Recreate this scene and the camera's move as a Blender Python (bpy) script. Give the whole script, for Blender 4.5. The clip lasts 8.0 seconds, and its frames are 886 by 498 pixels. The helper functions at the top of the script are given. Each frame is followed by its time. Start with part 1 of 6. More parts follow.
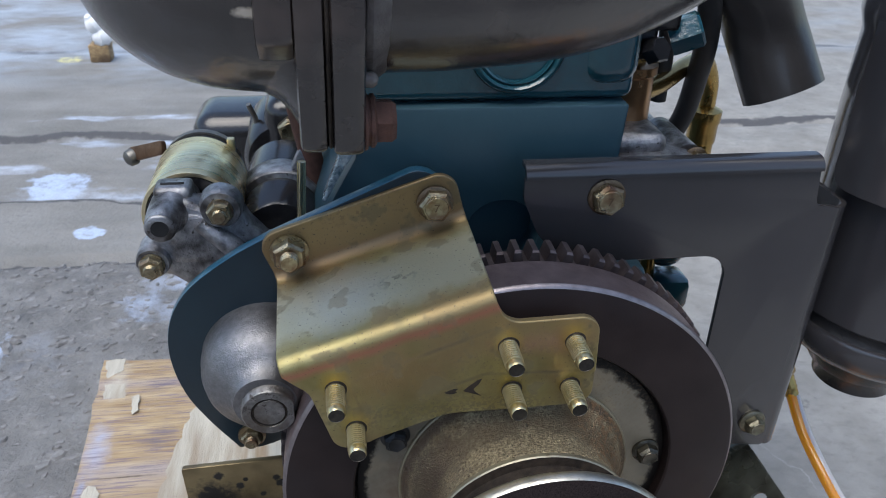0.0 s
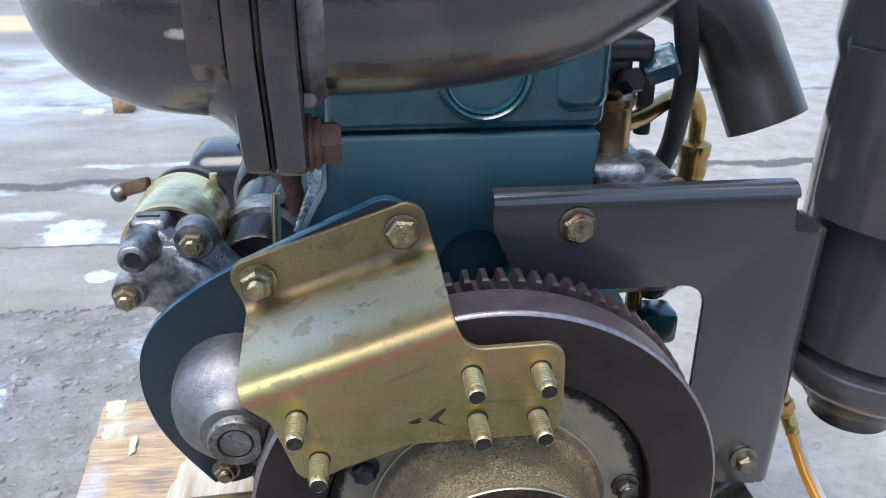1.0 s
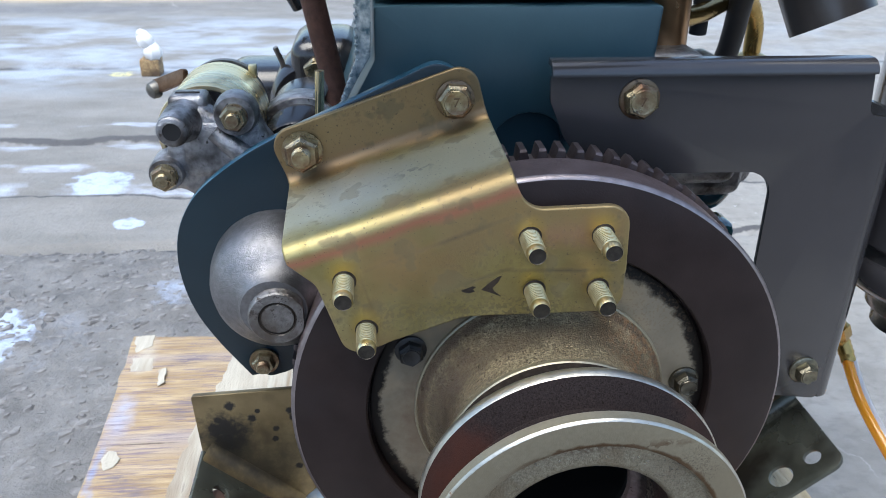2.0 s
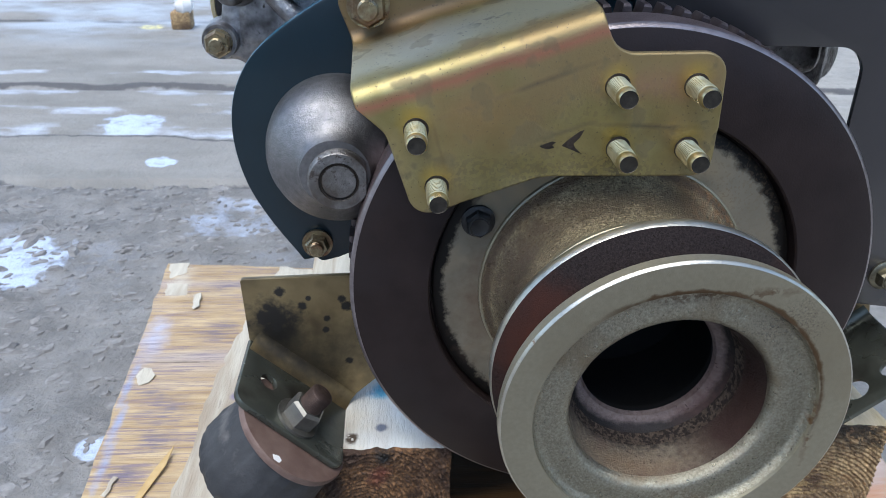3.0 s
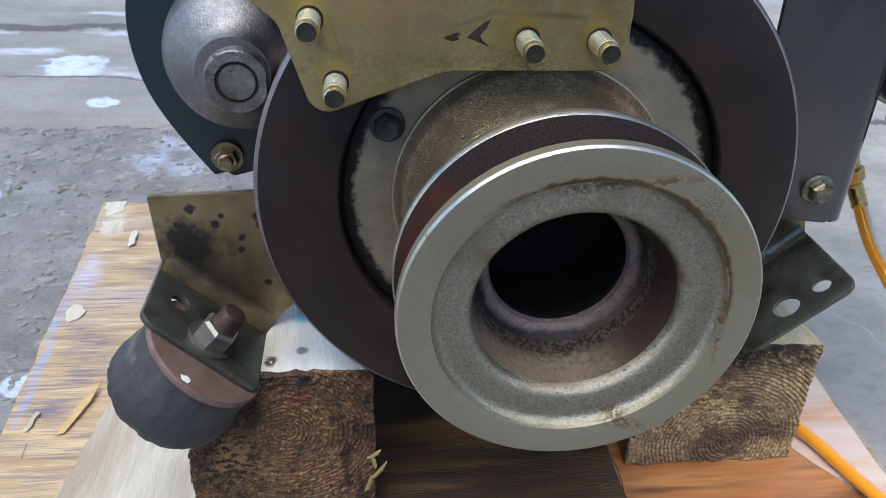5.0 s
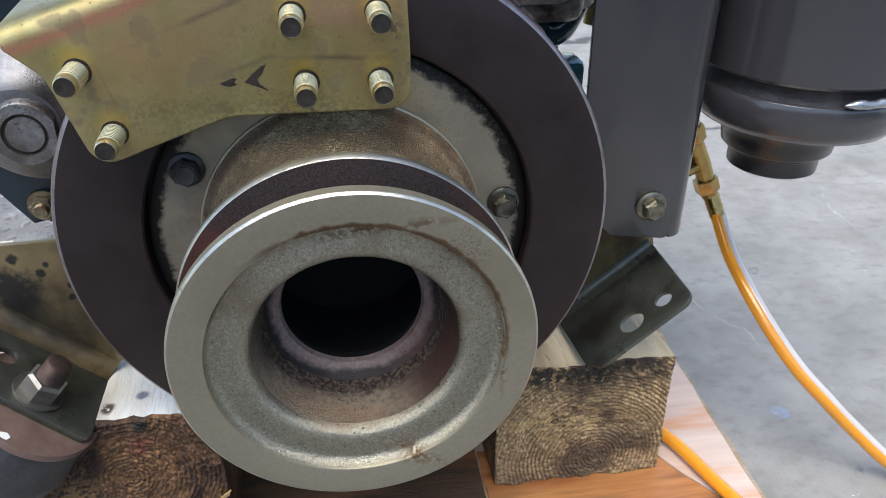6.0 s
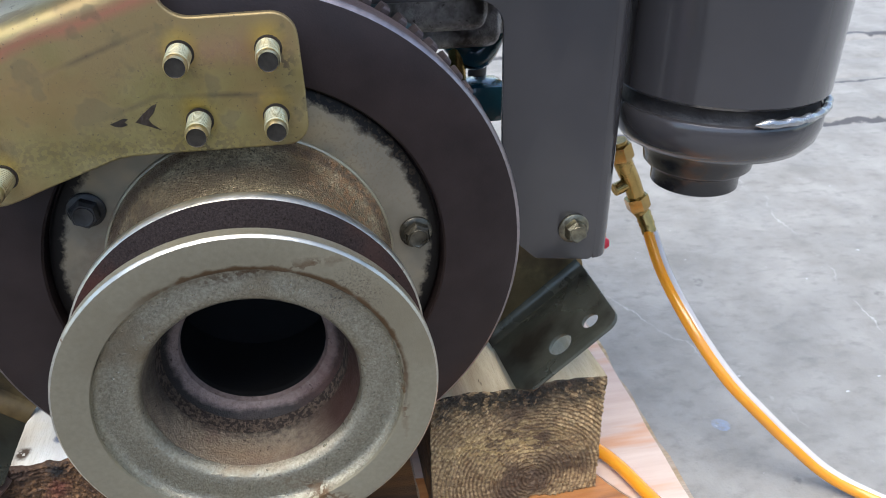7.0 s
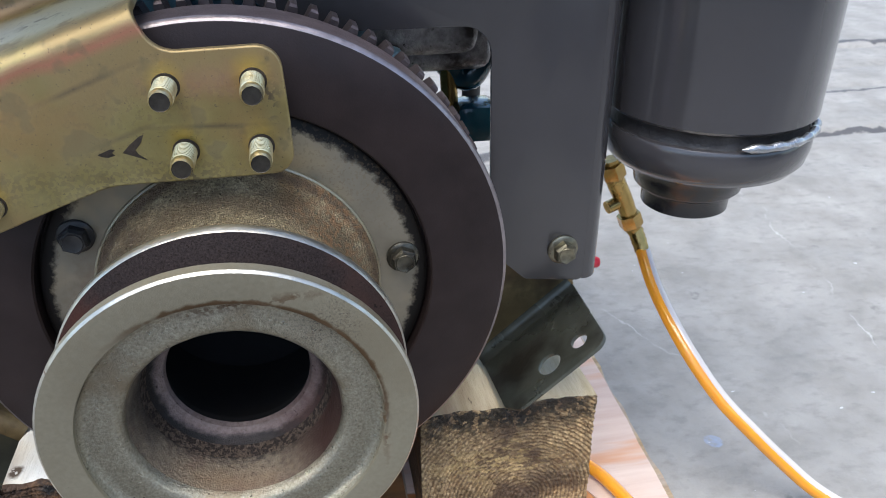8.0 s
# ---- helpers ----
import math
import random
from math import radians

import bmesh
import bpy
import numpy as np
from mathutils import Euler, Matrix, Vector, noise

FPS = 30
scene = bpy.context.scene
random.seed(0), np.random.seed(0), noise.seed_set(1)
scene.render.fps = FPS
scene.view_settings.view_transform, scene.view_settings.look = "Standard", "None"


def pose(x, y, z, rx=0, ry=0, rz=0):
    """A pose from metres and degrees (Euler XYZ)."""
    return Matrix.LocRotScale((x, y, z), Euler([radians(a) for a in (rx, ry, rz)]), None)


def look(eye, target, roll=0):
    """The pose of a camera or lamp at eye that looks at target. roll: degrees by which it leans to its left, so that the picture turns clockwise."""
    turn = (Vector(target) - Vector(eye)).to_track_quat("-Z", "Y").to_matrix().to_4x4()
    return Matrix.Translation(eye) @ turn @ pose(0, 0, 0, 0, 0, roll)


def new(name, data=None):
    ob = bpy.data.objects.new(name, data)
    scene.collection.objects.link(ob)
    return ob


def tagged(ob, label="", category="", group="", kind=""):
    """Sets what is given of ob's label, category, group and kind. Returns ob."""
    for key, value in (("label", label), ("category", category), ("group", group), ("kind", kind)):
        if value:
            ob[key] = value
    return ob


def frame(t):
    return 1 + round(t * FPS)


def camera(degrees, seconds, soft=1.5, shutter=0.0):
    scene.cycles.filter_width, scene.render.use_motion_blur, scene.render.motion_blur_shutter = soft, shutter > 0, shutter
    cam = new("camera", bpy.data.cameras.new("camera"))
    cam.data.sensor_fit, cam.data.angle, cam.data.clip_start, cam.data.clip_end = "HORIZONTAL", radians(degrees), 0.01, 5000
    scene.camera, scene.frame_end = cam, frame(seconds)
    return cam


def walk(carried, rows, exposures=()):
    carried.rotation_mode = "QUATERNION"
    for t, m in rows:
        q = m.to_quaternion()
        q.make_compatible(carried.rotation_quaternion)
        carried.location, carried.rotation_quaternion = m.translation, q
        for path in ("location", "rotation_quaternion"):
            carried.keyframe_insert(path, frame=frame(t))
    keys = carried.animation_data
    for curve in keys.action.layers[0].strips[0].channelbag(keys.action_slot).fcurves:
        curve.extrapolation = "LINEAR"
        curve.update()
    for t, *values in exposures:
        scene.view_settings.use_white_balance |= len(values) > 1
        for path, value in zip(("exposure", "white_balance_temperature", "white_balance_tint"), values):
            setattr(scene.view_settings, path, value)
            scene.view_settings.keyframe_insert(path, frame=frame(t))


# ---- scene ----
cam = camera(58.88, 8.0, soft=0.8)
# a small wide-open lens, focused on the bracket and the pulley
cam.data.dof.use_dof, cam.data.dof.focus_distance, cam.data.dof.aperture_fstop = True, 0.37, 30.0
# seconds, eye, a point ahead of it, roll; the crankshaft's axis is x = 0 at the height AXIS
AXIS = 0.256
PATH = [
    (0.0, (-0.1082, -0.3395, 0.3628), (-0.0358, 0.0889, 0.1153), 2.15),
    (0.5, (-0.0892, -0.3289, 0.3492), (-0.0218, 0.1097, 0.1188), 1.49),
    (1.0, (-0.0748, -0.3481, 0.3524), (-0.0183, 0.0972, 0.1321), 0.70),
    (1.5, (-0.0757, -0.3557, 0.3274), (-0.0270, 0.0910, 0.1082), 0.57),
    (2.0, (-0.0928, -0.3550, 0.2819), (-0.0489, 0.0897, 0.0576), 0.84),
    (2.2, (-0.1013, -0.3547, 0.2621), (-0.0594, 0.0888, 0.0349), 0.86),
    (3.5, (-0.1209, -0.3598, 0.2027), (-0.0916, 0.0761, -0.0404), 1.91),
    (4.0, (-0.1215, -0.3530, 0.1904), (-0.0868, 0.0748, -0.0660), 2.12),
    (4.2, (-0.1200, -0.3540, 0.1838), (-0.0844, 0.0746, -0.0713), 2.31),
    (5.5, (-0.0463, -0.3575, 0.1856), (0.0131, 0.0675, -0.0709), 1.48),
    (6.0, (-0.0081, -0.3592, 0.1983), (0.0628, 0.0674, -0.0527), 0.72),
    (6.5, (0.0072, -0.3606, 0.2026), (0.0867, 0.0662, -0.0454), 0.28),
    (7.0, (0.0251, -0.3579, 0.2056), (0.1124, 0.0695, -0.0387), -0.02),
    (7.5, (0.0381, -0.3554, 0.2201), (0.1303, 0.0737, -0.0196), -0.57),
    (8.0, (0.0360, -0.3573, 0.2185), (0.1194, 0.0712, -0.0252), -0.04),
]
# the view starts a little darker and soon brightens
EXPOSURES = [(0.0, 0.52, 6400, 8), (0.3, 0.85, 6400, 8), (0.6, 1.10, 6350, 7), (1.2, 1.27, 6400, 7), (1.6, 1.24, 6400, 7), (2.2, 0.97, 6370, 6), (3.5, 0.86, 6250, 7), (4.5, 0.80, 6230, 8), (6.0, 1.04, 6630, 8), (8.0, 1.18, 6590, 8)]
walk(cam, [(t, look((e[0], e[1], e[2] + AXIS), (a[0], a[1], a[2] + AXIS), roll)) for t, e, a, roll in PATH], EXPOSURES)

# ---- light ----
world = bpy.data.worlds.new("world")
scene.world = world
world.use_nodes = True
wn = world.node_tree.nodes
sky = wn.new("ShaderNodeTexSky")
sky.sky_type = "NISHITA"
sky.sun_disc = False
SUN_UP, SUN_TURN = 71.0, 217.0
sky.sun_elevation, sky.sun_rotation = radians(SUN_UP), radians(SUN_TURN)
sky.dust_density, sky.air_density, sky.ozone_density = 1.5, 1.0, 1.2
wn["Background"].inputs["Strength"].default_value = 0.15
world.node_tree.links.new(sky.outputs[0], wn["Background"].inputs[0])
sun_data = bpy.data.lights.new("sun", "SUN")
sun_data.energy, sun_data.angle, sun_data.color = 2.1, radians(52), (1.0, 0.97, 0.93)
sun = new("sun", sun_data)
sun.matrix_world = look((-0.45, -0.60, 2.15), (0, 0, 0))


# ---- materials ----
def shader(name, low, high, rough=(0.4, 0.5), metal=0.0, scale=40.0, bump=0.0, bump_scale=200.0, spots=None, spot_scale=60.0,
           spot_at=0.62, spot_rough=0.8, coat=0.0, stretch=(1, 1, 1), detail=5.0, third=None, third_at=0.6, third_scale=9.0):
    """A surface of two mixed colours, with larger patches of a third, stains of a fourth, and a fine relief."""
    m = bpy.data.materials.new(name)
    m.use_nodes = True
    n, l = m.node_tree.nodes, m.node_tree.links
    b = n["Principled BSDF"]
    tc, mp = n.new("ShaderNodeTexCoord"), n.new("ShaderNodeMapping")
    mp.inputs["Scale"].default_value = stretch
    l.new(tc.outputs["Object"], mp.inputs["Vector"])

    def noise_at(s, d=detail, rough_=0.55):
        t = n.new("ShaderNodeTexNoise")
        t.inputs["Scale"].default_value, t.inputs["Detail"].default_value, t.inputs["Roughness"].default_value = s, d, rough_
        l.new(mp.outputs[0], t.inputs["Vector"])
        return t.outputs["Fac"]

    def ramp(src, a, z):
        r = n.new("ShaderNodeMapRange")
        r.inputs["From Min"].default_value, r.inputs["From Max"].default_value = a, z
        l.new(src, r.inputs["Value"])
        return r.outputs[0]

    def mix(fac, c1, c2):
        x = n.new("ShaderNodeMix")
        x.data_type = "RGBA"
        l.new(fac, x.inputs[0])
        for c, s in ((c1, x.inputs[6]), (c2, x.inputs[7])):
            if isinstance(c, tuple):
                s.default_value = (*c, 1)
            else:
                l.new(c, s)
        return x.outputs[2]

    grain = noise_at(scale)
    colour = mix(ramp(grain, 0.3, 0.7), low, high)
    if third:
        colour = mix(ramp(noise_at(third_scale, 3.0), third_at - 0.07, third_at + 0.1), colour, third)
    r = n.new("ShaderNodeMapRange")
    r.inputs["To Min"].default_value, r.inputs["To Max"].default_value = rough
    l.new(ramp(noise_at(scale * 0.37), 0.3, 0.7), r.inputs["Value"])
    roughness = r.outputs[0]
    metal_out = None
    if spots:
        k = ramp(noise_at(spot_scale, 6.0, 0.65), spot_at, spot_at + 0.06)
        colour = mix(k, colour, spots)
        x = n.new("ShaderNodeMix")
        l.new(k, x.inputs[0]), l.new(roughness, x.inputs[2])
        x.inputs[3].default_value = spot_rough
        roughness = x.outputs[0]
        y = n.new("ShaderNodeMath")
        y.operation = "MULTIPLY_ADD"
        l.new(k, y.inputs[0])
        y.inputs[1].default_value, y.inputs[2].default_value = -metal * 0.8, metal
        metal_out = y.outputs[0]
    l.new(colour, b.inputs["Base Color"]), l.new(roughness, b.inputs["Roughness"])
    b.inputs["Metallic"].default_value = metal
    if metal_out:
        l.new(metal_out, b.inputs["Metallic"])
    b.inputs["Coat Weight"].default_value = coat
    b.inputs["Coat Roughness"].default_value = 0.12
    if bump:
        u = n.new("ShaderNodeBump")
        u.inputs["Strength"].default_value, u.inputs["Distance"].default_value = min(1.0, bump), 0.001 * max(1.0, bump)
        l.new(noise_at(bump_scale, 4.0, 0.6), u.inputs["Height"])
        l.new(u.outputs[0], b.inputs["Normal"])
        if coat:
            l.new(u.outputs[0], b.inputs["Coat Normal"])
    return m


def greasy_edge(m, r0, r1, amount):
    """Irregular black grease that creeps in from a round edge."""
    n, l = m.node_tree.nodes, m.node_tree.links
    b = n["Principled BSDF"]
    src = b.inputs["Base Color"].links[0].from_socket
    tc, sep, com, ln, tx, ad, rp, mx = (n.new("ShaderNode" + k) for k in ("TexCoord", "SeparateXYZ", "CombineXYZ", "VectorMath", "TexNoise", "Math", "MapRange", "Mix"))
    l.new(tc.outputs["Object"], sep.inputs[0])
    l.new(sep.outputs[0], com.inputs[0]), l.new(sep.outputs[2], com.inputs[2])
    ln.operation, ad.operation, mx.data_type = "LENGTH", "MULTIPLY_ADD", "RGBA"
    l.new(com.outputs[0], ln.inputs[0])
    l.new(tc.outputs["Object"], tx.inputs["Vector"])
    tx.inputs["Scale"].default_value, tx.inputs["Detail"].default_value, tx.inputs["Roughness"].default_value = 150, 6, 0.7
    l.new(tx.outputs["Fac"], ad.inputs[0]), l.new(ln.outputs["Value"], ad.inputs[2])
    ad.inputs[1].default_value = amount
    rp.inputs["From Min"].default_value, rp.inputs["From Max"].default_value = r0 + amount / 2, r1 + amount / 2
    l.new(ad.outputs[0], rp.inputs["Value"])
    l.new(rp.outputs[0], mx.inputs[0]), l.new(src, mx.inputs[6])
    mx.inputs[7].default_value = (0.012, 0.010, 0.009, 1)
    l.new(mx.outputs[2], b.inputs["Base Color"])
    return m


def rim_rust(m, radius, half, way, colour):
    """A thin ragged line of rust round a turned step, on the side that faces the given angle."""
    n, l = m.node_tree.nodes, m.node_tree.links
    b = n["Principled BSDF"]
    tc, flat, ln, d, ab, tx, ad, rp, dt, side, mu, mx = (n.new("ShaderNode" + k) for k in ("TexCoord", "VectorMath", "VectorMath", "Math", "Math", "TexNoise", "Math", "MapRange", "VectorMath", "MapRange", "Math", "Mix"))
    flat.operation, ln.operation, d.operation, ab.operation, ad.operation, dt.operation, mu.operation, mx.data_type = "MULTIPLY", "LENGTH", "SUBTRACT", "ABSOLUTE", "MULTIPLY_ADD", "DOT_PRODUCT", "MULTIPLY", "RGBA"
    flat.inputs[1].default_value, d.inputs[1].default_value, ad.inputs[1].default_value = (1, 0, 1), radius, half * 3
    l.new(tc.outputs["Object"], flat.inputs[0]), l.new(flat.outputs[0], ln.inputs[0]), l.new(ln.outputs["Value"], d.inputs[0]), l.new(d.outputs[0], ab.inputs[0])
    tx.inputs["Scale"].default_value, tx.inputs["Detail"].default_value = 180, 6
    l.new(tc.outputs["Object"], tx.inputs["Vector"]), l.new(tx.outputs["Fac"], ad.inputs[0]), l.new(ab.outputs[0], ad.inputs[2])
    rp.inputs["From Min"].default_value, rp.inputs["From Max"].default_value, rp.inputs["To Max"].default_value = half * 2.5, half * 1.7, 0.9
    l.new(ad.outputs[0], rp.inputs["Value"])
    dt.inputs[1].default_value = (math.cos(radians(way)), 0, math.sin(radians(way)))
    l.new(flat.outputs[0], dt.inputs[0]), l.new(dt.outputs["Value"], side.inputs["Value"])
    side.inputs["From Min"].default_value, side.inputs["From Max"].default_value = radius * 0.30, radius * 0.75
    l.new(rp.outputs[0], mu.inputs[0]), l.new(side.outputs[0], mu.inputs[1])
    l.new(mu.outputs[0], mx.inputs[0]), l.new(b.inputs["Base Color"].links[0].from_socket, mx.inputs[6])
    mx.inputs[7].default_value = (*colour, 1)
    l.new(mx.outputs[2], b.inputs["Base Color"])


def end_grain(m, at, size, dark, wander):
    """Growth rings round a heart at at, darker in the late wood."""
    n, l = m.node_tree.nodes, m.node_tree.links
    b = n["Principled BSDF"]
    src = b.inputs["Base Color"].links[0].from_socket
    tc, mp, wv, rp, mx = (n.new("ShaderNode" + k) for k in ("TexCoord", "Mapping", "TexWave", "MapRange", "Mix"))
    mp.inputs["Location"].default_value = at
    l.new(tc.outputs["Object"], mp.inputs["Vector"]), l.new(mp.outputs[0], wv.inputs["Vector"])
    wv.wave_type, wv.rings_direction, mx.data_type = "RINGS", "Y", "RGBA"
    wv.inputs["Scale"].default_value, wv.inputs["Distortion"].default_value = size, wander
    wv.inputs["Detail"].default_value, wv.inputs["Detail Scale"].default_value = 4.0, 5.0
    rp.inputs["From Min"].default_value, rp.inputs["From Max"].default_value, rp.inputs["To Max"].default_value = 0.35, 0.90, dark
    l.new(wv.outputs["Fac"], rp.inputs["Value"]), l.new(rp.outputs[0], mx.inputs[0]), l.new(src, mx.inputs[6])
    mx.inputs[7].default_value = (0.045, 0.022, 0.011, 1)
    l.new(mx.outputs[2], b.inputs["Base Color"])
    u = n.new("ShaderNodeBump")
    u.invert = True
    u.inputs["Strength"].default_value, u.inputs["Distance"].default_value = 0.2, 0.0008
    l.new(wv.outputs["Fac"], u.inputs["Height"]), l.new(b.inputs["Normal"].links[0].from_socket, u.inputs["Normal"]), l.new(u.outputs[0], b.inputs["Normal"])
    return m


def zinc_tints(m):
    """The pinkish tint that yellow zinc takes along the bends of the bracket."""
    n, l = m.node_tree.nodes, m.node_tree.links
    b = n["Principled BSDF"]
    src = b.inputs["Base Color"].links[0].from_socket
    tc, mp, sep, tx, ad = (n.new("ShaderNode" + k) for k in ("TexCoord", "Mapping", "SeparateXYZ", "TexNoise", "Math"))
    mp.inputs["Rotation"].default_value = (0, radians(18.6), 0)
    l.new(tc.outputs["Object"], mp.inputs["Vector"]), l.new(mp.outputs[0], sep.inputs[0]), l.new(tc.outputs["Object"], tx.inputs["Vector"])
    tx.inputs["Scale"].default_value, tx.inputs["Detail"].default_value = 45, 4
    ad.operation, ad.inputs[1].default_value = "MULTIPLY_ADD", 0.006
    l.new(tx.outputs["Fac"], ad.inputs[0]), l.new(sep.outputs[2], ad.inputs[2])
    for centre, half, colour in ((0.0120, 0.0042, (0.50, 0.215, 0.14)), (0.0300, 0.0045, (0.44, 0.25, 0.15))):
        d, ab, rp, mx = (n.new("ShaderNode" + k) for k in ("Math", "Math", "MapRange", "Mix"))
        d.operation, d.inputs[1].default_value, ab.operation, mx.data_type = "SUBTRACT", centre, "ABSOLUTE", "RGBA"
        rp.inputs["From Min"].default_value, rp.inputs["From Max"].default_value, rp.inputs["To Max"].default_value = half, 0.0, 0.9
        l.new(ad.outputs[0], d.inputs[0]), l.new(d.outputs[0], ab.inputs[0]), l.new(ab.outputs[0], rp.inputs["Value"])
        l.new(rp.outputs[0], mx.inputs[0]), l.new(src, mx.inputs[6])
        mx.inputs[7].default_value = (*colour, 1)
        src = mx.outputs[2]
    l.new(src, b.inputs["Base Color"])
    return m


def tone_patch(m, at, radii, colour, soft=0.5, grain=60.0, amount=0.8, turn=0.0, specks=0.0, speck_at=0.55, most=1.0, rough=None, dull=True, streak=None):
    """A patch of its own shape, for stains, rust, scuffs or painted light: centre, size, colour; ragged by a grain, or
    broken into specks.
    """
    n, l = m.node_tree.nodes, m.node_tree.links
    b = n["Principled BSDF"]
    tc, mv, ro, dv, ln, tx, ad, rp, mx = (n.new("ShaderNode" + k) for k in ("TexCoord", "VectorMath", "VectorRotate", "VectorMath", "VectorMath", "TexNoise", "Math", "MapRange", "Mix"))
    mv.operation, dv.operation, ln.operation, ad.operation, mx.data_type = "SUBTRACT", "DIVIDE", "LENGTH", "MULTIPLY_ADD", "RGBA"
    mv.inputs[1].default_value, dv.inputs[1].default_value = at, radii
    ro.rotation_type = "Y_AXIS"
    ro.inputs["Angle"].default_value = radians(turn)
    l.new(tc.outputs["Object"], mv.inputs[0]), l.new(mv.outputs[0], ro.inputs["Vector"]), l.new(ro.outputs[0], dv.inputs[0]), l.new(dv.outputs[0], ln.inputs[0])
    l.new(tc.outputs["Object"], tx.inputs["Vector"])
    tx.inputs["Scale"].default_value, tx.inputs["Detail"].default_value, tx.inputs["Roughness"].default_value = grain, 6, 0.65
    ad.inputs[1].default_value = amount * 2
    l.new(tx.outputs["Fac"], ad.inputs[0]), l.new(ln.outputs["Value"], ad.inputs[2])
    rp.inputs["From Min"].default_value, rp.inputs["From Max"].default_value, rp.inputs["To Max"].default_value = 1 + amount, 1 + amount - soft, most
    l.new(ad.outputs[0], rp.inputs["Value"])
    fac = rp.outputs[0]
    if specks:
        t2, r2, mu = (n.new("ShaderNode" + k) for k in ("TexNoise", "MapRange", "Math"))
        t2.inputs["Scale"].default_value, t2.inputs["Detail"].default_value = specks, 3
        way = tc.outputs["Object"]
        if streak:
            sm = n.new("ShaderNodeMapping")
            sm.inputs["Scale"].default_value = streak
            l.new(way, sm.inputs["Vector"])
            way = sm.outputs[0]
        l.new(way, t2.inputs["Vector"]), l.new(t2.outputs["Fac"], r2.inputs["Value"])
        r2.inputs["From Min"].default_value, r2.inputs["From Max"].default_value = speck_at, speck_at + 0.05
        mu.operation = "MULTIPLY"
        l.new(fac, mu.inputs[0]), l.new(r2.outputs[0], mu.inputs[1])
        fac = mu.outputs[0]
    l.new(fac, mx.inputs[0]), l.new(b.inputs["Base Color"].links[0].from_socket, mx.inputs[6])
    mx.inputs[7].default_value = (*colour, 1)
    l.new(mx.outputs[2], b.inputs["Base Color"])
    if rough is not None and b.inputs["Roughness"].links:
        mr = n.new("ShaderNodeMix")
        l.new(fac, mr.inputs[0]), l.new(b.inputs["Roughness"].links[0].from_socket, mr.inputs[2])
        mr.inputs[3].default_value = rough
        l.new(mr.outputs[0], b.inputs["Roughness"])
    if dull and (b.inputs["Metallic"].links or b.inputs["Metallic"].default_value > 0):
        mm = n.new("ShaderNodeMix")
        l.new(fac, mm.inputs[0])
        if b.inputs["Metallic"].links:
            l.new(b.inputs["Metallic"].links[0].from_socket, mm.inputs[2])
        else:
            mm.inputs[2].default_value = b.inputs["Metallic"].default_value
        mm.inputs[3].default_value = 0.15
        l.new(mm.outputs[0], b.inputs["Metallic"])
    return m


BLUE = shader("blue_engine_paint", (0.009, 0.052, 0.074), (0.015, 0.078, 0.108), (0.18, 0.30), 0.0, 30, 0.8, 75, coat=0.8)
BLUE_DARK = shader("dark_blue_plate_paint", (0.004, 0.014, 0.022), (0.006, 0.020, 0.030), (0.26, 0.36), 0.0, 18, 0.1, 300, coat=0.3)
BLUE_FLAT = shader("blue_machined_paint", (0.027, 0.066, 0.088), (0.037, 0.084, 0.110), (0.33, 0.45), 0.0, 18, 0.1, 260, coat=0.2)
ZINC = shader("yellow_zinc", (0.31, 0.260, 0.105), (0.48, 0.415, 0.205), (0.44, 0.58), 0.88, 60, 0.14, 700, third=(0.36, 0.265, 0.13), third_at=0.50,
              third_scale=16, spots=(0.10, 0.07, 0.035), spot_scale=330, spot_at=0.645, spot_rough=0.6)
zinc_tints(ZINC)
BOLT = shader("yellow_zinc_bolt", (0.25, 0.20, 0.12), (0.46, 0.40, 0.27), (0.22, 0.38), 0.95, 260, 0.4, 900, third=(0.22, 0.13, 0.08), third_at=0.56, third_scale=90, spots=(0.04, 0.03, 0.022), spot_scale=200, spot_at=0.63)
STUD = shader("yellow_zinc_stud", (0.60, 0.49, 0.25), (0.80, 0.71, 0.46), (0.24, 0.36), 0.95, 120)
WASHER = shader("brown_zinc_washer", (0.13, 0.085, 0.055), (0.24, 0.175, 0.11), (0.3, 0.45), 0.85, 200, 0.3, 900, spots=(0.03, 0.022, 0.018), spot_scale=200, spot_at=0.58)
BOLT_DARK = shader("black_oxide_bolt", (0.02, 0.02, 0.021), (0.05, 0.05, 0.05), (0.35, 0.5), 0.5, 150, 0.1, 600)
STUD_END = shader("stud_end", (0.03, 0.027, 0.024), (0.07, 0.062, 0.052), (0.4, 0.55), 0.7, 300, 0.2, 900)
FLYWHEEL = shader("blued_flywheel_iron", (0.0182, 0.0122, 0.0118), (0.0295, 0.0204, 0.0197), (0.36, 0.50), 0.3, 45, 0.12, 900, third=(0.024, 0.018, 0.0185),
                  third_scale=18, spots=(0.075, 0.055, 0.048), spot_scale=260, spot_at=0.735)
RIM = shader("bare_rim_iron", (0.16, 0.118, 0.120), (0.25, 0.193, 0.192), (0.38, 0.50), 0.7, 90, 0.25, 900)
TEETH = shader("ring_gear_steel", (0.065, 0.050, 0.052), (0.145, 0.118, 0.120), (0.35, 0.5), 0.6, 90, 0.1, 700)
MACHINED = shader("machined_pulley_iron", (0.295, 0.268, 0.196), (0.335, 0.306, 0.228), (0.36, 0.44), 0.75, 500, 0.2, 1900, third=(0.27, 0.235, 0.165), third_at=0.58, third_scale=14, spots=(0.075, 0.042, 0.022), spot_scale=420, spot_at=0.705)
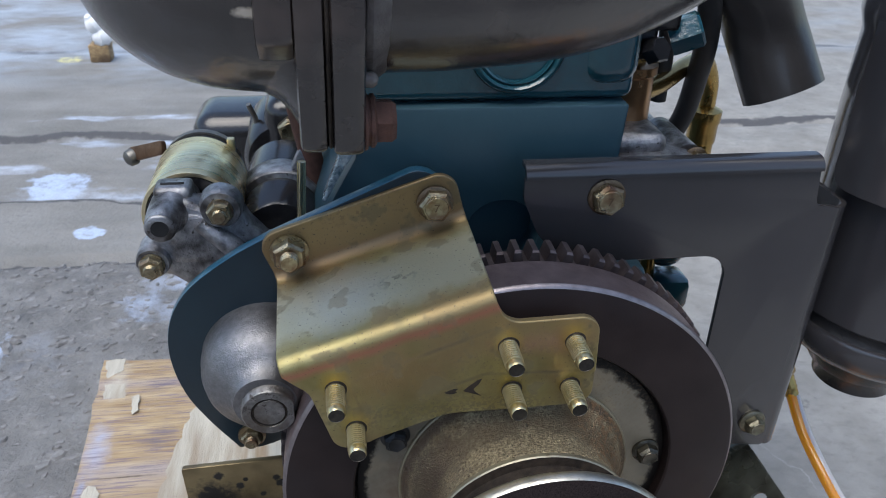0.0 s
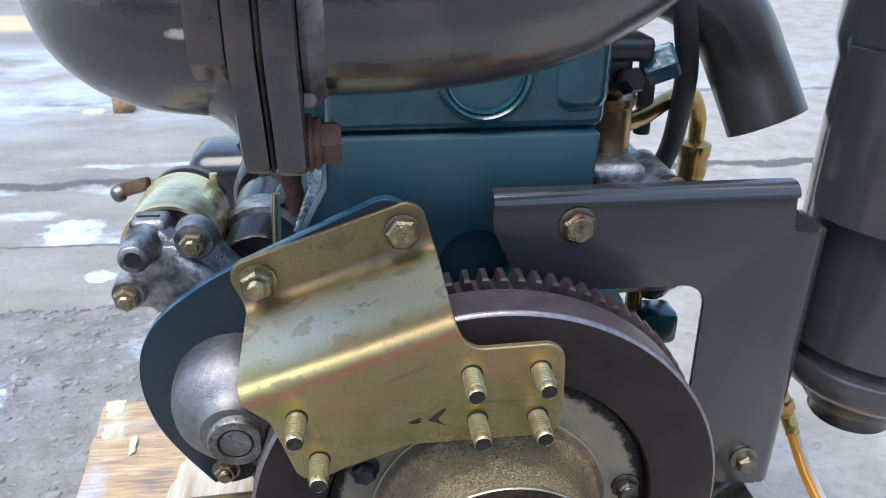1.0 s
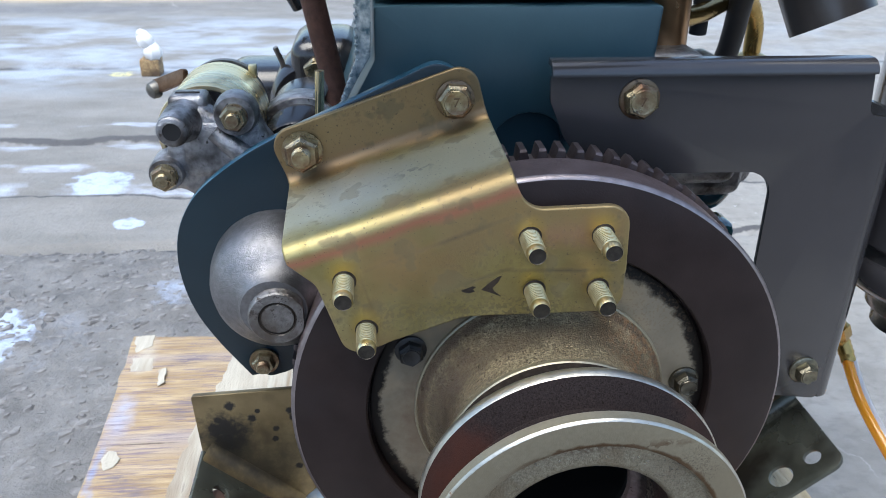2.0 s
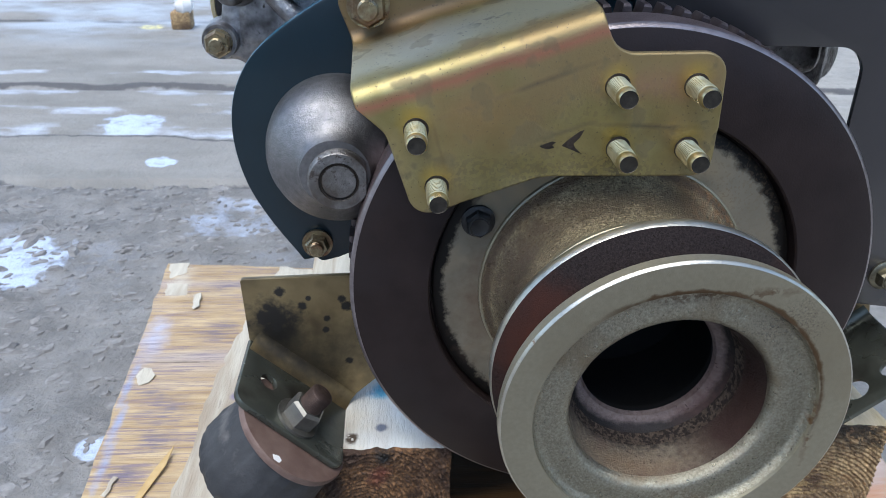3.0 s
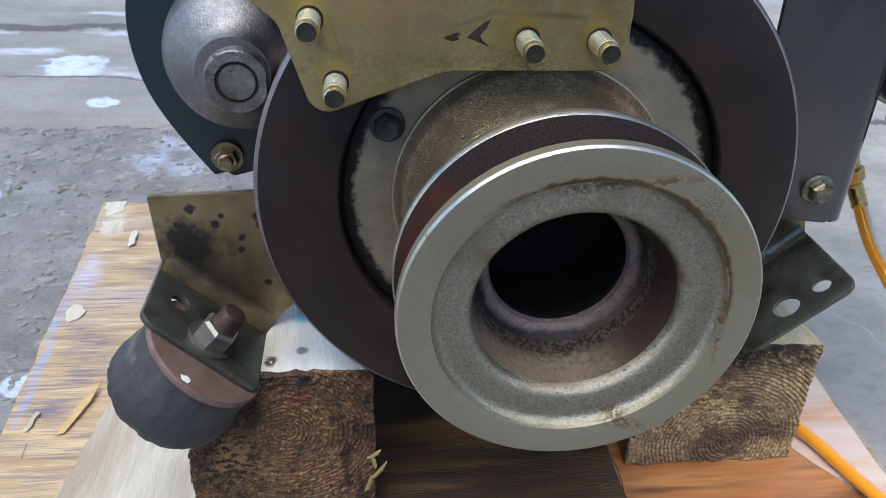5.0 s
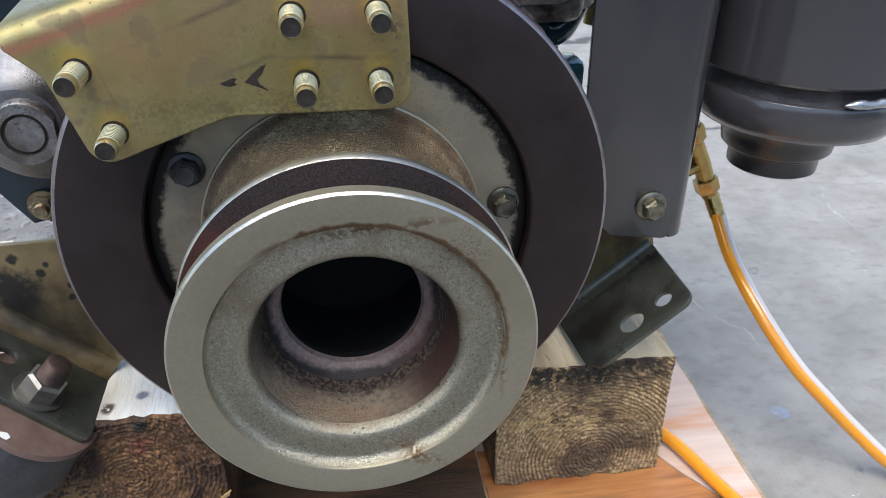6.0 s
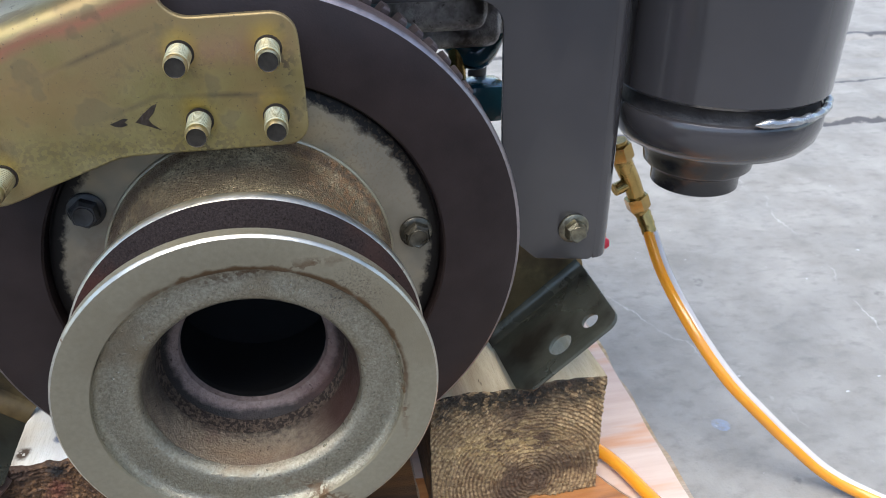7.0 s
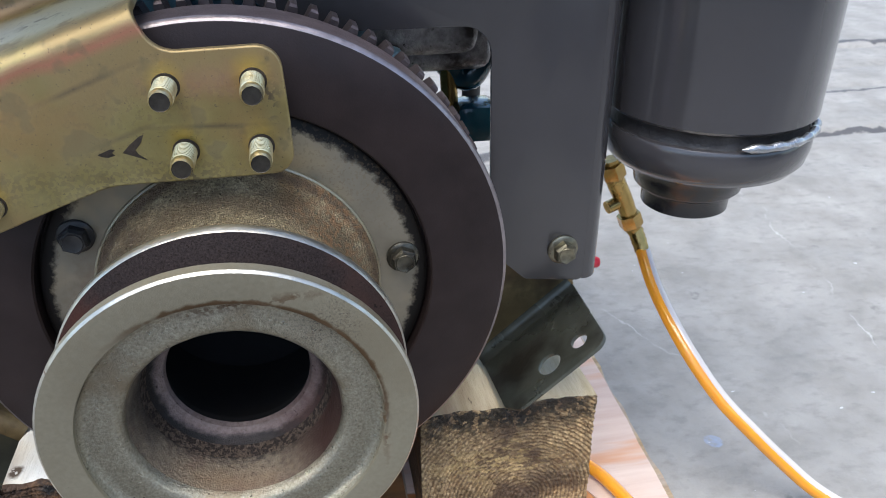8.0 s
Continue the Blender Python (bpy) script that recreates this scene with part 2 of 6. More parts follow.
CASTING = shader("cast_pulley_iron", (0.24, 0.217, 0.165), (0.45, 0.42, 0.33), (0.26, 0.38), 0.92, 900, 0.6, 1500, third=(0.24, 0.19, 0.125), third_at=0.66,
                 third_scale=30, spots=(0.055, 0.032, 0.02), spot_scale=330, spot_at=0.68)
HUB = shader("rusty_hub_iron", (0.110, 0.080, 0.042), (0.60, 0.505, 0.33), (0.26, 0.40), 0.78, 700, 1.3, 1050, third=(0.22, 0.145, 0.075), third_at=0.58,
             third_scale=26, spots=(0.050, 0.030, 0.018), spot_scale=520, spot_at=0.60)
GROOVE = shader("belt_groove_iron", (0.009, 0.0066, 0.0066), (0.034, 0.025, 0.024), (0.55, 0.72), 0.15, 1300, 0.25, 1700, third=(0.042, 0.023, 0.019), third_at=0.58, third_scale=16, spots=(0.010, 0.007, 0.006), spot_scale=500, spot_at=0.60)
FACE = shader("pale_flange_face", (0.195, 0.172, 0.130), (0.265, 0.236, 0.18), (0.42, 0.52), 0.6, 40, 0.05, 900, third=(0.34, 0.27, 0.17), third_scale=20)
greasy_edge(FACE, 0.0895, 0.0925, 0.012)
MATT_BLACK = shader("matt_black", (0.012, 0.010, 0.009), (0.045, 0.034, 0.026), (0.4, 0.7), 0.0, 200, 0.6, 600)
CAVITY = shader("stained_bore_iron", (0.12, 0.092, 0.066), (0.25, 0.208, 0.155), (0.45, 0.65), 0.4, 420, 0.9, 900, third=(0.13, 0.078, 0.058), third_at=0.58, third_scale=30,
                spots=(0.022, 0.014, 0.011), spot_scale=330, spot_at=0.62)
SPECKLED = shader("speckled_grime", (0.055, 0.038, 0.028), (0.14, 0.103, 0.075), (0.5, 0.7), 0.3, 400, 1.0, 900, spots=(0.018, 0.011, 0.008), spot_scale=460, spot_at=0.47)
LIP = shader("brownish_primed_lip", (0.165, 0.120, 0.108), (0.26, 0.20, 0.182), (0.5, 0.65), 0.3, 420, 0.5, 900, spots=(0.05, 0.03, 0.026), spot_scale=380, spot_at=0.62)
greasy_edge(LIP, 0.0345, 0.0372, 0.006)
# black that paints the shade inside deep openings
BLACK = shader("black_depth_shade", (0.004, 0.004, 0.005), (0.008, 0.008, 0.009), (0.7, 0.9), 0.0, 30)
GRAY = shader("gray_paint", (0.034, 0.032, 0.034), (0.042, 0.0395, 0.042), (0.18, 0.28), 0.0, 12, 0.06, 200, coat=0.6, spots=(0.10, 0.10, 0.10), spot_scale=70, spot_at=0.78, spot_rough=0.5)
GRAY_CAN = shader("canister_gray_paint", (0.042, 0.040, 0.043), (0.054, 0.0515, 0.055), (0.12, 0.22), 0.0, 9, 0.06, 200, coat=0.6, third=(0.045, 0.042, 0.044), third_scale=7, spots=(0.12, 0.12, 0.12), spot_scale=70, spot_at=0.78, spot_rough=0.5)
# the canister's grey made darker, to paint the shade in its seam
GRAY_SEAM = shader("shaded_seam_paint", (0.020, 0.018, 0.018), (0.045, 0.042, 0.042), (0.4, 0.6), 0.0, 120, 0.8, 260, third=(0.014, 0.012, 0.012), third_at=0.5, third_scale=40)
# pale silver that paints the sky's glint on the weld bead
GRAY_GLOSS = shader("weld_bead_sky_glint", (0.26, 0.27, 0.285), (0.40, 0.41, 0.43), (0.18, 0.3), 0.7, 60, 0.8, 260, coat=1.0)
DISC = shader("brown_primed_disc", (0.12, 0.075, 0.062), (0.19, 0.13, 0.11), (0.45, 0.6), 0.2, 90, 0.4, 500, spots=(0.05, 0.035, 0.03), spot_scale=150, spot_at=0.68)
THREAD = shader("dark_brown_thread", (0.055, 0.040, 0.036), (0.12, 0.085, 0.075), (0.4, 0.55), 0.7, 200, 0.4, 800)
BLACK_PAINT = shader("heat_black_cast_iron", (0.011, 0.0086, 0.0086), (0.021, 0.0165, 0.016), (0.34, 0.46), 0.0, 60, 0.22, 300, third=(0.045, 0.036, 0.031), third_at=0.62, third_scale=24, spots=(0.20, 0.165, 0.14), spot_scale=42, spot_at=0.80, coat=1.0)
BLACK_PAINT.node_tree.nodes["Principled BSDF"].inputs["Coat Roughness"].default_value = 0.30
FLANGE_BLACK = shader("black_flange_paint", (0.013, 0.0104, 0.0104), (0.024, 0.019, 0.0186), (0.40, 0.54), 0.0, 60, 0.25, 320, third=(0.045, 0.032, 0.028), third_at=0.60, third_scale=22, coat=0.8)
EXHAUST = shader("dull_black_exhaust_paint", (0.034, 0.032, 0.033), (0.050, 0.047, 0.048), (0.38, 0.48), 0.1, 25, 0.15, 300, coat=0.4)
WORN_ALUM = shader("worn_aluminium", (0.17, 0.164, 0.160), (0.32, 0.31, 0.305), (0.34, 0.48), 0.9, 260, 0.5, 900, third=(0.15, 0.13, 0.115), third_at=0.54, third_scale=60, spots=(0.06, 0.05, 0.045), spot_scale=230, spot_at=0.58)
BLACK_GLOSS = shader("black_paint", (0.010, 0.010, 0.012), (0.018, 0.018, 0.020), (0.20, 0.28), 0.0, 20, 0.05, 400, coat=0.3)
RUST = shader("rusted_steel", (0.07, 0.032, 0.024), (0.14, 0.066, 0.047), (0.6, 0.8), 0.15, 160, 0.6, 700)
ALUM = shader("cast_aluminium", (0.19, 0.187, 0.196), (0.50, 0.497, 0.513), (0.30, 0.46), 0.92, 150, 0.75, 600, third=(0.075, 0.067, 0.064), third_at=0.53, third_scale=42, spots=(0.040, 0.033, 0.030), spot_scale=240, spot_at=0.62, spot_rough=0.6)
NOSE = shader("rough_cast_aluminium", (0.19, 0.187, 0.192), (0.28, 0.275, 0.282), (0.36, 0.50), 0.9, 300, 0.35, 1000, third=(0.155, 0.149, 0.149), third_at=0.57, third_scale=24, spots=(0.08, 0.07, 0.066), spot_scale=330, spot_at=0.67)
RUBBER = shader("black_rubber", (0.020, 0.021, 0.024), (0.042, 0.043, 0.047), (0.55, 0.75), 0.0, 60, 0.4, 350)
HOSE_BLACK = shader("black_hose_rubber", (0.018, 0.018, 0.020), (0.028, 0.028, 0.030), (0.5, 0.6), 0.0, 90, 0.1, 600)
OLIVE = shader("dull_zinc_plate", (0.21, 0.158, 0.083), (0.30, 0.232, 0.125), (0.30, 0.44), 0.75, 60, 0.15, 500, third=(0.11, 0.08, 0.052), third_at=0.55, third_scale=26,
               spots=(0.03, 0.025, 0.02), spot_scale=150, spot_at=0.69, spot_rough=0.75)
OLIVE_DARK = shader("dark_zinc_plate", (0.088, 0.096, 0.082), (0.135, 0.142, 0.120), (0.22, 0.36), 0.7, 50, 0.15, 500, third=(0.045, 0.042, 0.036), third_at=0.55, third_scale=26)
BRASS = shader("brass", (0.32, 0.21, 0.07), (0.50, 0.35, 0.13), (0.20, 0.32), 0.95, 60, 0.05, 600)
CAN = shader("pale_zinc_can", (0.68, 0.58, 0.33), (0.87, 0.775, 0.515), (0.22, 0.34), 0.95, 110, 0.03, 600, stretch=(0.05, 3, 0.05), detail=3.0)
BRIGHT = shader("bright_worn_edge", (0.42, 0.40, 0.345), (0.58, 0.56, 0.49), (0.28, 0.40), 0.95, 160, 0.2, 900, spots=(0.20, 0.15, 0.11), spot_scale=200, spot_at=0.62)
BRIGHT_RIM = shader("worn_chamfer_iron", (0.22, 0.19, 0.195), (0.34, 0.30, 0.305), (0.28, 0.42), 0.85, 160, 0.2, 900)
BOLT_DIM = shader("dim_zinc_bolt", (0.035, 0.032, 0.026), (0.16, 0.15, 0.12), (0.22, 0.36), 0.9, 130, 0.3, 800)
BOLT_PALE = shader("pale_zinc_bolt", (0.11, 0.10, 0.072), (0.30, 0.28, 0.205), (0.26, 0.40), 0.88, 180, 0.3, 800, spots=(0.05, 0.04, 0.03), spot_scale=220, spot_at=0.64)
# the sky's light on the adapter plate's edges, put into a paler blue
BLUE_LIT_EDGE = shader("blue_paint_lit_edge", (0.012, 0.065, 0.110), (0.020, 0.095, 0.155), (0.28, 0.4), 0.0, 60, 0.5, 300, coat=0.4, spots=(0.16, 0.24, 0.29), spot_scale=140, spot_at=0.68)
COPPER_DARK = shader("brown_copper_lug", (0.10, 0.055, 0.032), (0.19, 0.115, 0.07), (0.3, 0.45), 0.8, 120, 0.3, 700)
COPPER = shader("coppery_zinc", (0.36, 0.20, 0.10), (0.48, 0.29, 0.15), (0.26, 0.36), 0.9, 40)
WOOD_PALE = shader("weathered_pale_wood", (0.46, 0.41, 0.32), (0.60, 0.56, 0.47), (0.6, 0.8), 0.0, 24, 1.2, 120, stretch=(4, 0.6, 4), third=(0.30, 0.20, 0.11), third_at=0.57,
                   spots=(0.06, 0.24, 0.36), spot_scale=11, spot_at=0.70)
WOOD_END = shader("sawn_end_grain", (0.15, 0.086, 0.042), (0.64, 0.45, 0.23), (0.65, 0.9), 0.0, 380, 1.0, 700, stretch=(0.9, 1, 1.1), detail=8.0, third=(0.15, 0.095, 0.055), third_at=0.54, third_scale=26)
WOOD_CREAM = shader("bare_cream_wood", (0.42, 0.33, 0.19), (0.62, 0.53, 0.37), (0.6, 0.8), 0.0, 24, 1.2, 120, stretch=(4, 0.6, 4), third=(0.34, 0.24, 0.15), third_at=0.57, spots=(0.09, 0.06, 0.04), spot_scale=60, spot_at=0.66)
WOOD_END_DARK = shader("dark_end_grain", (0.030, 0.013, 0.007), (0.32, 0.165, 0.070), (0.5, 0.85), 0.0, 420, 1.0, 700, stretch=(1.2, 1, 0.9), detail=8.0, third=(0.040, 0.019, 0.011), third_at=0.50, third_scale=34)
end_grain(WOOD_END, (-0.011, 0, -0.018), 105, 0.50, 1.6)
end_grain(WOOD_END_DARK, (-0.0045, 0, -0.075), 105, 0.60, 1.6)
PLY = shader("peeled_plywood", (0.27, 0.18, 0.095), (0.49, 0.375, 0.225), (0.6, 0.8), 0.0, 36, 2.0, 90, stretch=(0.45, 5, 5), detail=10.0, third=(0.36, 0.31, 0.29), third_at=0.57, third_scale=3.2, spots=(0.11, 0.075, 0.065), spot_scale=9, spot_at=0.66)
VENEER = shader("pale_veneer", (0.40, 0.37, 0.31), (0.50, 0.47, 0.40), (0.6, 0.75), 0.0, 60, 1.0, 180, stretch=(4, 0.5, 4), detail=9.0, third=(0.30, 0.25, 0.19), third_at=0.55, third_scale=9, spots=(0.20, 0.17, 0.16), spot_scale=24, spot_at=0.66)
STAINED = shader("red_stained_wood", (0.30, 0.10, 0.03), (0.50, 0.23, 0.08), (0.30, 0.5), 0.0, 14, 0.4, 140, stretch=(0.8, 7, 7), third=(0.07, 0.035, 0.02), third_at=0.58, third_scale=8, coat=0.3)
OCHRE = shader("ochre_splinter", (0.38, 0.25, 0.10), (0.50, 0.36, 0.17), (0.6, 0.8), 0.0, 60, 0.5, 200)
DARK_WOOD = shader("dark_brown_wood", (0.026, 0.015, 0.010), (0.085, 0.047, 0.024), (0.35, 0.6), 0.0, 18, 0.8, 140, stretch=(0.8, 6, 6), detail=9.0, third=(0.28, 0.125, 0.040), third_at=0.60, third_scale=5)
PINK = shader("pinkish_bleached_wood", (0.50, 0.36, 0.30), (0.62, 0.50, 0.43), (0.5, 0.7), 0.0, 14, 0.3, 140, stretch=(0.8, 6, 6), third=(0.55, 0.30, 0.18), third_at=0.62, third_scale=8)
WHITE = shader("white_plastic", (0.72, 0.72, 0.72), (0.82, 0.82, 0.82), (0.4, 0.6), 0.0, 30, 0.3, 90)
RED = shader("red_plastic", (0.5, 0.02, 0.04), (0.6, 0.03, 0.05), (0.3, 0.4))
STEEL = shader("dull_steel", (0.12, 0.117, 0.107), (0.22, 0.213, 0.197), (0.35, 0.5), 0.8, 120, 0.1, 700)
STONE = shader("road_stone", (0.12, 0.117, 0.118), (0.26, 0.257, 0.258), (0.7, 0.9), 0.0, 90, 0.8, 300)
# blue paint with the sky's white sheen painted into it
RIB_SHEEN = shader("pale_rib_sheen", (0.05, 0.11, 0.14), (0.62, 0.67, 0.68), (0.15, 0.3), 0.0, 170, 1.6, 210, coat=0.9, third=(0.03, 0.08, 0.11), third_at=0.60, third_scale=120)
SCUFFED = shader("scuffed_grey_edge", (0.11, 0.098, 0.094), (0.21, 0.193, 0.185), (0.4, 0.6), 0.5, 120, 0.8, 500, third=(0.08, 0.07, 0.068), third_at=0.55, third_scale=40)

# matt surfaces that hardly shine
for m_, shine in ((GROOVE, 0.12), (FLYWHEEL, 0.3), (MATT_BLACK, 0.2)):
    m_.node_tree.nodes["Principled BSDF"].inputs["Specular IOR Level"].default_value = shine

# thick hard enamel on the manifold, glossier than the iron under it
for m_ in (BLACK_PAINT, FLANGE_BLACK):
    enamel = m_.node_tree.nodes["Principled BSDF"].inputs
    enamel["Specular IOR Level"].default_value, enamel["Coat IOR"].default_value, enamel["Coat Roughness"].default_value = 0.15, 2.0, 0.16

# stains, rust, scuffs and painted light; places are from each thing's own base
RUSTY, NEAR_BLACK = (0.10, 0.056, 0.024), (0.012, 0.010, 0.008)
# the upright flange painted browner for its dim reflections
tone_patch(ZINC, (0.0, 0.0385, 0.03), (1.0, 0.0055, 1.0), (0.27, 0.185, 0.10), 0.5, 90, 0.25, most=0.8, dull=False)
# the sky's pale sheen along the shelf and at its left, painted in
tone_patch(ZINC, (0.0, 0.0, 0.015), (0.5, 0.030, 0.5), (0.62, 0.60, 0.45), 0.5, 50, 0.4, most=0.75, rough=0.55, dull=False)
tone_patch(ZINC, (-0.040, 0.0, 0.006), (0.040, 0.032, 0.022), (0.76, 0.76, 0.70), 1.1, 60, 0.6, most=0.65, rough=0.42, dull=False)
tone_patch(ZINC, (-0.012, -0.0005, 0.018), (0.016, 0.006, 0.007), (0.07, 0.06, 0.035), 0.9, 160, 1.0, 18.6, specks=240, speck_at=0.46, most=0.8)
tone_patch(ZINC, (-0.015, -0.032, 0.016), (0.004, 0.02, 0.008), (0.10, 0.085, 0.05), 1.2, 120, 0.6, most=0.6)
tone_patch(ZINC, (-0.03, 0.03, 0.04), (0.055, 0.012, 0.012), (0.09, 0.05, 0.03), 0.9, 120, 0.9, 18.6, specks=330, speck_at=0.55, most=0.8)
tone_patch(ZINC, (0.085, -0.04, -0.012), (0.006, 0.02, 0.014), (0.05, 0.035, 0.03), 0.9, 140, 0.9, specks=300, speck_at=0.52, most=0.8)
tone_patch(ZINC, (0.02, -0.04, -0.045), (0.090, 0.02, 0.013), (0.07, 0.047, 0.027), 1.2, 80, 0.9, specks=420, speck_at=0.47, most=0.85)
tone_patch(ZINC, (0.0054, -0.04, -0.0025), (0.046, 0.02, 0.0020), (0.09, 0.062, 0.032), 1.0, 90, 0.7, 20.8, most=0.85)
tone_patch(ZINC, (0.021, -0.04, -0.0243), (0.016, 0.02, 0.0020), (0.08, 0.055, 0.03), 1.0, 90, 0.7, 19, most=0.8)
tone_patch(ZINC, (0.060, -0.04, -0.0218), (0.034, 0.02, 0.0020), (0.06, 0.04, 0.022), 1.0, 90, 0.7, -2, most=0.9)
tone_patch(ZINC, (0.04, -0.04, -0.008), (0.06, 0.02, 0.012), (0.13, 0.085, 0.04), 1.2, 60, 0.9, 12, specks=380, speck_at=0.54, most=0.7)
tone_patch(ZINC, (-0.02, -0.04, -0.02), (0.03, 0.02, 0.022), (0.42, 0.25, 0.11), 1.2, 50, 0.8, most=0.6, dull=False)
tone_patch(ZINC, (0.06, -0.04, -0.002), (0.035, 0.02, 0.009), (0.46, 0.24, 0.17), 1.2, 60, 0.9, most=0.55, dull=False)
tone_patch(ZINC, (0.0, -0.02, 0.0), (0.3, 0.3, 0.3), (0.07, 0.048, 0.028), 0.5, 30, 0.3, specks=700, speck_at=0.655, most=0.8)
tone_patch(ZINC, (0.0, -0.02, 0.0), (0.3, 0.3, 0.3), (0.12, 0.095, 0.048), 0.5, 30, 0.3, specks=60, speck_at=0.57, most=0.55)
tone_patch(ZINC, (-0.036, -0.04, -0.035), (0.0013, 0.02, 0.024), (0.14, 0.09, 0.03), 1.0, 90, 0.9, 16, most=0.6)
# yellow reflections of the studs, painted on the plate just above each
for sx, sz in ((-0.0175, 0.1150), (0.0185, 0.1163), (-0.1078, 0.0957), (-0.0978, 0.0675), (-0.0132, 0.0862), (0.0192, 0.0865)):
    tone_patch(ZINC, (sx + 0.06, -0.04, sz - 0.1155), (0.0095, 0.02, 0.0105), (0.60, 0.42, 0.08), 0.9, 60, 0.3, most=0.65, dull=False)
for m_ in (CASTING, MACHINED):
    tone_patch(m_, (0.037, -0.053, 0.042), (0.030, 0.02, 0.012), RUSTY, 1.3, 120, 0.9, 40, specks=900, speck_at=0.48, most=0.75)
    tone_patch(m_, (0.037, -0.053, 0.042), (0.034, 0.02, 0.015), (0.025, 0.014, 0.010), 1.2, 120, 0.9, 40, specks=1100, speck_at=0.55, most=0.9)
    tone_patch(m_, (0.014, -0.053, 0.0585), (0.036, 0.02, 0.0035), RUSTY, 0.8, 150, 0.9, 8, specks=260, speck_at=0.45)
    tone_patch(m_, (0.022, -0.053, -0.056), (0.022, 0.02, 0.006), RUSTY, 0.8, 150, 0.9, -22, specks=420, speck_at=0.46)
    tone_patch(m_, (0.0605, -0.053, -0.008), (0.002, 0.02, 0.022), RUSTY, 0.8, 150, 0.9, specks=240, speck_at=0.48)
    rim_rust(m_, 0.0614, 0.0009, 55, (0.050, 0.026, 0.014))
    rim_rust(m_, 0.0618, 0.0014, 65, (0.11, 0.064, 0.030))
    tone_patch(m_, (-0.005, -0.045, -0.041), (0.022, 0.012, 0.0035), (0.22, 0.13, 0.06), 1.0, 150, 0.8, 0, most=0.7)
# rust on the bore's right wall, darkened further to paint its shade
tone_patch(CAVITY, (0.040, -0.036, 0.0), (0.034, 0.035, 0.045), (0.022, 0.011, 0.009), 1.0, 60, 0.5, most=0.95)
tone_patch(LIP, (0.03, -0.02, -0.02), (0.025, 0.03, 0.03), (0.10, 0.045, 0.035), 1.2, 200, 0.8, most=0.7)
tone_patch(LIP, (0.0, -0.019, -0.037), (0.05, 0.02, 0.003), (0.02, 0.013, 0.011), 1.0, 250, 0.9)
tone_patch(CAVITY, (-0.036, -0.030, 0.004), (0.018, 0.014, 0.026), (0.022, 0.016, 0.012), 1.0, 90, 0.9, most=0.9)
tone_patch(CAVITY, (0.0, -0.0235, 0.0), (1.0, 0.0075, 1.0), (0.016, 0.011, 0.009), 0.6, 320, 1.0, most=0.95)
tone_patch(CAVITY, (0.0, -0.0205, -0.02), (1.0, 0.0085, 0.03), (0.022, 0.014, 0.011), 0.7, 260, 1.0, specks=520, speck_at=0.46, most=0.9)
tone_patch(CAVITY, (-0.01, -0.040, -0.040), (0.04, 0.010, 0.02), (0.20, 0.125, 0.065), 1.2, 110, 0.7, most=0.7)
# the right wall's rust and painted shade again, over the other stains
tone_patch(CAVITY, (0.042, -0.036, 0.004), (0.030, 0.035, 0.045), (0.020, 0.010, 0.008), 0.8, 60, 0.5, most=0.95)
tone_patch(CAVITY, (0.036, -0.036, -0.016), (0.032, 0.042, 0.040), (0.040, 0.018, 0.013), 0.7, 70, 0.4, most=1.0)
tone_patch(GROOVE, (-0.060, -0.037, 0.020), (0.040, 0.03, 0.046), (0.056, 0.020, 0.014), 0.8, 45, 0.8, most=0.9)
# brown band round the hub's hollow, partly the hollow's shade painted in
tone_patch(HUB, (0.0, 0.0365, 0.0), (1.0, 0.0125, 1.0), (0.10, 0.072, 0.044), 0.7, 110, 1.0, most=0.75, dull=False)
tone_patch(HUB, (0.0, 0.051, 0.0), (1.0, 0.003, 1.0), (0.07, 0.042, 0.022), 0.8, 160, 0.9, most=0.9)
tone_patch(HUB, (0.0, -0.0045, 0.0), (1.0, 0.0085, 1.0), (0.13, 0.080, 0.036), 0.9, 110, 0.9, specks=300, speck_at=0.42, most=0.7)
tone_patch(HUB, (0.0, 0.003, 0.0), (1.0, 0.012, 1.0), (0.20, 0.125, 0.055), 0.9, 140, 0.9, specks=420, speck_at=0.54, most=0.6)
tone_patch(HUB, (0.05, 0.03, 0.03), (0.03, 0.05, 0.05), (0.25, 0.125, 0.05), 0.8, 120, 0.9, specks=380, speck_at=0.48, most=0.8)
# the hub's left side is darker brown
tone_patch(HUB, (-0.060, 0.03, 0.02), (0.030, 0.05, 0.05), (0.055, 0.036, 0.025), 1.0, 90, 0.8, most=0.9)
tone_patch(HUB, (0.0, 0.02, 0.055), (0.06, 0.05, 0.04), (0.10, 0.066, 0.036), 1.0, 90, 0.9, specks=620, speck_at=0.55, most=0.6)
tone_patch(FACE, (-0.07, 0.055, -0.01), (0.018, 0.03, 0.05), (0.10, 0.06, 0.035), 1.0, 120, 0.9, most=0.75)
tone_patch(FACE, (0.05, 0.055, 0.055), (0.05, 0.03, 0.05), (0.16, 0.11, 0.06), 1.6, 60, 0.9, specks=600, speck_at=0.55, most=0.6)
# oily black blots on the mount's upper plate
tone_patch(OLIVE, (-0.0120, 0.017, 0.0370), (0.020, 0.03, 0.019), NEAR_BLACK, 0.6, 130, 0.9, rough=0.6)
tone_patch(OLIVE, (-0.0090, 0.017, 0.0240), (0.022, 0.03, 0.019), NEAR_BLACK, 0.9, 60, 0.5, rough=0.5)
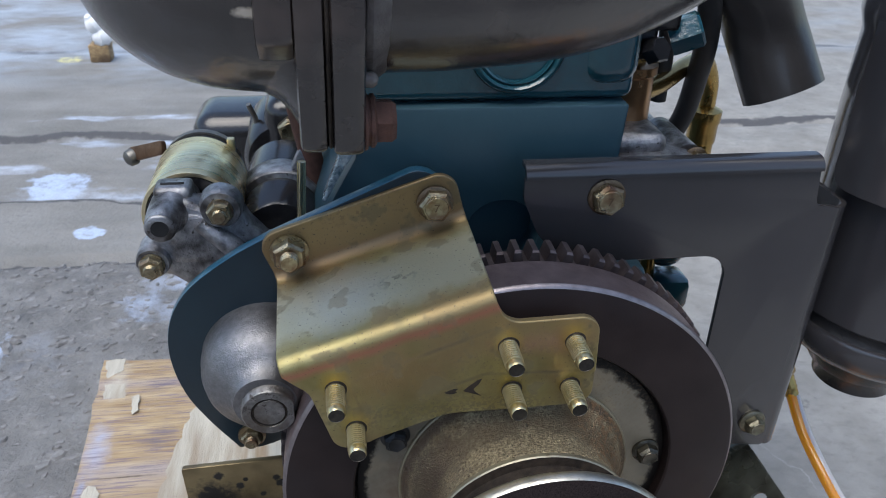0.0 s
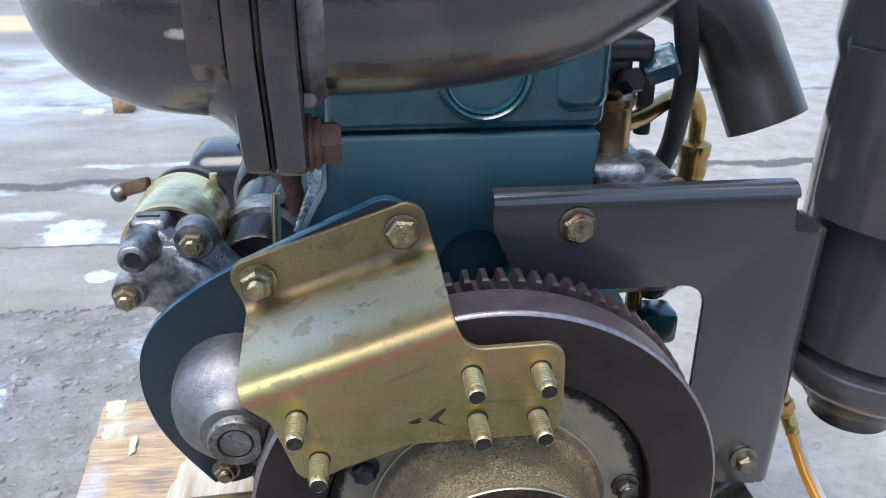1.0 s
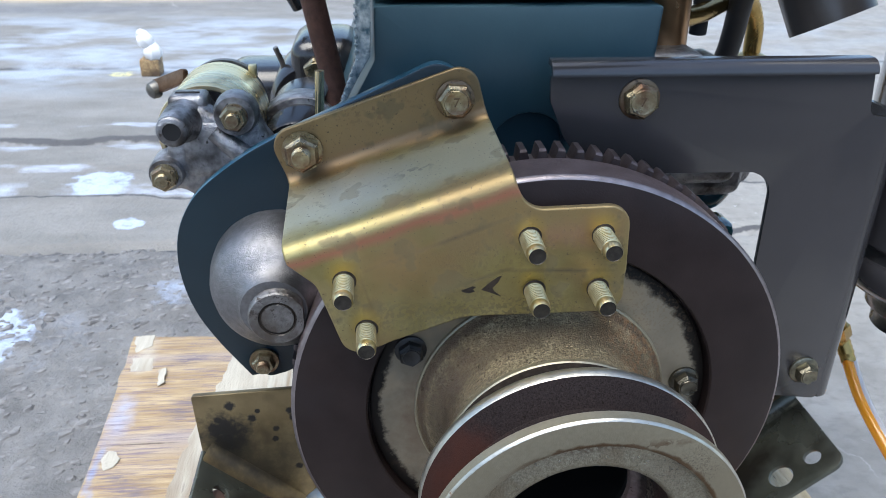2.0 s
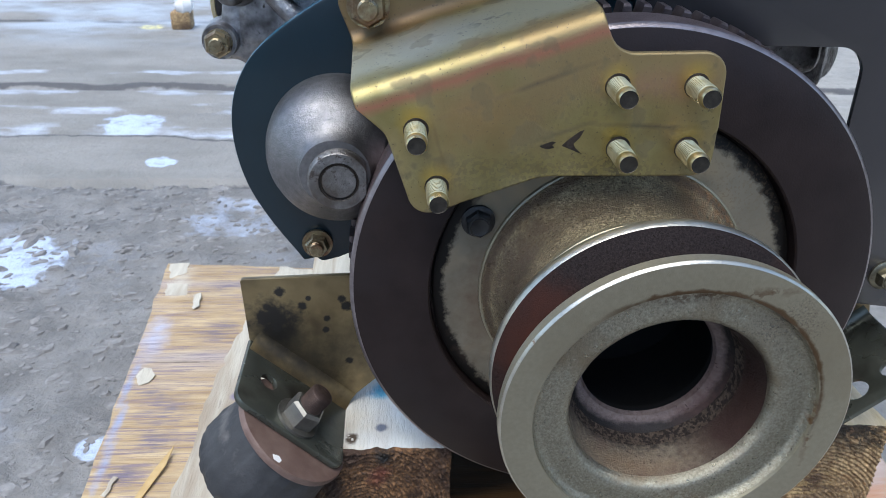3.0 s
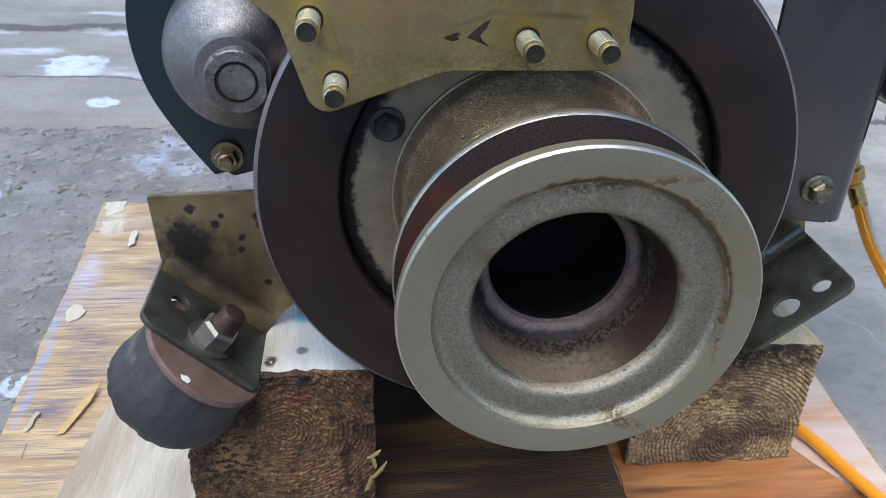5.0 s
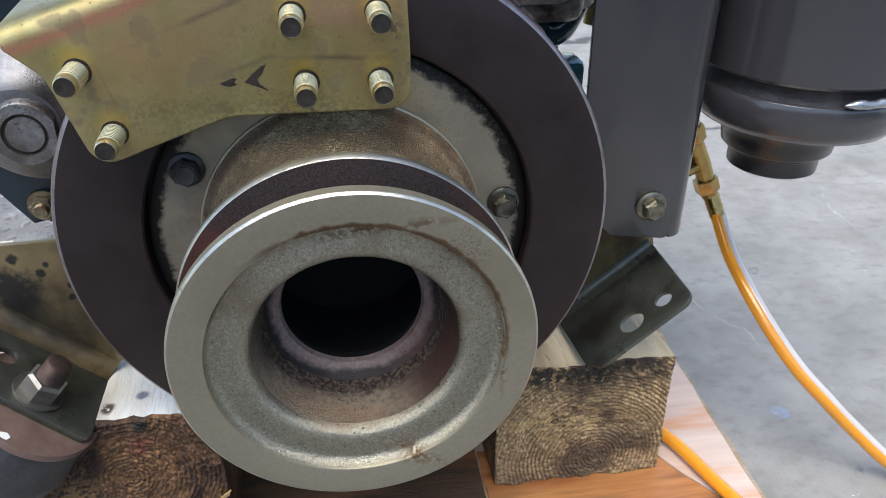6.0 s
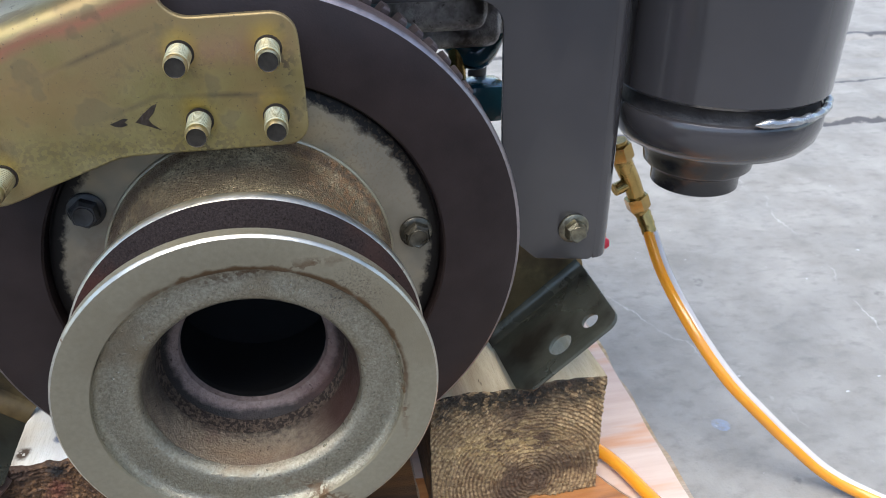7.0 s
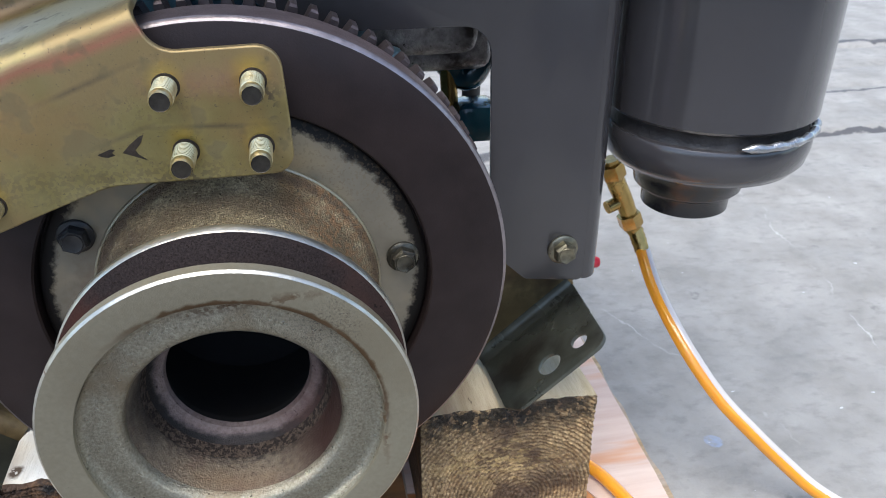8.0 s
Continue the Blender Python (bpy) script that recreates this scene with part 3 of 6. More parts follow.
# darker along the fold and across the lower half
tone_patch(OLIVE, (0.004, 0.017, 0.004), (0.046, 0.03, 0.016), NEAR_BLACK, 1.0, 60, 0.5, -39, rough=0.5)
tone_patch(OLIVE, (0.014, 0.017, 0.010), (0.060, 0.03, 0.030), (0.020, 0.018, 0.014), 1.2, 60, 0.7, 14, most=0.9, rough=0.5)
for bx, bz, br in ((-0.0075, 0.0563, 30), (-0.0157, 0.0456, 22), (-0.0106, 0.0314, 24), (0.0058, 0.0462, 26), (0.0098, 0.0517, 16), (0.0206, 0.0367, 20), (0.0195, 0.0287, 19), (0.0304, 0.0511, 24), (0.0330, 0.0460, 30), (0.0333, 0.0049, 22)):
    tone_patch(OLIVE, (bx, 0.017, bz), (br * 1.35e-4, 0.03, br * 1.35e-4), NEAR_BLACK, 0.4, 330, 0.6, rough=0.7)
tone_patch(BLACK_PAINT, (-0.070, -0.058, 0.0475), (0.0085, 0.02, 0.0024), (0.42, 0.37, 0.30), 0.5, 150, 0.9, -4)
tone_patch(WOOD_END, (-0.01, -0.13, 0.097), (0.12, 0.05, 0.022), (0.028, 0.022, 0.014), 0.7, 90, 1.0, specks=190, speck_at=0.42, most=0.95)
tone_patch(WOOD_END, (-0.01, -0.13, 0.055), (0.055, 0.05, 0.028), (0.66, 0.47, 0.20), 1.2, 50, 0.9, specks=150, speck_at=0.50, most=0.7, streak=(0.5, 1, 1.8))
tone_patch(WOOD_END, (0.035, -0.13, 0.03), (0.035, 0.05, 0.020), (0.07, 0.042, 0.026), 1.0, 45, 0.9, 10, most=0.8)
tone_patch(WOOD_END_DARK, (0.014, -0.245, 0.101), (0.008, 0.05, 0.016), (0.16, 0.045, 0.028), 0.8, 70, 0.7, turn=-18, most=0.75)
tone_patch(WOOD_END_DARK, (0.017, -0.245, 0.117), (0.008, 0.05, 0.008), (0.008, 0.006, 0.005), 0.7, 60, 0.7)
tone_patch(WOOD_END_DARK, (-0.030, -0.245, 0.05), (0.030, 0.05, 0.040), (0.42, 0.25, 0.10), 1.2, 50, 0.9, specks=170, speck_at=0.46, most=0.8, streak=(1.0, 1, 2.0))
tone_patch(WOOD_END_DARK, (0.035, -0.245, 0.05), (0.025, 0.05, 0.050), (0.34, 0.17, 0.07), 1.2, 50, 0.9, specks=190, speck_at=0.50, most=0.7, streak=(1.6, 1, 0.8))
tone_patch(WOOD_PALE, (-0.015, -0.125, 0.100), (0.075, 0.022, 0.012), (0.075, 0.070, 0.036), 1.0, 60, 0.9, specks=170, speck_at=0.45, most=0.85)
tone_patch(WOOD_PALE, (-0.010, -0.095, 0.100), (0.008, 0.045, 0.012), (0.32, 0.13, 0.045), 1.0, 60, 0.6, turn=6, most=0.75)
tone_patch(WOOD_PALE, (-0.036, -0.100, 0.100), (0.006, 0.040, 0.012), (0.24, 0.15, 0.075), 1.0, 60, 0.6, most=0.75)
tone_patch(WOOD_PALE, (0.045, -0.110, 0.100), (0.020, 0.020, 0.012), (0.30, 0.27, 0.13), 1.0, 60, 0.8, most=0.7)
tone_patch(WOOD_PALE, (0.030, -0.205, 0.122), (0.050, 0.10, 0.03), (0.56, 0.66, 0.76), 1.0, 25, 0.5, most=0.85)
tone_patch(WOOD_PALE, (0.016, -0.188, 0.122), (0.013, 0.010, 0.03), (0.06, 0.38, 0.60), 0.7, 90, 0.9, most=0.85)
tone_patch(WOOD_PALE, (-0.003, -0.2345, 0.122), (0.0050, 0.0060, 0.03), (0.07, 0.05, 0.035), 0.5, 90, 0.7, specks=260, speck_at=0.42)
tone_patch(WOOD_PALE, (0.0155, -0.2250, 0.122), (0.0045, 0.0050, 0.03), (0.13, 0.15, 0.21), 0.5, 150, 0.6)
PLY_FAR, PLY_BLUE = (0.56, 0.53, 0.46), (0.13, 0.115, 0.16)
for px, py in ((-0.3525, -0.065), (-0.3570, -0.015), (-0.3630, 0.045)):
    tone_patch(PLY, (px, py, 0.0), (0.0055, 0.042, 0.05), (0.24, 0.33, 0.56), 0.9, 70, 0.8, most=0.8)
tone_patch(PLY, (-0.359, 0.120, 0.0), (0.017, 0.05, 0.05), (0.40, 0.41, 0.52), 0.7, 40, 0.7, most=0.9)
tone_patch(PLY, (-0.360, 0.235, 0.0), (0.016, 0.045, 0.05), PLY_FAR, 0.9, 60, 0.9, most=0.6)
for px, py, rx_, ry_ in ((-0.322, 0.005, 0.022, 0.022), (-0.318, -0.035, 0.020, 0.016), (-0.340, 0.03, 0.022, 0.010), (-0.300, 0.13, 0.020, 0.018), (-0.312, 0.22, 0.022, 0.012), (-0.335, -0.075, 0.020, 0.014)):
    tone_patch(PLY, (px, py, 0.0), (rx_ * 1.2, ry_ * 1.3, 0.05), PLY_BLUE, 0.8, 45, 0.9, specks=90, speck_at=0.46, most=0.85, streak=(0.35, 6, 6))
tone_patch(PLY, (-0.33, 0.10, 0.0), (0.3, 0.4, 0.3), (0.16, 0.125, 0.18), 0.5, 30, 0.3, specks=150, speck_at=0.555, most=0.65, streak=(0.16, 4.0, 4.0))
tone_patch(PLY, (-0.325, 0.0755, 0.0), (0.045, 0.0016, 0.05), (0.06, 0.04, 0.03), 0.8, 80, 0.6)
tone_patch(PLY, (-0.36, 0.205, 0.0), (0.030, 0.0014, 0.05), (0.08, 0.05, 0.035), 0.8, 80, 0.6)
tone_patch(VENEER, (-0.262, 0.02, 0.0), (0.006, 0.008, 0.05), (0.20, 0.17, 0.26), 0.6, 120, 0.6, most=0.8)
tone_patch(RUBBER, (-0.015, -0.01, -0.020), (0.05, 0.05, 0.008), (0.16, 0.15, 0.145), 0.8, 120, 0.9, -41, most=0.8)


HOSE = bpy.data.materials.new("orange_clear_hose")
HOSE.use_nodes = True
hb = HOSE.node_tree.nodes["Principled BSDF"]
hb.inputs["Base Color"].default_value = (0.74, 0.30, 0.02, 1)
hb.inputs["Roughness"].default_value = 0.22
hb.inputs["Subsurface Weight"].default_value = 0.25
hb.inputs["Subsurface Radius"].default_value = (0.006, 0.003, 0.001)
hb.inputs["Coat Weight"].default_value = 0.6


# pale plastic for the white highlight down the clear hose
HOSE_GLINT = bpy.data.materials.new("pale_hose_highlight")
HOSE_GLINT.use_nodes = True
jb = HOSE_GLINT.node_tree.nodes["Principled BSDF"]
jb.inputs["Base Color"].default_value = (0.80, 0.77, 0.74, 1)
jb.inputs["Roughness"].default_value = 0.25
jb.inputs["Transmission Weight"].default_value = 0.35
jb.inputs["Coat Weight"].default_value = 0.4


# ---- building helpers: places are given from the crankshaft's axis, and part() lifts them by AXIS ----
ORIGIN = {}


def v3(*p):
    return Vector(p)


def thing(name, label, category, at, group=""):
    ob = tagged(new(name), label, category, group)
    ob.location = (at[0], at[1], at[2] + AXIS)
    ob.empty_display_size = 0.02
    ORIGIN[ob.name] = Vector(at)
    return ob


def part(name, bm, material, parent=None, label="", sharp=38.0, at=None):
    """Links a bmesh as one mesh object, under a thing or part where one is given."""
    base = ORIGIN[parent.name] if parent else Vector(at or (0, 0, 0))
    bmesh.ops.recalc_face_normals(bm, faces=bm.faces)
    bmesh.ops.translate(bm, verts=bm.verts, vec=-base)
    for f in bm.faces:
        f.smooth = True
    for e in bm.edges:
        e.smooth = e.is_manifold and e.calc_face_angle(0.0) < radians(sharp)
    me = bpy.data.meshes.new(name)
    bm.to_mesh(me)
    bm.free()
    me.materials.append(material)
    ob = new(name, me)
    if parent:
        ob.parent = parent
    else:
        ob.location = base + v3(0, 0, AXIS)
    ORIGIN[ob.name] = base
    if label:
        ob["label"] = label
    return ob


def single(name, bm, material, label, category, at, group="", kind="", sharp=38.0):
    return tagged(part(name, bm, material, None, label, sharp, at), label, category, group, kind)


def basis(axis):
    """Two directions square to axis."""
    a = Vector(axis).normalized()
    s = a.cross(v3(0, 0, 1)) if abs(a.z) < 0.9 else a.cross(v3(1, 0, 0))
    s.normalize()
    return a, s, s.cross(a)


def lathe(profile, centre=(0, 0, 0), axis=(0, 1, 0), seg=64, bm=None, wobble=0.0, lumps=3.0):
    """Turns (radius, way along the axis) round the axis."""
    bm = bm or bmesh.new()
    a, s, u = basis(axis)
    c = Vector(centre)
    rings = []
    for r, h in profile:
        if r < 1e-6:
            rings.append([bm.verts.new(c + a * h)])
        else:
            ring = []
            for i in range(seg):
                w = 2 * math.pi * i / seg
                k = r + (wobble * noise.noise(v3(math.cos(w) * lumps, math.sin(w) * lumps, h * 90)) if wobble else 0)
                ring.append(bm.verts.new(c + a * h + (s * math.cos(w) + u * math.sin(w)) * k))
            rings.append(ring)
    for p, q in zip(rings, rings[1:]):
        for i in range(max(len(p), len(q))):
            j = (i + 1) % max(len(p), len(q))
            if len(p) == 1 and len(q) == 1:
                continue
            if len(p) == 1:
                bm.faces.new((p[0], q[j], q[i]))
            elif len(q) == 1:
                bm.faces.new((p[i], p[j], q[0]))
            else:
                bm.faces.new((p[i], p[j], q[j], q[i]))
    return bm


def rounded(corners, steps=6):
    """An outline of corners (a, b, radius) with those corners rounded."""
    out, n = [], len(corners)
    for i in range(n):
        p, q, r = (Vector(corners[(i + k) % n][:2]) for k in (-1, 0, 1))
        rad = corners[i][2] if len(corners[i]) > 2 else 0
        d1, d2 = (p - q), (r - q)
        l1, l2 = d1.length, d2.length
        d1.normalize(), d2.normalize()
        ang = math.acos(max(-1, min(1, d1.dot(d2))))
        if rad <= 0 or ang > 3.1:
            out.append(q)
            continue
        t = min(rad / math.tan(ang / 2), 0.49 * l1, 0.49 * l2)
        rad = t * math.tan(ang / 2)
        c = q + (d1 + d2).normalized() * (rad / math.sin(ang / 2))
        a0, a1 = q + d1 * t - c, q + d2 * t - c
        turn = math.atan2(a0.x * a1.y - a0.y * a1.x, a0.dot(a1))
        for k in range(steps + 1):
            w = turn * k / steps
            out.append(c + Vector((a0.x * math.cos(w) - a0.y * math.sin(w), a0.x * math.sin(w) + a0.y * math.cos(w))))
    return out


def plate(outline, origin, e1, e2, thick, bevel=0.0006, holes=(), bm=None):
    """A flat plate: its outline in the directions e1, e2 from origin, thick along their cross product, with round holes (a, b, radius)."""
    own = bm is None
    bm = bmesh.new()
    o, e1, e2 = Vector(origin), Vector(e1).normalized(), Vector(e2).normalized()
    nrm = e1.cross(e2).normalized()
    loops = [outline] + [[Vector((a + r * math.cos(w), b + r * math.sin(w))) for w in [2 * math.pi * k / 20 for k in range(20)]] for a, b, r in holes]
    edges = []
    for lp in loops:
        vs = [bm.verts.new(o + e1 * p[0] + e2 * p[1]) for p in lp]
        edges += [bm.edges.new((vs[i], vs[(i + 1) % len(vs)])) for i in range(len(vs))]
    if holes:
        bmesh.ops.triangle_fill(bm, edges=edges, use_beauty=True, use_dissolve=True)
    else:
        bm.faces.new(bm.verts)
    got = bmesh.ops.extrude_face_region(bm, geom=list(bm.faces))
    bmesh.ops.translate(bm, verts=[g for g in got["geom"] if isinstance(g, bmesh.types.BMVert)], vec=nrm * thick)
    bmesh.ops.recalc_face_normals(bm, faces=bm.faces)
    if bevel:
        rim = [e for e in bm.edges if e.is_manifold and e.calc_face_angle(0) > radians(50)]
        bmesh.ops.bevel(bm, geom=rim, offset=bevel, segments=2, profile=0.5, affect="EDGES", clamp_overlap=True)
    return bm


def join(*bms):
    out = bmesh.new()
    for b in bms:
        me = bpy.data.meshes.new("scratch")
        b.to_mesh(me)
        out.from_mesh(me)
        b.free()
        bpy.data.meshes.remove(me)
    return out


def glide(points, n):
    """A smooth curve through points."""
    p = [Vector(q) for q in points]
    p = [2 * p[0] - p[1]] + p + [2 * p[-1] - p[-2]]
    out = []
    for i in range(1, len(p) - 2):
        for k in range(n):
            t = k / n
            a, b, c, d = p[i - 1:i + 3]
            out.append(0.5 * (2 * b + (c - a) * t + (2 * a - 5 * b + 4 * c - d) * t * t + (3 * b - a - 3 * c + d) * t ** 3))
    out.append(p[-2])
    return out


def tube(points, radii, seg=20, n=8, caps=True, bore=0.0):
    """A pipe along a smooth curve; radii is one number or one for each point; bore hollows its far end."""
    path = glide(points, n)
    rs = radii if isinstance(radii, (list, tuple)) else [radii] * len(points)
    rr = [v.x for v in glide([(r, 0, 0) for r in rs], n)]
    bm = bmesh.new()
    t0 = (path[1] - path[0]).normalized()
    _, s, _ = basis(t0)
    rings = []
    for i, p in enumerate(path):
        t = (path[min(i + 1, len(path) - 1)] - path[max(i - 1, 0)]).normalized()
        s = (s - t * s.dot(t)).normalized()
        u = t.cross(s)
        rings.append([bm.verts.new(p + (s * math.cos(2 * math.pi * k / seg) + u * math.sin(2 * math.pi * k / seg)) * rr[i]) for k in range(seg)])
    if bore:
        p, r = path[-1], rr[-1]
        for k_r, back in ((bore, 0), (bore, 0.04)):
            rings.append([bm.verts.new(p - t * back + (s * math.cos(2 * math.pi * k / seg) + u * math.sin(2 * math.pi * k / seg)) * r * k_r) for k in range(seg)])
    for a, b in zip(rings, rings[1:]):
        for k in range(seg):
            j = (k + 1) % seg
            bm.faces.new((a[k], a[j], b[j], b[k]))
    if caps:
        bm.faces.new(rings[0]), bm.faces.new(rings[-1])
    return bm


def block(lo, hi, bevel=0.002, seg=2):
    bm = bmesh.new()
    got = bmesh.ops.create_cube(bm, size=1)
    for v in got["verts"]:
        v.co = Vector([lo[k] + (v.co[k] + 0.5) * (hi[k] - lo[k]) for k in range(3)])
    if bevel:
        bmesh.ops.bevel(bm, geom=list(bm.edges), offset=bevel, segments=seg, profile=0.5, affect="EDGES")
    return bm


def hexagon(centre, axis, across, height, turn=0.0, chamfer=0.0012):
    """A hexagon head from centre outwards along the axis, its outer corners turned off."""
    bm = bmesh.new()
    a, s, u = basis(axis)
    c, r = Vector(centre), across / math.sqrt(3)
    rows = []
    for h, k in ((0, 1), (height - chamfer * 1.6, 1), (height, 0.84)):
        rows.append([bm.verts.new(c + a * h + (s * math.cos(turn + i * math.pi / 3) + u * math.sin(turn + i * math.pi / 3)) * r * k) for i in range(6)])
    for p, q in zip(rows, rows[1:]):
        for i in range(6):
            bm.faces.new((p[i], p[(i + 1) % 6], q[(i + 1) % 6], q[i]))
    bm.faces.new(rows[0]), bm.faces.new(rows[-1])
    return bm


def bolt(parent, at, axis=(0, -1, 0), across=0.0165, height=0.008, washer=0.0125, turn=0.3, material=None, name="bolt", dish=True, mark=False):
    """A flanged hexagon bolt on the face at at."""
    mat = material or BOLT
    rim = lathe([(0, 0), (washer, 0), (washer, 0.0014), (washer * 0.86, 0.0024), (0, 0.0026)], at, axis, 28)
    a = Vector(axis).normalized()
    head = hexagon(Vector(at) + a * 0.002, axis, across, height, turn)
    bms = [head]
    if dish:
        bms.append(lathe([(across * 0.40, height + 0.0019), (across * 0.37, height + 0.0026), (across * 0.30, height + 0.0022), (0, height + 0.0022)], at, axis, 20))
    b = part(name, join(*bms), mat, parent, sharp=25)
    part("washer", rim, WASHER if mat == BOLT else mat, b)
    if mark:
        engraved(b, "7", Vector(at) + a * (height + 0.0024), axis, across * 0.40, WASHER)
    return b


def nut(parent, at, axis=(0, -1, 0), across=0.0165, height=0.008, stud=0.005, out=0.006, washer=0.0, turn=0.3, material=None, thread=None):
    mat = material or BOLT
    a = Vector(axis).normalized()
    bms = [hexagon(Vector(at) + a * 0.001, axis, across, height, turn)]
    if washer:
        bms.append(lathe([(0, 0), (washer, 0), (washer, 0.0018), (0, 0.0018)], at, axis, 28))
    b = part("nut", join(*bms), mat, parent, sharp=25)
    pr = [(stud, height - 0.001)]
    h = height
    while h < height + out - 0.001:
        pr += [(stud, h), (stud * 0.88, h + 0.0006)]
        h += 0.0012
    pr += [(stud * 0.97, height + out - 0.0006), (stud * 0.86, height + out), (0, height + out)]
    part("stud", lathe(pr, at, axis, 20), thread or mat, b)
    return b


def engraved(parent, text, at, axis, size, material):
    """Small raised figures on a face."""
    cu = bpy.data.curves.new("marking", "FONT")
    cu.body, cu.size, cu.align_x, cu.align_y, cu.extrude = text, size, "CENTER", "CENTER", 0.0001
    tmp = bpy.data.objects.new("scratch", cu)
    me = bpy.data.meshes.new_from_object(tmp)
    bm = bmesh.new()
    bm.from_mesh(me)
    bpy.data.objects.remove(tmp)
    bpy.data.meshes.remove(me)
    a, s, u = basis(axis)
    m = Matrix((( -s.x, u.x, a.x), (-s.y, u.y, a.y), (-s.z, u.z, a.z))).to_4x4() if (-s).cross(u).dot(a) > 0 else Matrix(((s.x, u.x, a.x), (s.y, u.y, a.y), (s.z, u.z, a.z))).to_4x4()
    bmesh.ops.transform(bm, matrix=Matrix.Translation(at) @ m, verts=bm.verts)
    return part("marking", bm, material, parent)


def fold(points, width_dir, thick):
    """A bent strip: its section's points, swept along width_dir."""
    bm = bmesh.new()
    a = [bm.verts.new(Vector(p)) for p in points]
    b = [bm.verts.new(Vector(p) + Vector(width_dir)) for p in points]
    for i in range(len(points) - 1):
        bm.faces.new((a[i], a[i + 1], b[i + 1], b[i]))
    bmesh.ops.recalc_face_normals(bm, faces=bm.faces)
    bmesh.ops.solidify(bm, geom=list(bm.faces), thickness=thick)
    return bm


def arc(c, r, a0, a1, n=6):
    return [(c[0] + r * math.cos(radians(a0 + (a1 - a0) * k / n)), c[1] + r * math.sin(radians(a0 + (a1 - a0) * k / n))) for k in range(n + 1)]

# ---- ground ----
GZ, PZ = -AXIS, -AXIS + 0.016          # the ground, and the top of the plywood


def ground_height(x, y):
    """Level, with broken asphalt on the near side of the joint and shallow joints between the slabs."""
    h = 0.0
    if y < 0.745 + 0.012 * noise.noise(v3(x * 6, 0, 0)):
        fade = max(0.0, min(1.0, (0.15 - x) / 0.3))
        h += fade * (0.005 * noise.noise(v3(x * 28, y * 28, 0)) + 0.004 * noise.noise(v3(x * 70, y * 70, 3)))
    for at, deep, wide in ((0.745, 0.012, 0.014), (0.975, 0.006, 0.010), (1.09, 0.006, 0.012), (1.25, 0.016, 0.020), (1.9, 0.01, 0.02), (2.9, 0.012, 0.03)):
        d = abs(y - at - 0.012 * noise.noise(v3(x * 5, at * 9, 0)))
        if d < wide:
            h -= deep * (1 - d / wide)
    return h


def ground():
    bm = bmesh.new()
    xs = [-60, -20, -8, -4, -2.5, -1.8] + [-1.5 + 0.02 * i for i in range(100)] + [0.55 + 0.05 * i for i in range(30)] + [2.5, 4, 8, 20, 60]
    ys = [-60, -20, -6, -2, -0.6] + [-0.4 + 0.0125 * i for i in range(150)] + [1.5 + 0.05 * i for i in range(40)] + [4, 6, 10, 20, 60, 150]
    grid = [[bm.verts.new((x, y, GZ + (ground_height(x, y) if -1.6 < x < 2.2 and -0.5 < y < 3.4 else 0))) for x in xs] for y in ys]
    for a, b in zip(grid, grid[1:]):
        for i in range(len(xs) - 1):
            bm.faces.new((a[i], a[i + 1], b[i + 1], b[i]))
    return bm


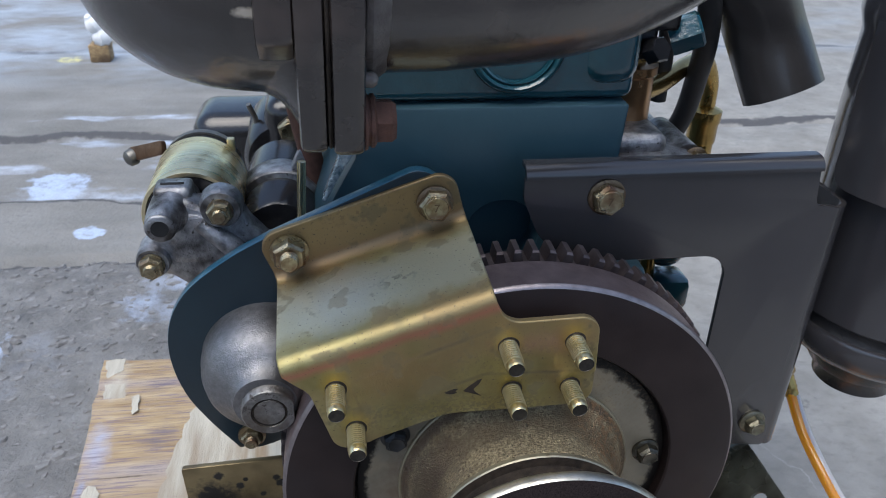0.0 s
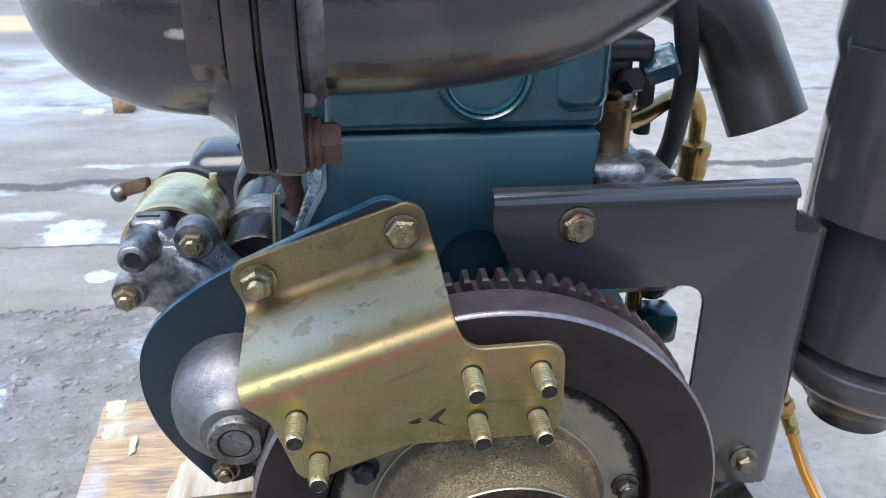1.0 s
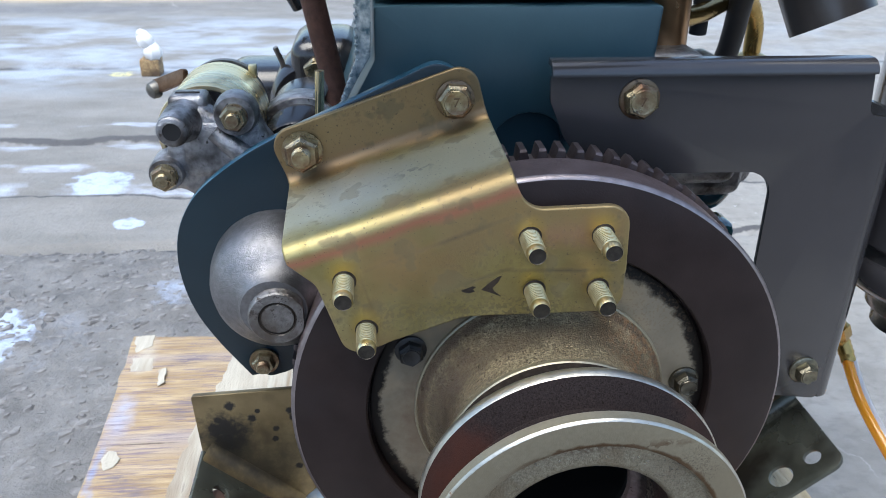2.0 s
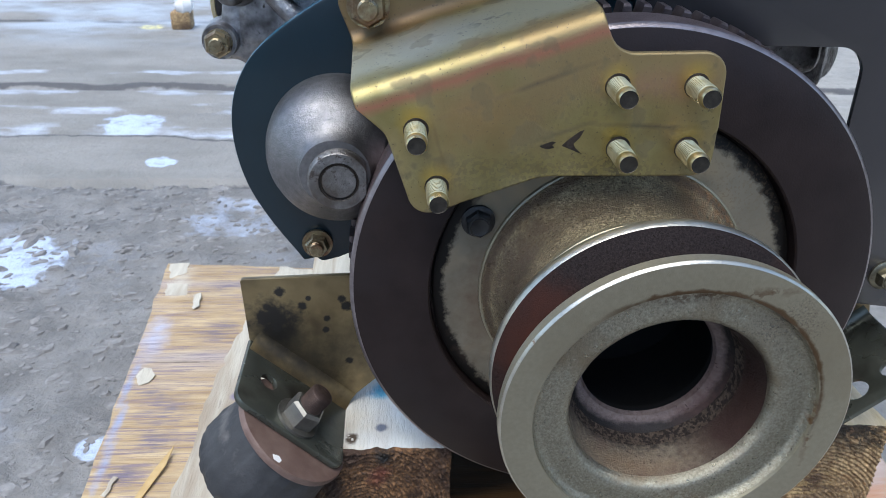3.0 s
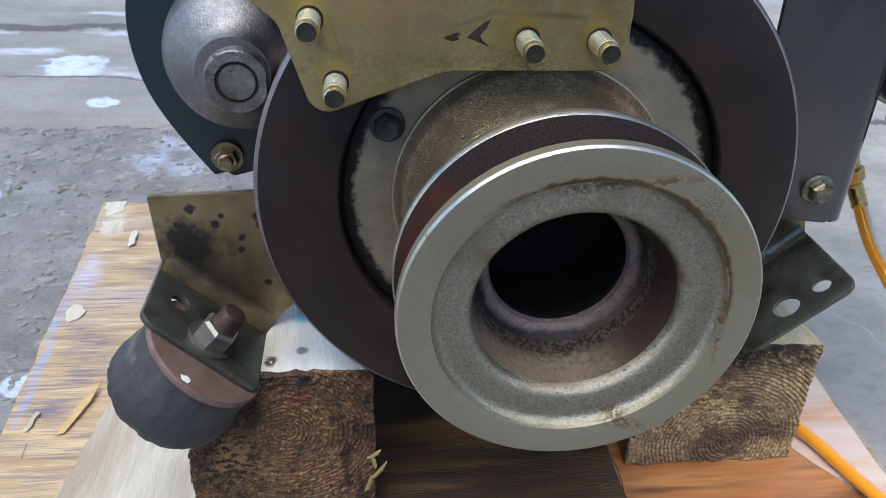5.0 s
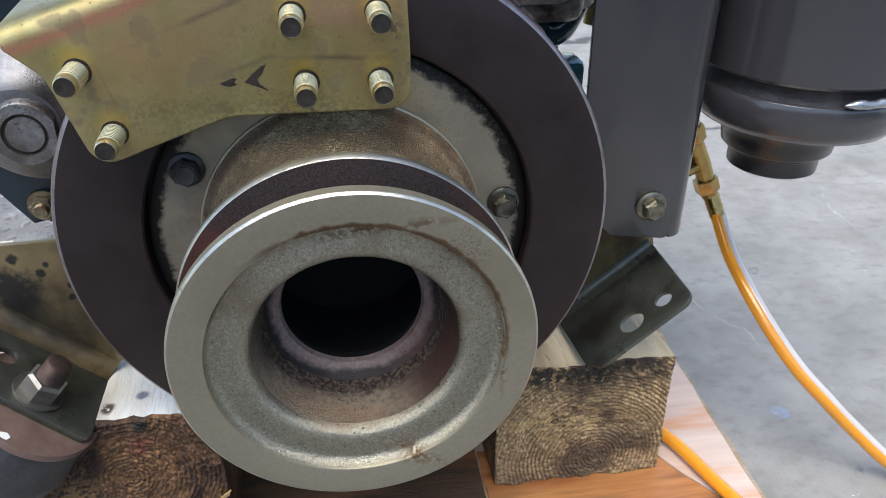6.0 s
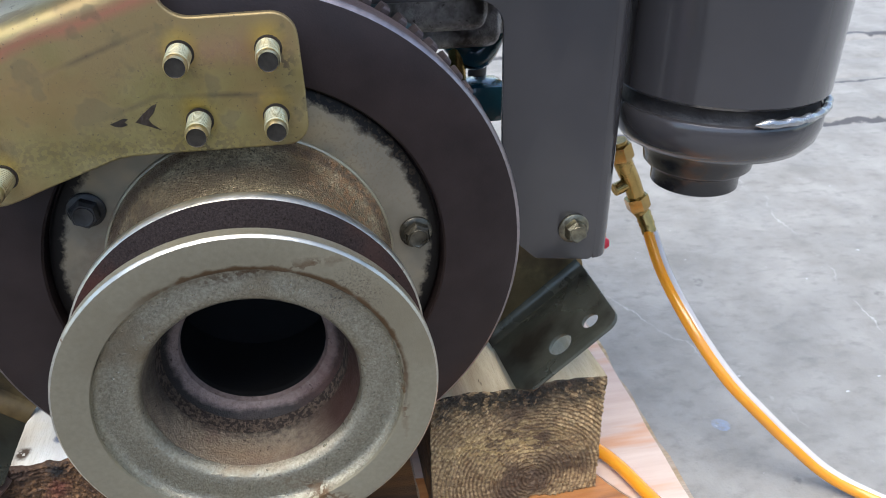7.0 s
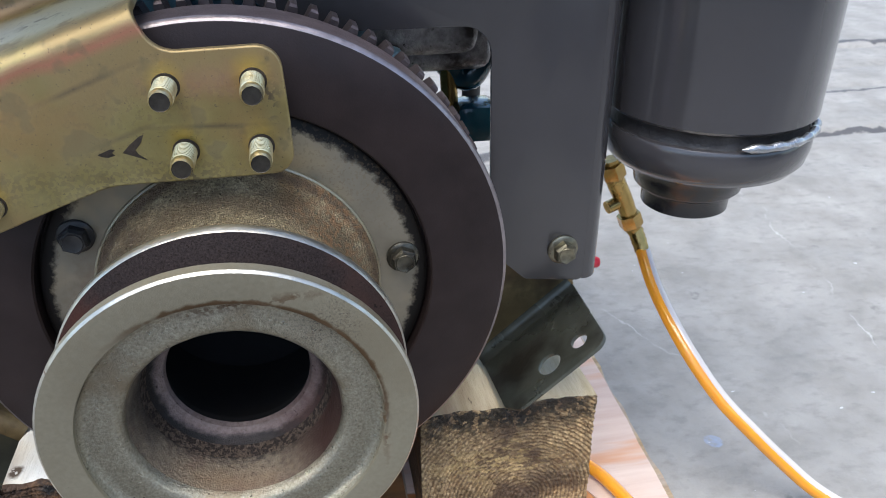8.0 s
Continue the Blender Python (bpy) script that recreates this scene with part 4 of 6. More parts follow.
def ground_material():
    m = bpy.data.materials.new("worn_concrete_yard")
    m.use_nodes = True
    n, l = m.node_tree.nodes, m.node_tree.links
    b = n["Principled BSDF"]
    tc = n.new("ShaderNodeTexCoord")
    sep = n.new("ShaderNodeSeparateXYZ")
    l.new(tc.outputs["Object"], sep.inputs[0])

    def tex(scale, detail=5.0, stretch=(1, 1, 1)):
        mp = n.new("ShaderNodeMapping")
        mp.inputs["Scale"].default_value = stretch
        l.new(tc.outputs["Object"], mp.inputs["Vector"])
        t = n.new("ShaderNodeTexNoise")
        t.inputs["Scale"].default_value, t.inputs["Detail"].default_value, t.inputs["Roughness"].default_value = scale, detail, 0.62
        l.new(mp.outputs[0], t.inputs["Vector"])
        return t.outputs["Fac"]

    def ramp(src, a, z, lo=0.0, hi=1.0):
        r = n.new("ShaderNodeMapRange")
        for k, val in (("From Min", a), ("From Max", z), ("To Min", lo), ("To Max", hi)):
            r.inputs[k].default_value = val
        l.new(src, r.inputs["Value"])
        return r.outputs[0]

    def math_(op, a, c):
        x = n.new("ShaderNodeMath")
        x.operation = op
        for k, val in enumerate((a, c)):
            if isinstance(val, float):
                x.inputs[k].default_value = val
            else:
                l.new(val, x.inputs[k])
        return x.outputs[0]

    def mix(fac, c1, c2):
        x = n.new("ShaderNodeMix")
        x.data_type = "RGBA"
        l.new(fac, x.inputs[0])
        for c, s in ((c1, x.inputs[6]), (c2, x.inputs[7])):
            if isinstance(c, tuple):
                s.default_value = (*c, 1)
            else:
                l.new(c, s)
        return x.outputs[2]

    def bands(list_):
        out = None
        for at, half in list_:
            d = math_("ABSOLUTE", math_("SUBTRACT", wavy, at), 0.0)
            k = ramp(d, half, half * 0.55)
            out = k if out is None else math_("MAXIMUM", out, k)
        return out

    def patch(x, y, r):
        dx, dy = math_("SUBTRACT", sep.outputs[0], x), math_("SUBTRACT", sep.outputs[1], y)
        d = math_("SQRT", math_("ADD", math_("MULTIPLY", dx, dx), math_("MULTIPLY", dy, dy)), 0.0)
        return ramp(math_("ADD", d, math_("MULTIPLY", tex(28, 6.0), r * 1.5)), r * 1.75, r * 1.55)

    wavy = math_("ADD", sep.outputs[1], math_("MULTIPLY", ramp(tex(5, 8.0), 0.0, 1.0, -1.0, 1.0), 0.060))
    near = mix(ramp(tex(22, 8.0), 0.30, 0.70), (0.112, 0.110, 0.109), (0.215, 0.213, 0.210))
    near = mix(ramp(tex(95, 5.0, (0.55, 1, 1)), 0.60, 0.78), near, (0.25, 0.248, 0.25))
    near = mix(ramp(tex(75, 4.0, (0.55, 1, 1)), 0.63, 0.70), near, (0.070, 0.068, 0.070))
    near = mix(ramp(tex(4.5, 9.0), 0.55, 0.78), near, (0.28, 0.31, 0.37))
    slab = mix(ramp(tex(9, 6.0, (0.4, 1, 1)), 0.3, 0.7), (0.155, 0.151, 0.142), (0.250, 0.243, 0.232))
    slab = mix(ramp(tex(60, 4.0), 0.62, 0.70), slab, (0.19, 0.185, 0.18))
    colour = mix(ramp(wavy, 0.740, 0.752), near, slab)
    right = mix(ramp(tex(15, 9.0), 0.32, 0.68), (0.202, 0.195, 0.181), (0.303, 0.294, 0.277))
    right = mix(ramp(tex(70, 5.0, (0.6, 1, 1)), 0.50, 0.80), right, (0.17, 0.166, 0.158))
    right = mix(ramp(tex(26, 5.0), 0.66, 0.74), right, (0.15, 0.147, 0.143))
    right = mix(ramp(tex(55, 3.0, (1, 1.6, 1)), 0.715, 0.74), right, (0.50, 0.51, 0.53))
    colour = mix(ramp(math_("ADD", sep.outputs[0], math_("MULTIPLY", tex(2.6, 9.0), 0.9)), 0.47, 0.66), colour, right)
    # unseen ground before the engine, made dark to dim its front's reflections
    worn = mix(ramp(tex(60, 6.0), 0.35, 0.65), (0.085, 0.083, 0.082), (0.150, 0.147, 0.145))
    colour = mix(ramp(math_("ADD", sep.outputs[1], math_("MULTIPLY", tex(3.5, 9.0), 0.7)), -0.12, -0.34), colour, worn)
    # dark joints, the pale streaks along them, blue-white patches and a pale stretch beyond
    colour = mix(bands([(0.746, 0.008), (1.265, 0.012), (0.952, 0.004), (1.905, 0.012)]), colour, (0.075, 0.075, 0.08))
    pale_streaks = math_("MULTIPLY", bands([(1.225, 0.030), (1.105, 0.028), (0.985, 0.030), (1.36, 0.016)]), ramp(tex(7, 10.0, (0.8, 1.6, 1)), 0.44, 0.66))
    pale_streaks = math_("MULTIPLY", pale_streaks, ramp(sep.outputs[0], 0.35, 0.15))
    colour = mix(pale_streaks, colour, (0.50, 0.57, 0.70))
    for x, y, r in ((-0.585, 0.508, 0.075), (-0.485, 0.835, 0.025), (-0.376, 0.172, 0.017), (-0.365, 0.03, 0.022), (-0.58, 1.02, 0.06)):
        colour = mix(math_("MULTIPLY", patch(x, y, r), ramp(tex(60, 7.0), 0.26, 0.54)), colour, (0.42, 0.50, 0.66))
    colour = mix(math_("MULTIPLY", patch(-0.335, 0.635, 0.07), ramp(tex(30, 8.0), 0.40, 0.75)), colour, (0.36, 0.42, 0.54))
    pale_stretch = math_("MULTIPLY", math_("MULTIPLY", ramp(tex(5, 9.0, (0.7, 1.3, 1)), 0.42, 0.62), ramp(sep.outputs[1], 1.55, 1.85)), ramp(sep.outputs[1], 2.75, 2.45))
    pale_stretch = math_("MULTIPLY", pale_stretch, ramp(sep.outputs[0], 0.45, -0.1, 0.35, 1.0))
    colour = mix(pale_stretch, colour, (0.35, 0.40, 0.47))
    colour = mix(math_("MULTIPLY", patch(-0.755, 1.81, 0.035), ramp(tex(60, 6.0), 0.35, 0.7)), colour, (0.66, 0.62, 0.28))
    colour = mix(math_("MULTIPLY", patch(0.3614, 0.099, 0.008), ramp(tex(160, 4.0), 0.25, 0.75)), colour, (0.24, 0.31, 0.45))
    # a sandy strip far off, with a darker one before it
    far = math_("MULTIPLY", ramp(sep.outputs[0], -0.6, -1.0), ramp(tex(3, 5.0), 0.25, 0.5))
    colour = mix(math_("MULTIPLY", bands([(3.16, 0.22)]), far), colour, (0.46, 0.37, 0.24))
    colour = mix(math_("MULTIPLY", bands([(2.82, 0.13)]), far), colour, (0.17, 0.17, 0.175))
    # fine pale cracks across the slab
    wander = math_("MULTIPLY", ramp(tex(9, 6.0), 0.0, 1.0, -1.0, 1.0), 0.05)
    for slope, off in ((0.16, 0.560), (-0.45, 0.476)):
        line = math_("ABSOLUTE", math_("SUBTRACT", math_("ADD", sep.outputs[0], wander), math_("ADD", math_("MULTIPLY", sep.outputs[1], slope), off)), 0.0)
        colour = mix(math_("MULTIPLY", ramp(line, 0.0022, 0.0006), ramp(tex(20, 4.0), 0.46, 0.9)), colour, (0.52, 0.52, 0.51))
    l.new(colour, b.inputs["Base Color"])
    l.new(ramp(tex(12), 0.3, 0.7, 0.55, 0.85), b.inputs["Roughness"])
    u = n.new("ShaderNodeBump")
    u.inputs["Strength"].default_value, u.inputs["Distance"].default_value = 0.9, 0.007
    l.new(tex(90, 7.0), u.inputs["Height"])
    u2 = n.new("ShaderNodeBump")
    u2.inputs["Strength"].default_value, u2.inputs["Distance"].default_value = 0.55, 0.012
    l.new(tex(34, 9.0), u2.inputs["Height"]), l.new(u2.outputs[0], u.inputs["Normal"])
    l.new(math_("MULTIPLY", ramp(sep.outputs[0], 0.15, -0.1), ramp(wavy, 0.76, 0.73, 0.12, 0.6)), u2.inputs["Strength"])
    l.new(ramp(sep.outputs[0], 0.15, -0.1, 0.35, 0.6), u.inputs["Strength"])
    l.new(u.outputs[0], b.inputs["Normal"])
    return m


single("ground", ground(), ground_material(), "worn grey asphalt and concrete yard with pale streaks", "ground", (0, 0, 0), kind="structure", sharp=80)


# an unseen grey wall, added behind the camera to tone light and reflections
single("wall_south", block((-7.0, -4.2, GZ), (7.0, -4.0, GZ + 1.3), 0.01), shader("grey_rendered_wall", (0.20, 0.19, 0.18), (0.28, 0.268, 0.252), (0.8, 0.9), 0.0, 4, 0.5, 60), "unseen plain grey wall added to tone the reflections", "wall", (0, -4.1, GZ), kind="structure")


def pebbles():
    """Flat stones that stand a little out of the worn asphalt."""
    rnd = random.Random(4)
    bm = bmesh.new()
    for _ in range(3000):
        x, y = rnd.uniform(-1.0, -0.25), rnd.uniform(-0.05, 0.74)
        r = rnd.uniform(0.0015, 0.005) if rnd.random() < 0.86 else rnd.uniform(0.005, 0.009)
        c = v3(x, y, GZ + ground_height(x, y))
        k, w0 = rnd.randint(5, 8), rnd.random() * 6
        long_, up = rnd.uniform(1.2, 2.6), r * rnd.uniform(0.10, 0.34)
        ring, top = [], []
        turn = rnd.gauss(0.35, 0.5)
        for i in range(k):
            w = w0 + 2 * math.pi * i / k + rnd.uniform(-0.25, 0.25)
            a, b_ = r * long_ * math.cos(w), r * math.sin(w)
            d = v3(a * math.cos(turn) - b_ * math.sin(turn), a * math.sin(turn) + b_ * math.cos(turn), 0)
            ring.append(bm.verts.new(c + d - v3(0, 0, 0.003)))
            top.append(bm.verts.new(c + d * 0.55 + v3(0, 0, up * rnd.uniform(0.6, 1.2))))
        bm.faces.new(top)
        for i in range(k):
            bm.faces.new((ring[i], ring[(i + 1) % k], top[(i + 1) % k], top[i]))
    return bm


single("gravel", pebbles(), STONE, "grey stones standing out of the worn asphalt", "gravel", (0, 0, 0), kind="stuff", sharp=35)


# ---- plywood sheet and timber blocks ----
def ragged(points, amount, step, seed):
    """An outline whose edges are splintered."""
    rnd = random.Random(seed)
    out = []
    for i, p in enumerate(points):
        p, q = Vector(p), Vector(points[(i + 1) % len(points)])
        k = max(1, int((q - p).length / step))
        side = Vector((-(q - p).y, (q - p).x)).normalized()
        for j in range(k):
            out.append(p.lerp(q, j / k) + side * rnd.uniform(-amount, amount) * (1 if j else 0.3))
    return out


sheet = thing("plywood_sheet", "weathered plywood sheet with peeling veneer lying on the ground", "plywood", (0, 0.2, GZ))
ply_edge = [(-0.345, -0.10), (0.255, -0.03), (0.292, 0.0), (0.30, 0.42), (-0.384, 0.475)]
part("core", plate(ragged(ply_edge, 0.0016, 0.02, 1), (0, 0, GZ + 0.001), (1, 0, 0), (0, 1, 0), 0.013, 0.0008), PLY, sheet)
part("veneer", plate(ragged([(-0.312, -0.09), (-0.090, -0.07), (-0.090, 0.42), (-0.251, 0.462), (-0.264, 0.384), (-0.279, 0.297), (-0.286, 0.220), (-0.287, 0.134), (-0.295, 0.06)], 0.0022, 0.009, 2), (0, 0, PZ - 0.0025), (1, 0, 0), (0, 1, 0), 0.0022, 0), VENEER, sheet, "pale bleached top veneer")
part("veneer", plate(ragged([(-0.086, -0.085), (0.090, -0.056), (0.092, 0.28), (0.2, 0.29), (0.2, 0.41), (-0.086, 0.415)], 0.001, 0.03, 8), (0, 0, PZ - 0.0025), (1, 0, 0), (0, 1, 0), 0.0022, 0), DARK_WOOD, sheet, "dark brown veneer")
part("veneer", plate(ragged([(0.0900, -0.055), (0.252, -0.026), (0.272, -0.012), (0.240, 0.030), (0.222, 0.062), (0.0920, 0.075)], 0.0012, 0.012, 3), (0, 0, PZ - 0.0025), (1, 0, 0), (0, 1, 0), 0.0022, 0), STAINED, sheet, "red-brown stained veneer")
part("veneer", plate(ragged([(0.0925, 0.0765), (0.2228, 0.0632), (0.2406, 0.0312), (0.2727, -0.0112), (0.288, 0.0), (0.296, 0.40), (0.204, 0.405), (0.204, 0.286), (0.096, 0.276)], 0.001, 0.03, 5), (0, 0, PZ - 0.0025), (1, 0, 0), (0, 1, 0), 0.0022, 0), PINK, sheet, "bleached pinkish veneer")
PEELED = (([(-0.3811, 0.472), (-0.3587, 0.474), (-0.3572, 0.4515), (-0.3729, 0.4379)], 0.02, 11),
          ([(-0.3733, 0.4257), (-0.3490, 0.4257), (-0.3460, 0.4011), (-0.3548, 0.3687), (-0.3673, 0.3824)], 0.00, 12),
          ([(-0.3389, 0.4011), (-0.3294, 0.4011), (-0.3249, 0.3731), (-0.3318, 0.3686)], 0.30, 13),
          ([(-0.3600, 0.2543), (-0.3553, 0.2664), (-0.3480, 0.2640), (-0.3414, 0.2541), (-0.3450, 0.2430), (-0.3530, 0.2390)], 0.08, 14),
          ([(-0.3439, 0.1027), (-0.3398, 0.1219), (-0.3356, 0.1194), (-0.3399, 0.1003)], 0.25, 15),
          ([(-0.3356, 0.0733), (-0.3372, 0.0888), (-0.3362, 0.0890), (-0.3346, 0.0735)], 0.30, 16))
for outline, lift_, seed in PEELED:
    ox, oy = outline[0]
    part("flake", plate([Vector((x - ox, y - oy)) for x, y in ragged(outline, 0.0013 if seed < 16 else 0.0002, 0.005, seed)], (ox, oy, PZ - 0.0022), (1, 0, lift_), (0, 1, 0.02), 0.0007, 0), VENEER, sheet, "curled flake of pale veneer")
part("splinter", plate([Vector(p) for p in ((0, 0), (0.006, 0.001), (0.010, 0.035), (0.007, 0.058), (0.002, 0.030))], (-0.318, 0.095, PZ - 0.001), (1, 0.1, 0.08), (0.2, 1, 0.05), 0.0008, 0), OCHRE, sheet, "lifted splinter")


def timber(lo, hi, seed, lean=0.0, cut=0.0, heart=None):
    """A sawn beam with softened edges and uneven faces; with a heart (x, z), its front end alone, as rings of torn fibres round it."""
    bm = bmesh.new()
    nx, ny, nz = 56, 30, 46
    def co(i, j, k):
        p = v3(lo[0] + (hi[0] - lo[0]) * i / nx, lo[1] + (hi[1] - lo[1]) * j / ny, lo[2] + (hi[2] - lo[2]) * k / nz)
        edge = sum(1 for a, m in ((i, nx), (j, ny), (k, nz)) if a in (0, m))
        if edge >= 2:
            p += (v3(*[(l_ + h_) / 2 for l_, h_ in zip(lo, hi)]) - p).normalized() * (0.002 + 0.002 * noise.noise(p * 40 + v3(seed, 0, 0)))
        p += noise.noise_vector(p * 25 + v3(seed, 2, 0)) * 0.0015
        if cut and p.x < lo[0] + cut:
            p.z = lo[2] + (p.z - lo[2]) * (1 - 0.52 * (lo[0] + cut - p.x) / cut)
        if j == 0:
            p.y += 0.0016 * noise.noise(v3(p.x * 120, seed, p.z * 60)) + 0.0013 * noise.noise(v3(p.x * 190, seed, p.z * 420)) + 0.0006 * noise.noise(v3(p.x * 460, seed, p.z * 460)) + lean * (k / nz)
        return p
    if heart:
        mx, mz = 190, 200
        def fibre(i, k):
            p = co(i * nx / mx, 0, k * nz / mz)
            d = v3(p.x - heart[0], 0, p.z - heart[1])
            r = d.length + 0.0012 * noise.noise(v3(p.x * 45, seed, p.z * 45))
            w = math.atan2(d.z, d.x)
            ring = math.sin(2 * math.pi * r / 0.0028)
            tuft = noise.noise(v3(math.cos(w) * 60, r * 420, math.sin(w) * 60)) + 0.8 * noise.noise(v3(p.x * 900, seed + 3, p.z * 900))
            p.y -= 0.0006 + 0.0007 * ring * (0.7 + 0.5 * tuft) + 0.0013 * max(-0.2, tuft) + 0.0014 * noise.noise(v3(p.x * 60, seed + 9, p.z * 60))
            return bm.verts.new(p)
        grid = [[fibre(i, k) for i in range(mx + 1)] for k in range(mz + 1)]
        for a, b in zip(grid, grid[1:]):
            for i in range(mx):
                bm.faces.new((a[i], a[i + 1], b[i + 1], b[i]))
        return bm
    seen = {}
    def vert(i, j, k):
        if (i, j, k) not in seen:
            seen[i, j, k] = bm.verts.new(co(i, j, k))
        return seen[i, j, k]
    for i in range(nx):
        for j in range(ny):
            for k in (0, nz):
                bm.faces.new((vert(i, j, k), vert(i + 1, j, k), vert(i + 1, j + 1, k), vert(i, j + 1, k)))
        for k in range(nz):
            for j in (0, ny):
                bm.faces.new((vert(i, j, k), vert(i + 1, j, k), vert(i + 1, j, k + 1), vert(i, j, k + 1))).material_index = 1
    for j in range(ny):
        for k in range(nz):
            for i in (0, nx):
                # the side facing under the engine gets dark wood, painting its shade
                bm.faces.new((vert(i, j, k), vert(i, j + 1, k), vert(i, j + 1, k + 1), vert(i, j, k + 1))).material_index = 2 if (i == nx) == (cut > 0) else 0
    return bm


def wood_beam(name, label, lo, hi, seed, heart, lean=0.0, cut=0.0):
    ob = single(name, timber(lo, hi, seed, lean, cut), WOOD_PALE if cut else WOOD_CREAM, label, "timber", ((lo[0] + hi[0]) / 2, (lo[1] + hi[1]) / 2, lo[2]), "support beams", sharp=50)
    ob.data.materials.append(WOOD_END_DARK if cut else WOOD_END)
    # dark wood that paints the shade on the beam's inner side
    ob.data.materials.append(DARK_WOOD)
    part("sawn_end", timber(lo, hi, seed, lean, cut, heart), WOOD_END_DARK if cut else WOOD_END, ob, "torn end grain with growth rings", sharp=180)
    return ob


BEAM_L = wood_beam("timber_block", "sawn timber beam with dark end grain and blue paint marks", (-0.200, 0.010, PZ), (-0.083, 0.50, -0.118), 1, (-0.137, -0.165), 0.0, 0.048)
wood_beam("timber_block", "sawn timber beam with rough brown end grain", (0.098, 0.040, PZ), (0.224, 0.30, -0.1385), 5, (0.172, -0.222), 0.004)
for x, z, long_, lean_, seed in ((-0.0860, -0.205, 0.020, 0.5, 1), (-0.0835, -0.196, 0.016, -0.3, 2), (-0.0900, -0.215, 0.018, 0.15, 3), (-0.0880, -0.185, 0.012, 0.8, 4)):
    part("splinter", plate([Vector(p) for p in ((0, 0), (0.0022, 0.002), (0.0034, long_ * 0.6), (0.0016, long_), (0.0006, long_ * 0.5))], (x, 0.0065 - 0.0006 * seed, z), (1, 0.2, -lean_), (lean_, -0.15, 1), 0.0009, 0), OCHRE, BEAM_L, "torn splinter")

# ---- engine block ----
engine = thing("engine_block", "dark teal painted cast iron diesel engine block", "engine", (0, 0.25, -0.12))
part("crankcase", plate(rounded([(-0.128, -0.11, 0.02), (0.098, -0.11, 0.02), (0.100, 0.02, 0.03), (0.0755, 0.150, 0.01), (0.0785, 0.206, 0.002), (-0.0895, 0.206, 0.002), (-0.0895, 0.176, 0.008), (-0.104, 0.149, 0.008), (-0.116, 0.115, 0.02)]),
                        (0, 0.40, 0), (1, 0, 0), (0, 0, 1), 0.302, 0.002, holes=[(0.004, 0.1190, 0.0245)]), BLUE_FLAT, engine)
part("cylinder_head", join(block((-0.0885, 0.102, 0.2075), (0.0815, 0.40, 0.300), 0.007, 4), block((0.046, 0.097, 0.2150), (0.0835, 0.2, 0.306), 0.014, 6), block((-0.106, 0.120, 0.2085), (-0.080, 0.40, 0.300), 0.006, 3)), BLUE, engine, "glossy teal cast cylinder head")
part("core_plug", lathe([(0.0305, 0.006), (0.0296, 0.0005), (0.0280, -0.0018), (0.0262, -0.0026), (0.0250, -0.0016), (0.0244, 0.0004), (0.0232, -0.0008), (0.0222, -0.0002), (0.0212, 0.004), (0.0204, 0.0075), (0.018, 0.0085), (0, 0.0088)], (0.006, 0.1, 0.2425), (0, 1, 0), 64), BLUE, engine, "round dished core plug")
# painted side edge of the casting, its sky reflection put into the colour
part("side_rib", join(plate([Vector(p) for p in ((-0.0905, 0.215), (-0.0992, 0.215), (-0.1000, 0.178), (-0.1100, 0.152), (-0.1080, 0.151), (-0.0965, 0.172), (-0.0915, 0.180))], (0, 0.1005, 0), (1, 0, 0), (0, 0, 1), 0.010, 0.0012), *[lathe([(0, 0), (0.0012, 0), (0.0011, 0.0014), (0, 0.0018)], (-0.0992 - 0.0100 * max(0, 1 - i / 6), 0.0905, 0.153 + 0.0042 * i), (0, -1, 0), 8) for i in range(15)]), RIB_SHEEN, engine, "rough painted side edge, sky sheen in its pale colour")
part("recess", lathe([(0.0246, 0.0), (0.018, -0.0012), (0, -0.0016)], (0.0040, 0.1180, 0.1190), (0, 1, 0), 36), BLUE_FLAT, engine, "floor of the round recess in the casting")
part("oil_pan", block((-0.062, 0.12, -0.225), (0.085, 0.40, -0.108), 0.008, 3), BLUE_DARK, engine, "dark teal oil pan")
part("rear_cover", block((-0.128, 0.075, -0.10), (0.100, 0.10, 0.10), 0.006), BLUE_FLAT, engine)

# ---- flywheel ----
flywheel = thing("flywheel", "dark blued cast iron flywheel with toothed ring gear", "flywheel", (0, 0.02, 0))
part("disc", lathe([(0.0, 0.052), (0.128, 0.052), (0.130, 0.034), (0.130, 0.029), (0.1372, 0.0276)], seg=160), FLYWHEEL, flywheel)
part("face_ring", lathe([(0.1392, 0.0003), (0.1388, 0.0), (0.1000, 0.0), (0.0990, 0.0010), (0.0985, 0.010), (0.060, 0.0105)], seg=160), FLYWHEEL, flywheel)
part("outer_rim", lathe([(0.1372, 0.0275), (0.1408, 0.0268), (0.1414, 0.0026)], seg=160), RIM, flywheel, "bare machined rim")
part("chamfer", lathe([(0.1414, 0.0026), (0.1411, 0.0019), (0.1398, 0.0006), (0.1392, 0.0003)], seg=160), BRIGHT_RIM, flywheel, "lighter worn chamfer")


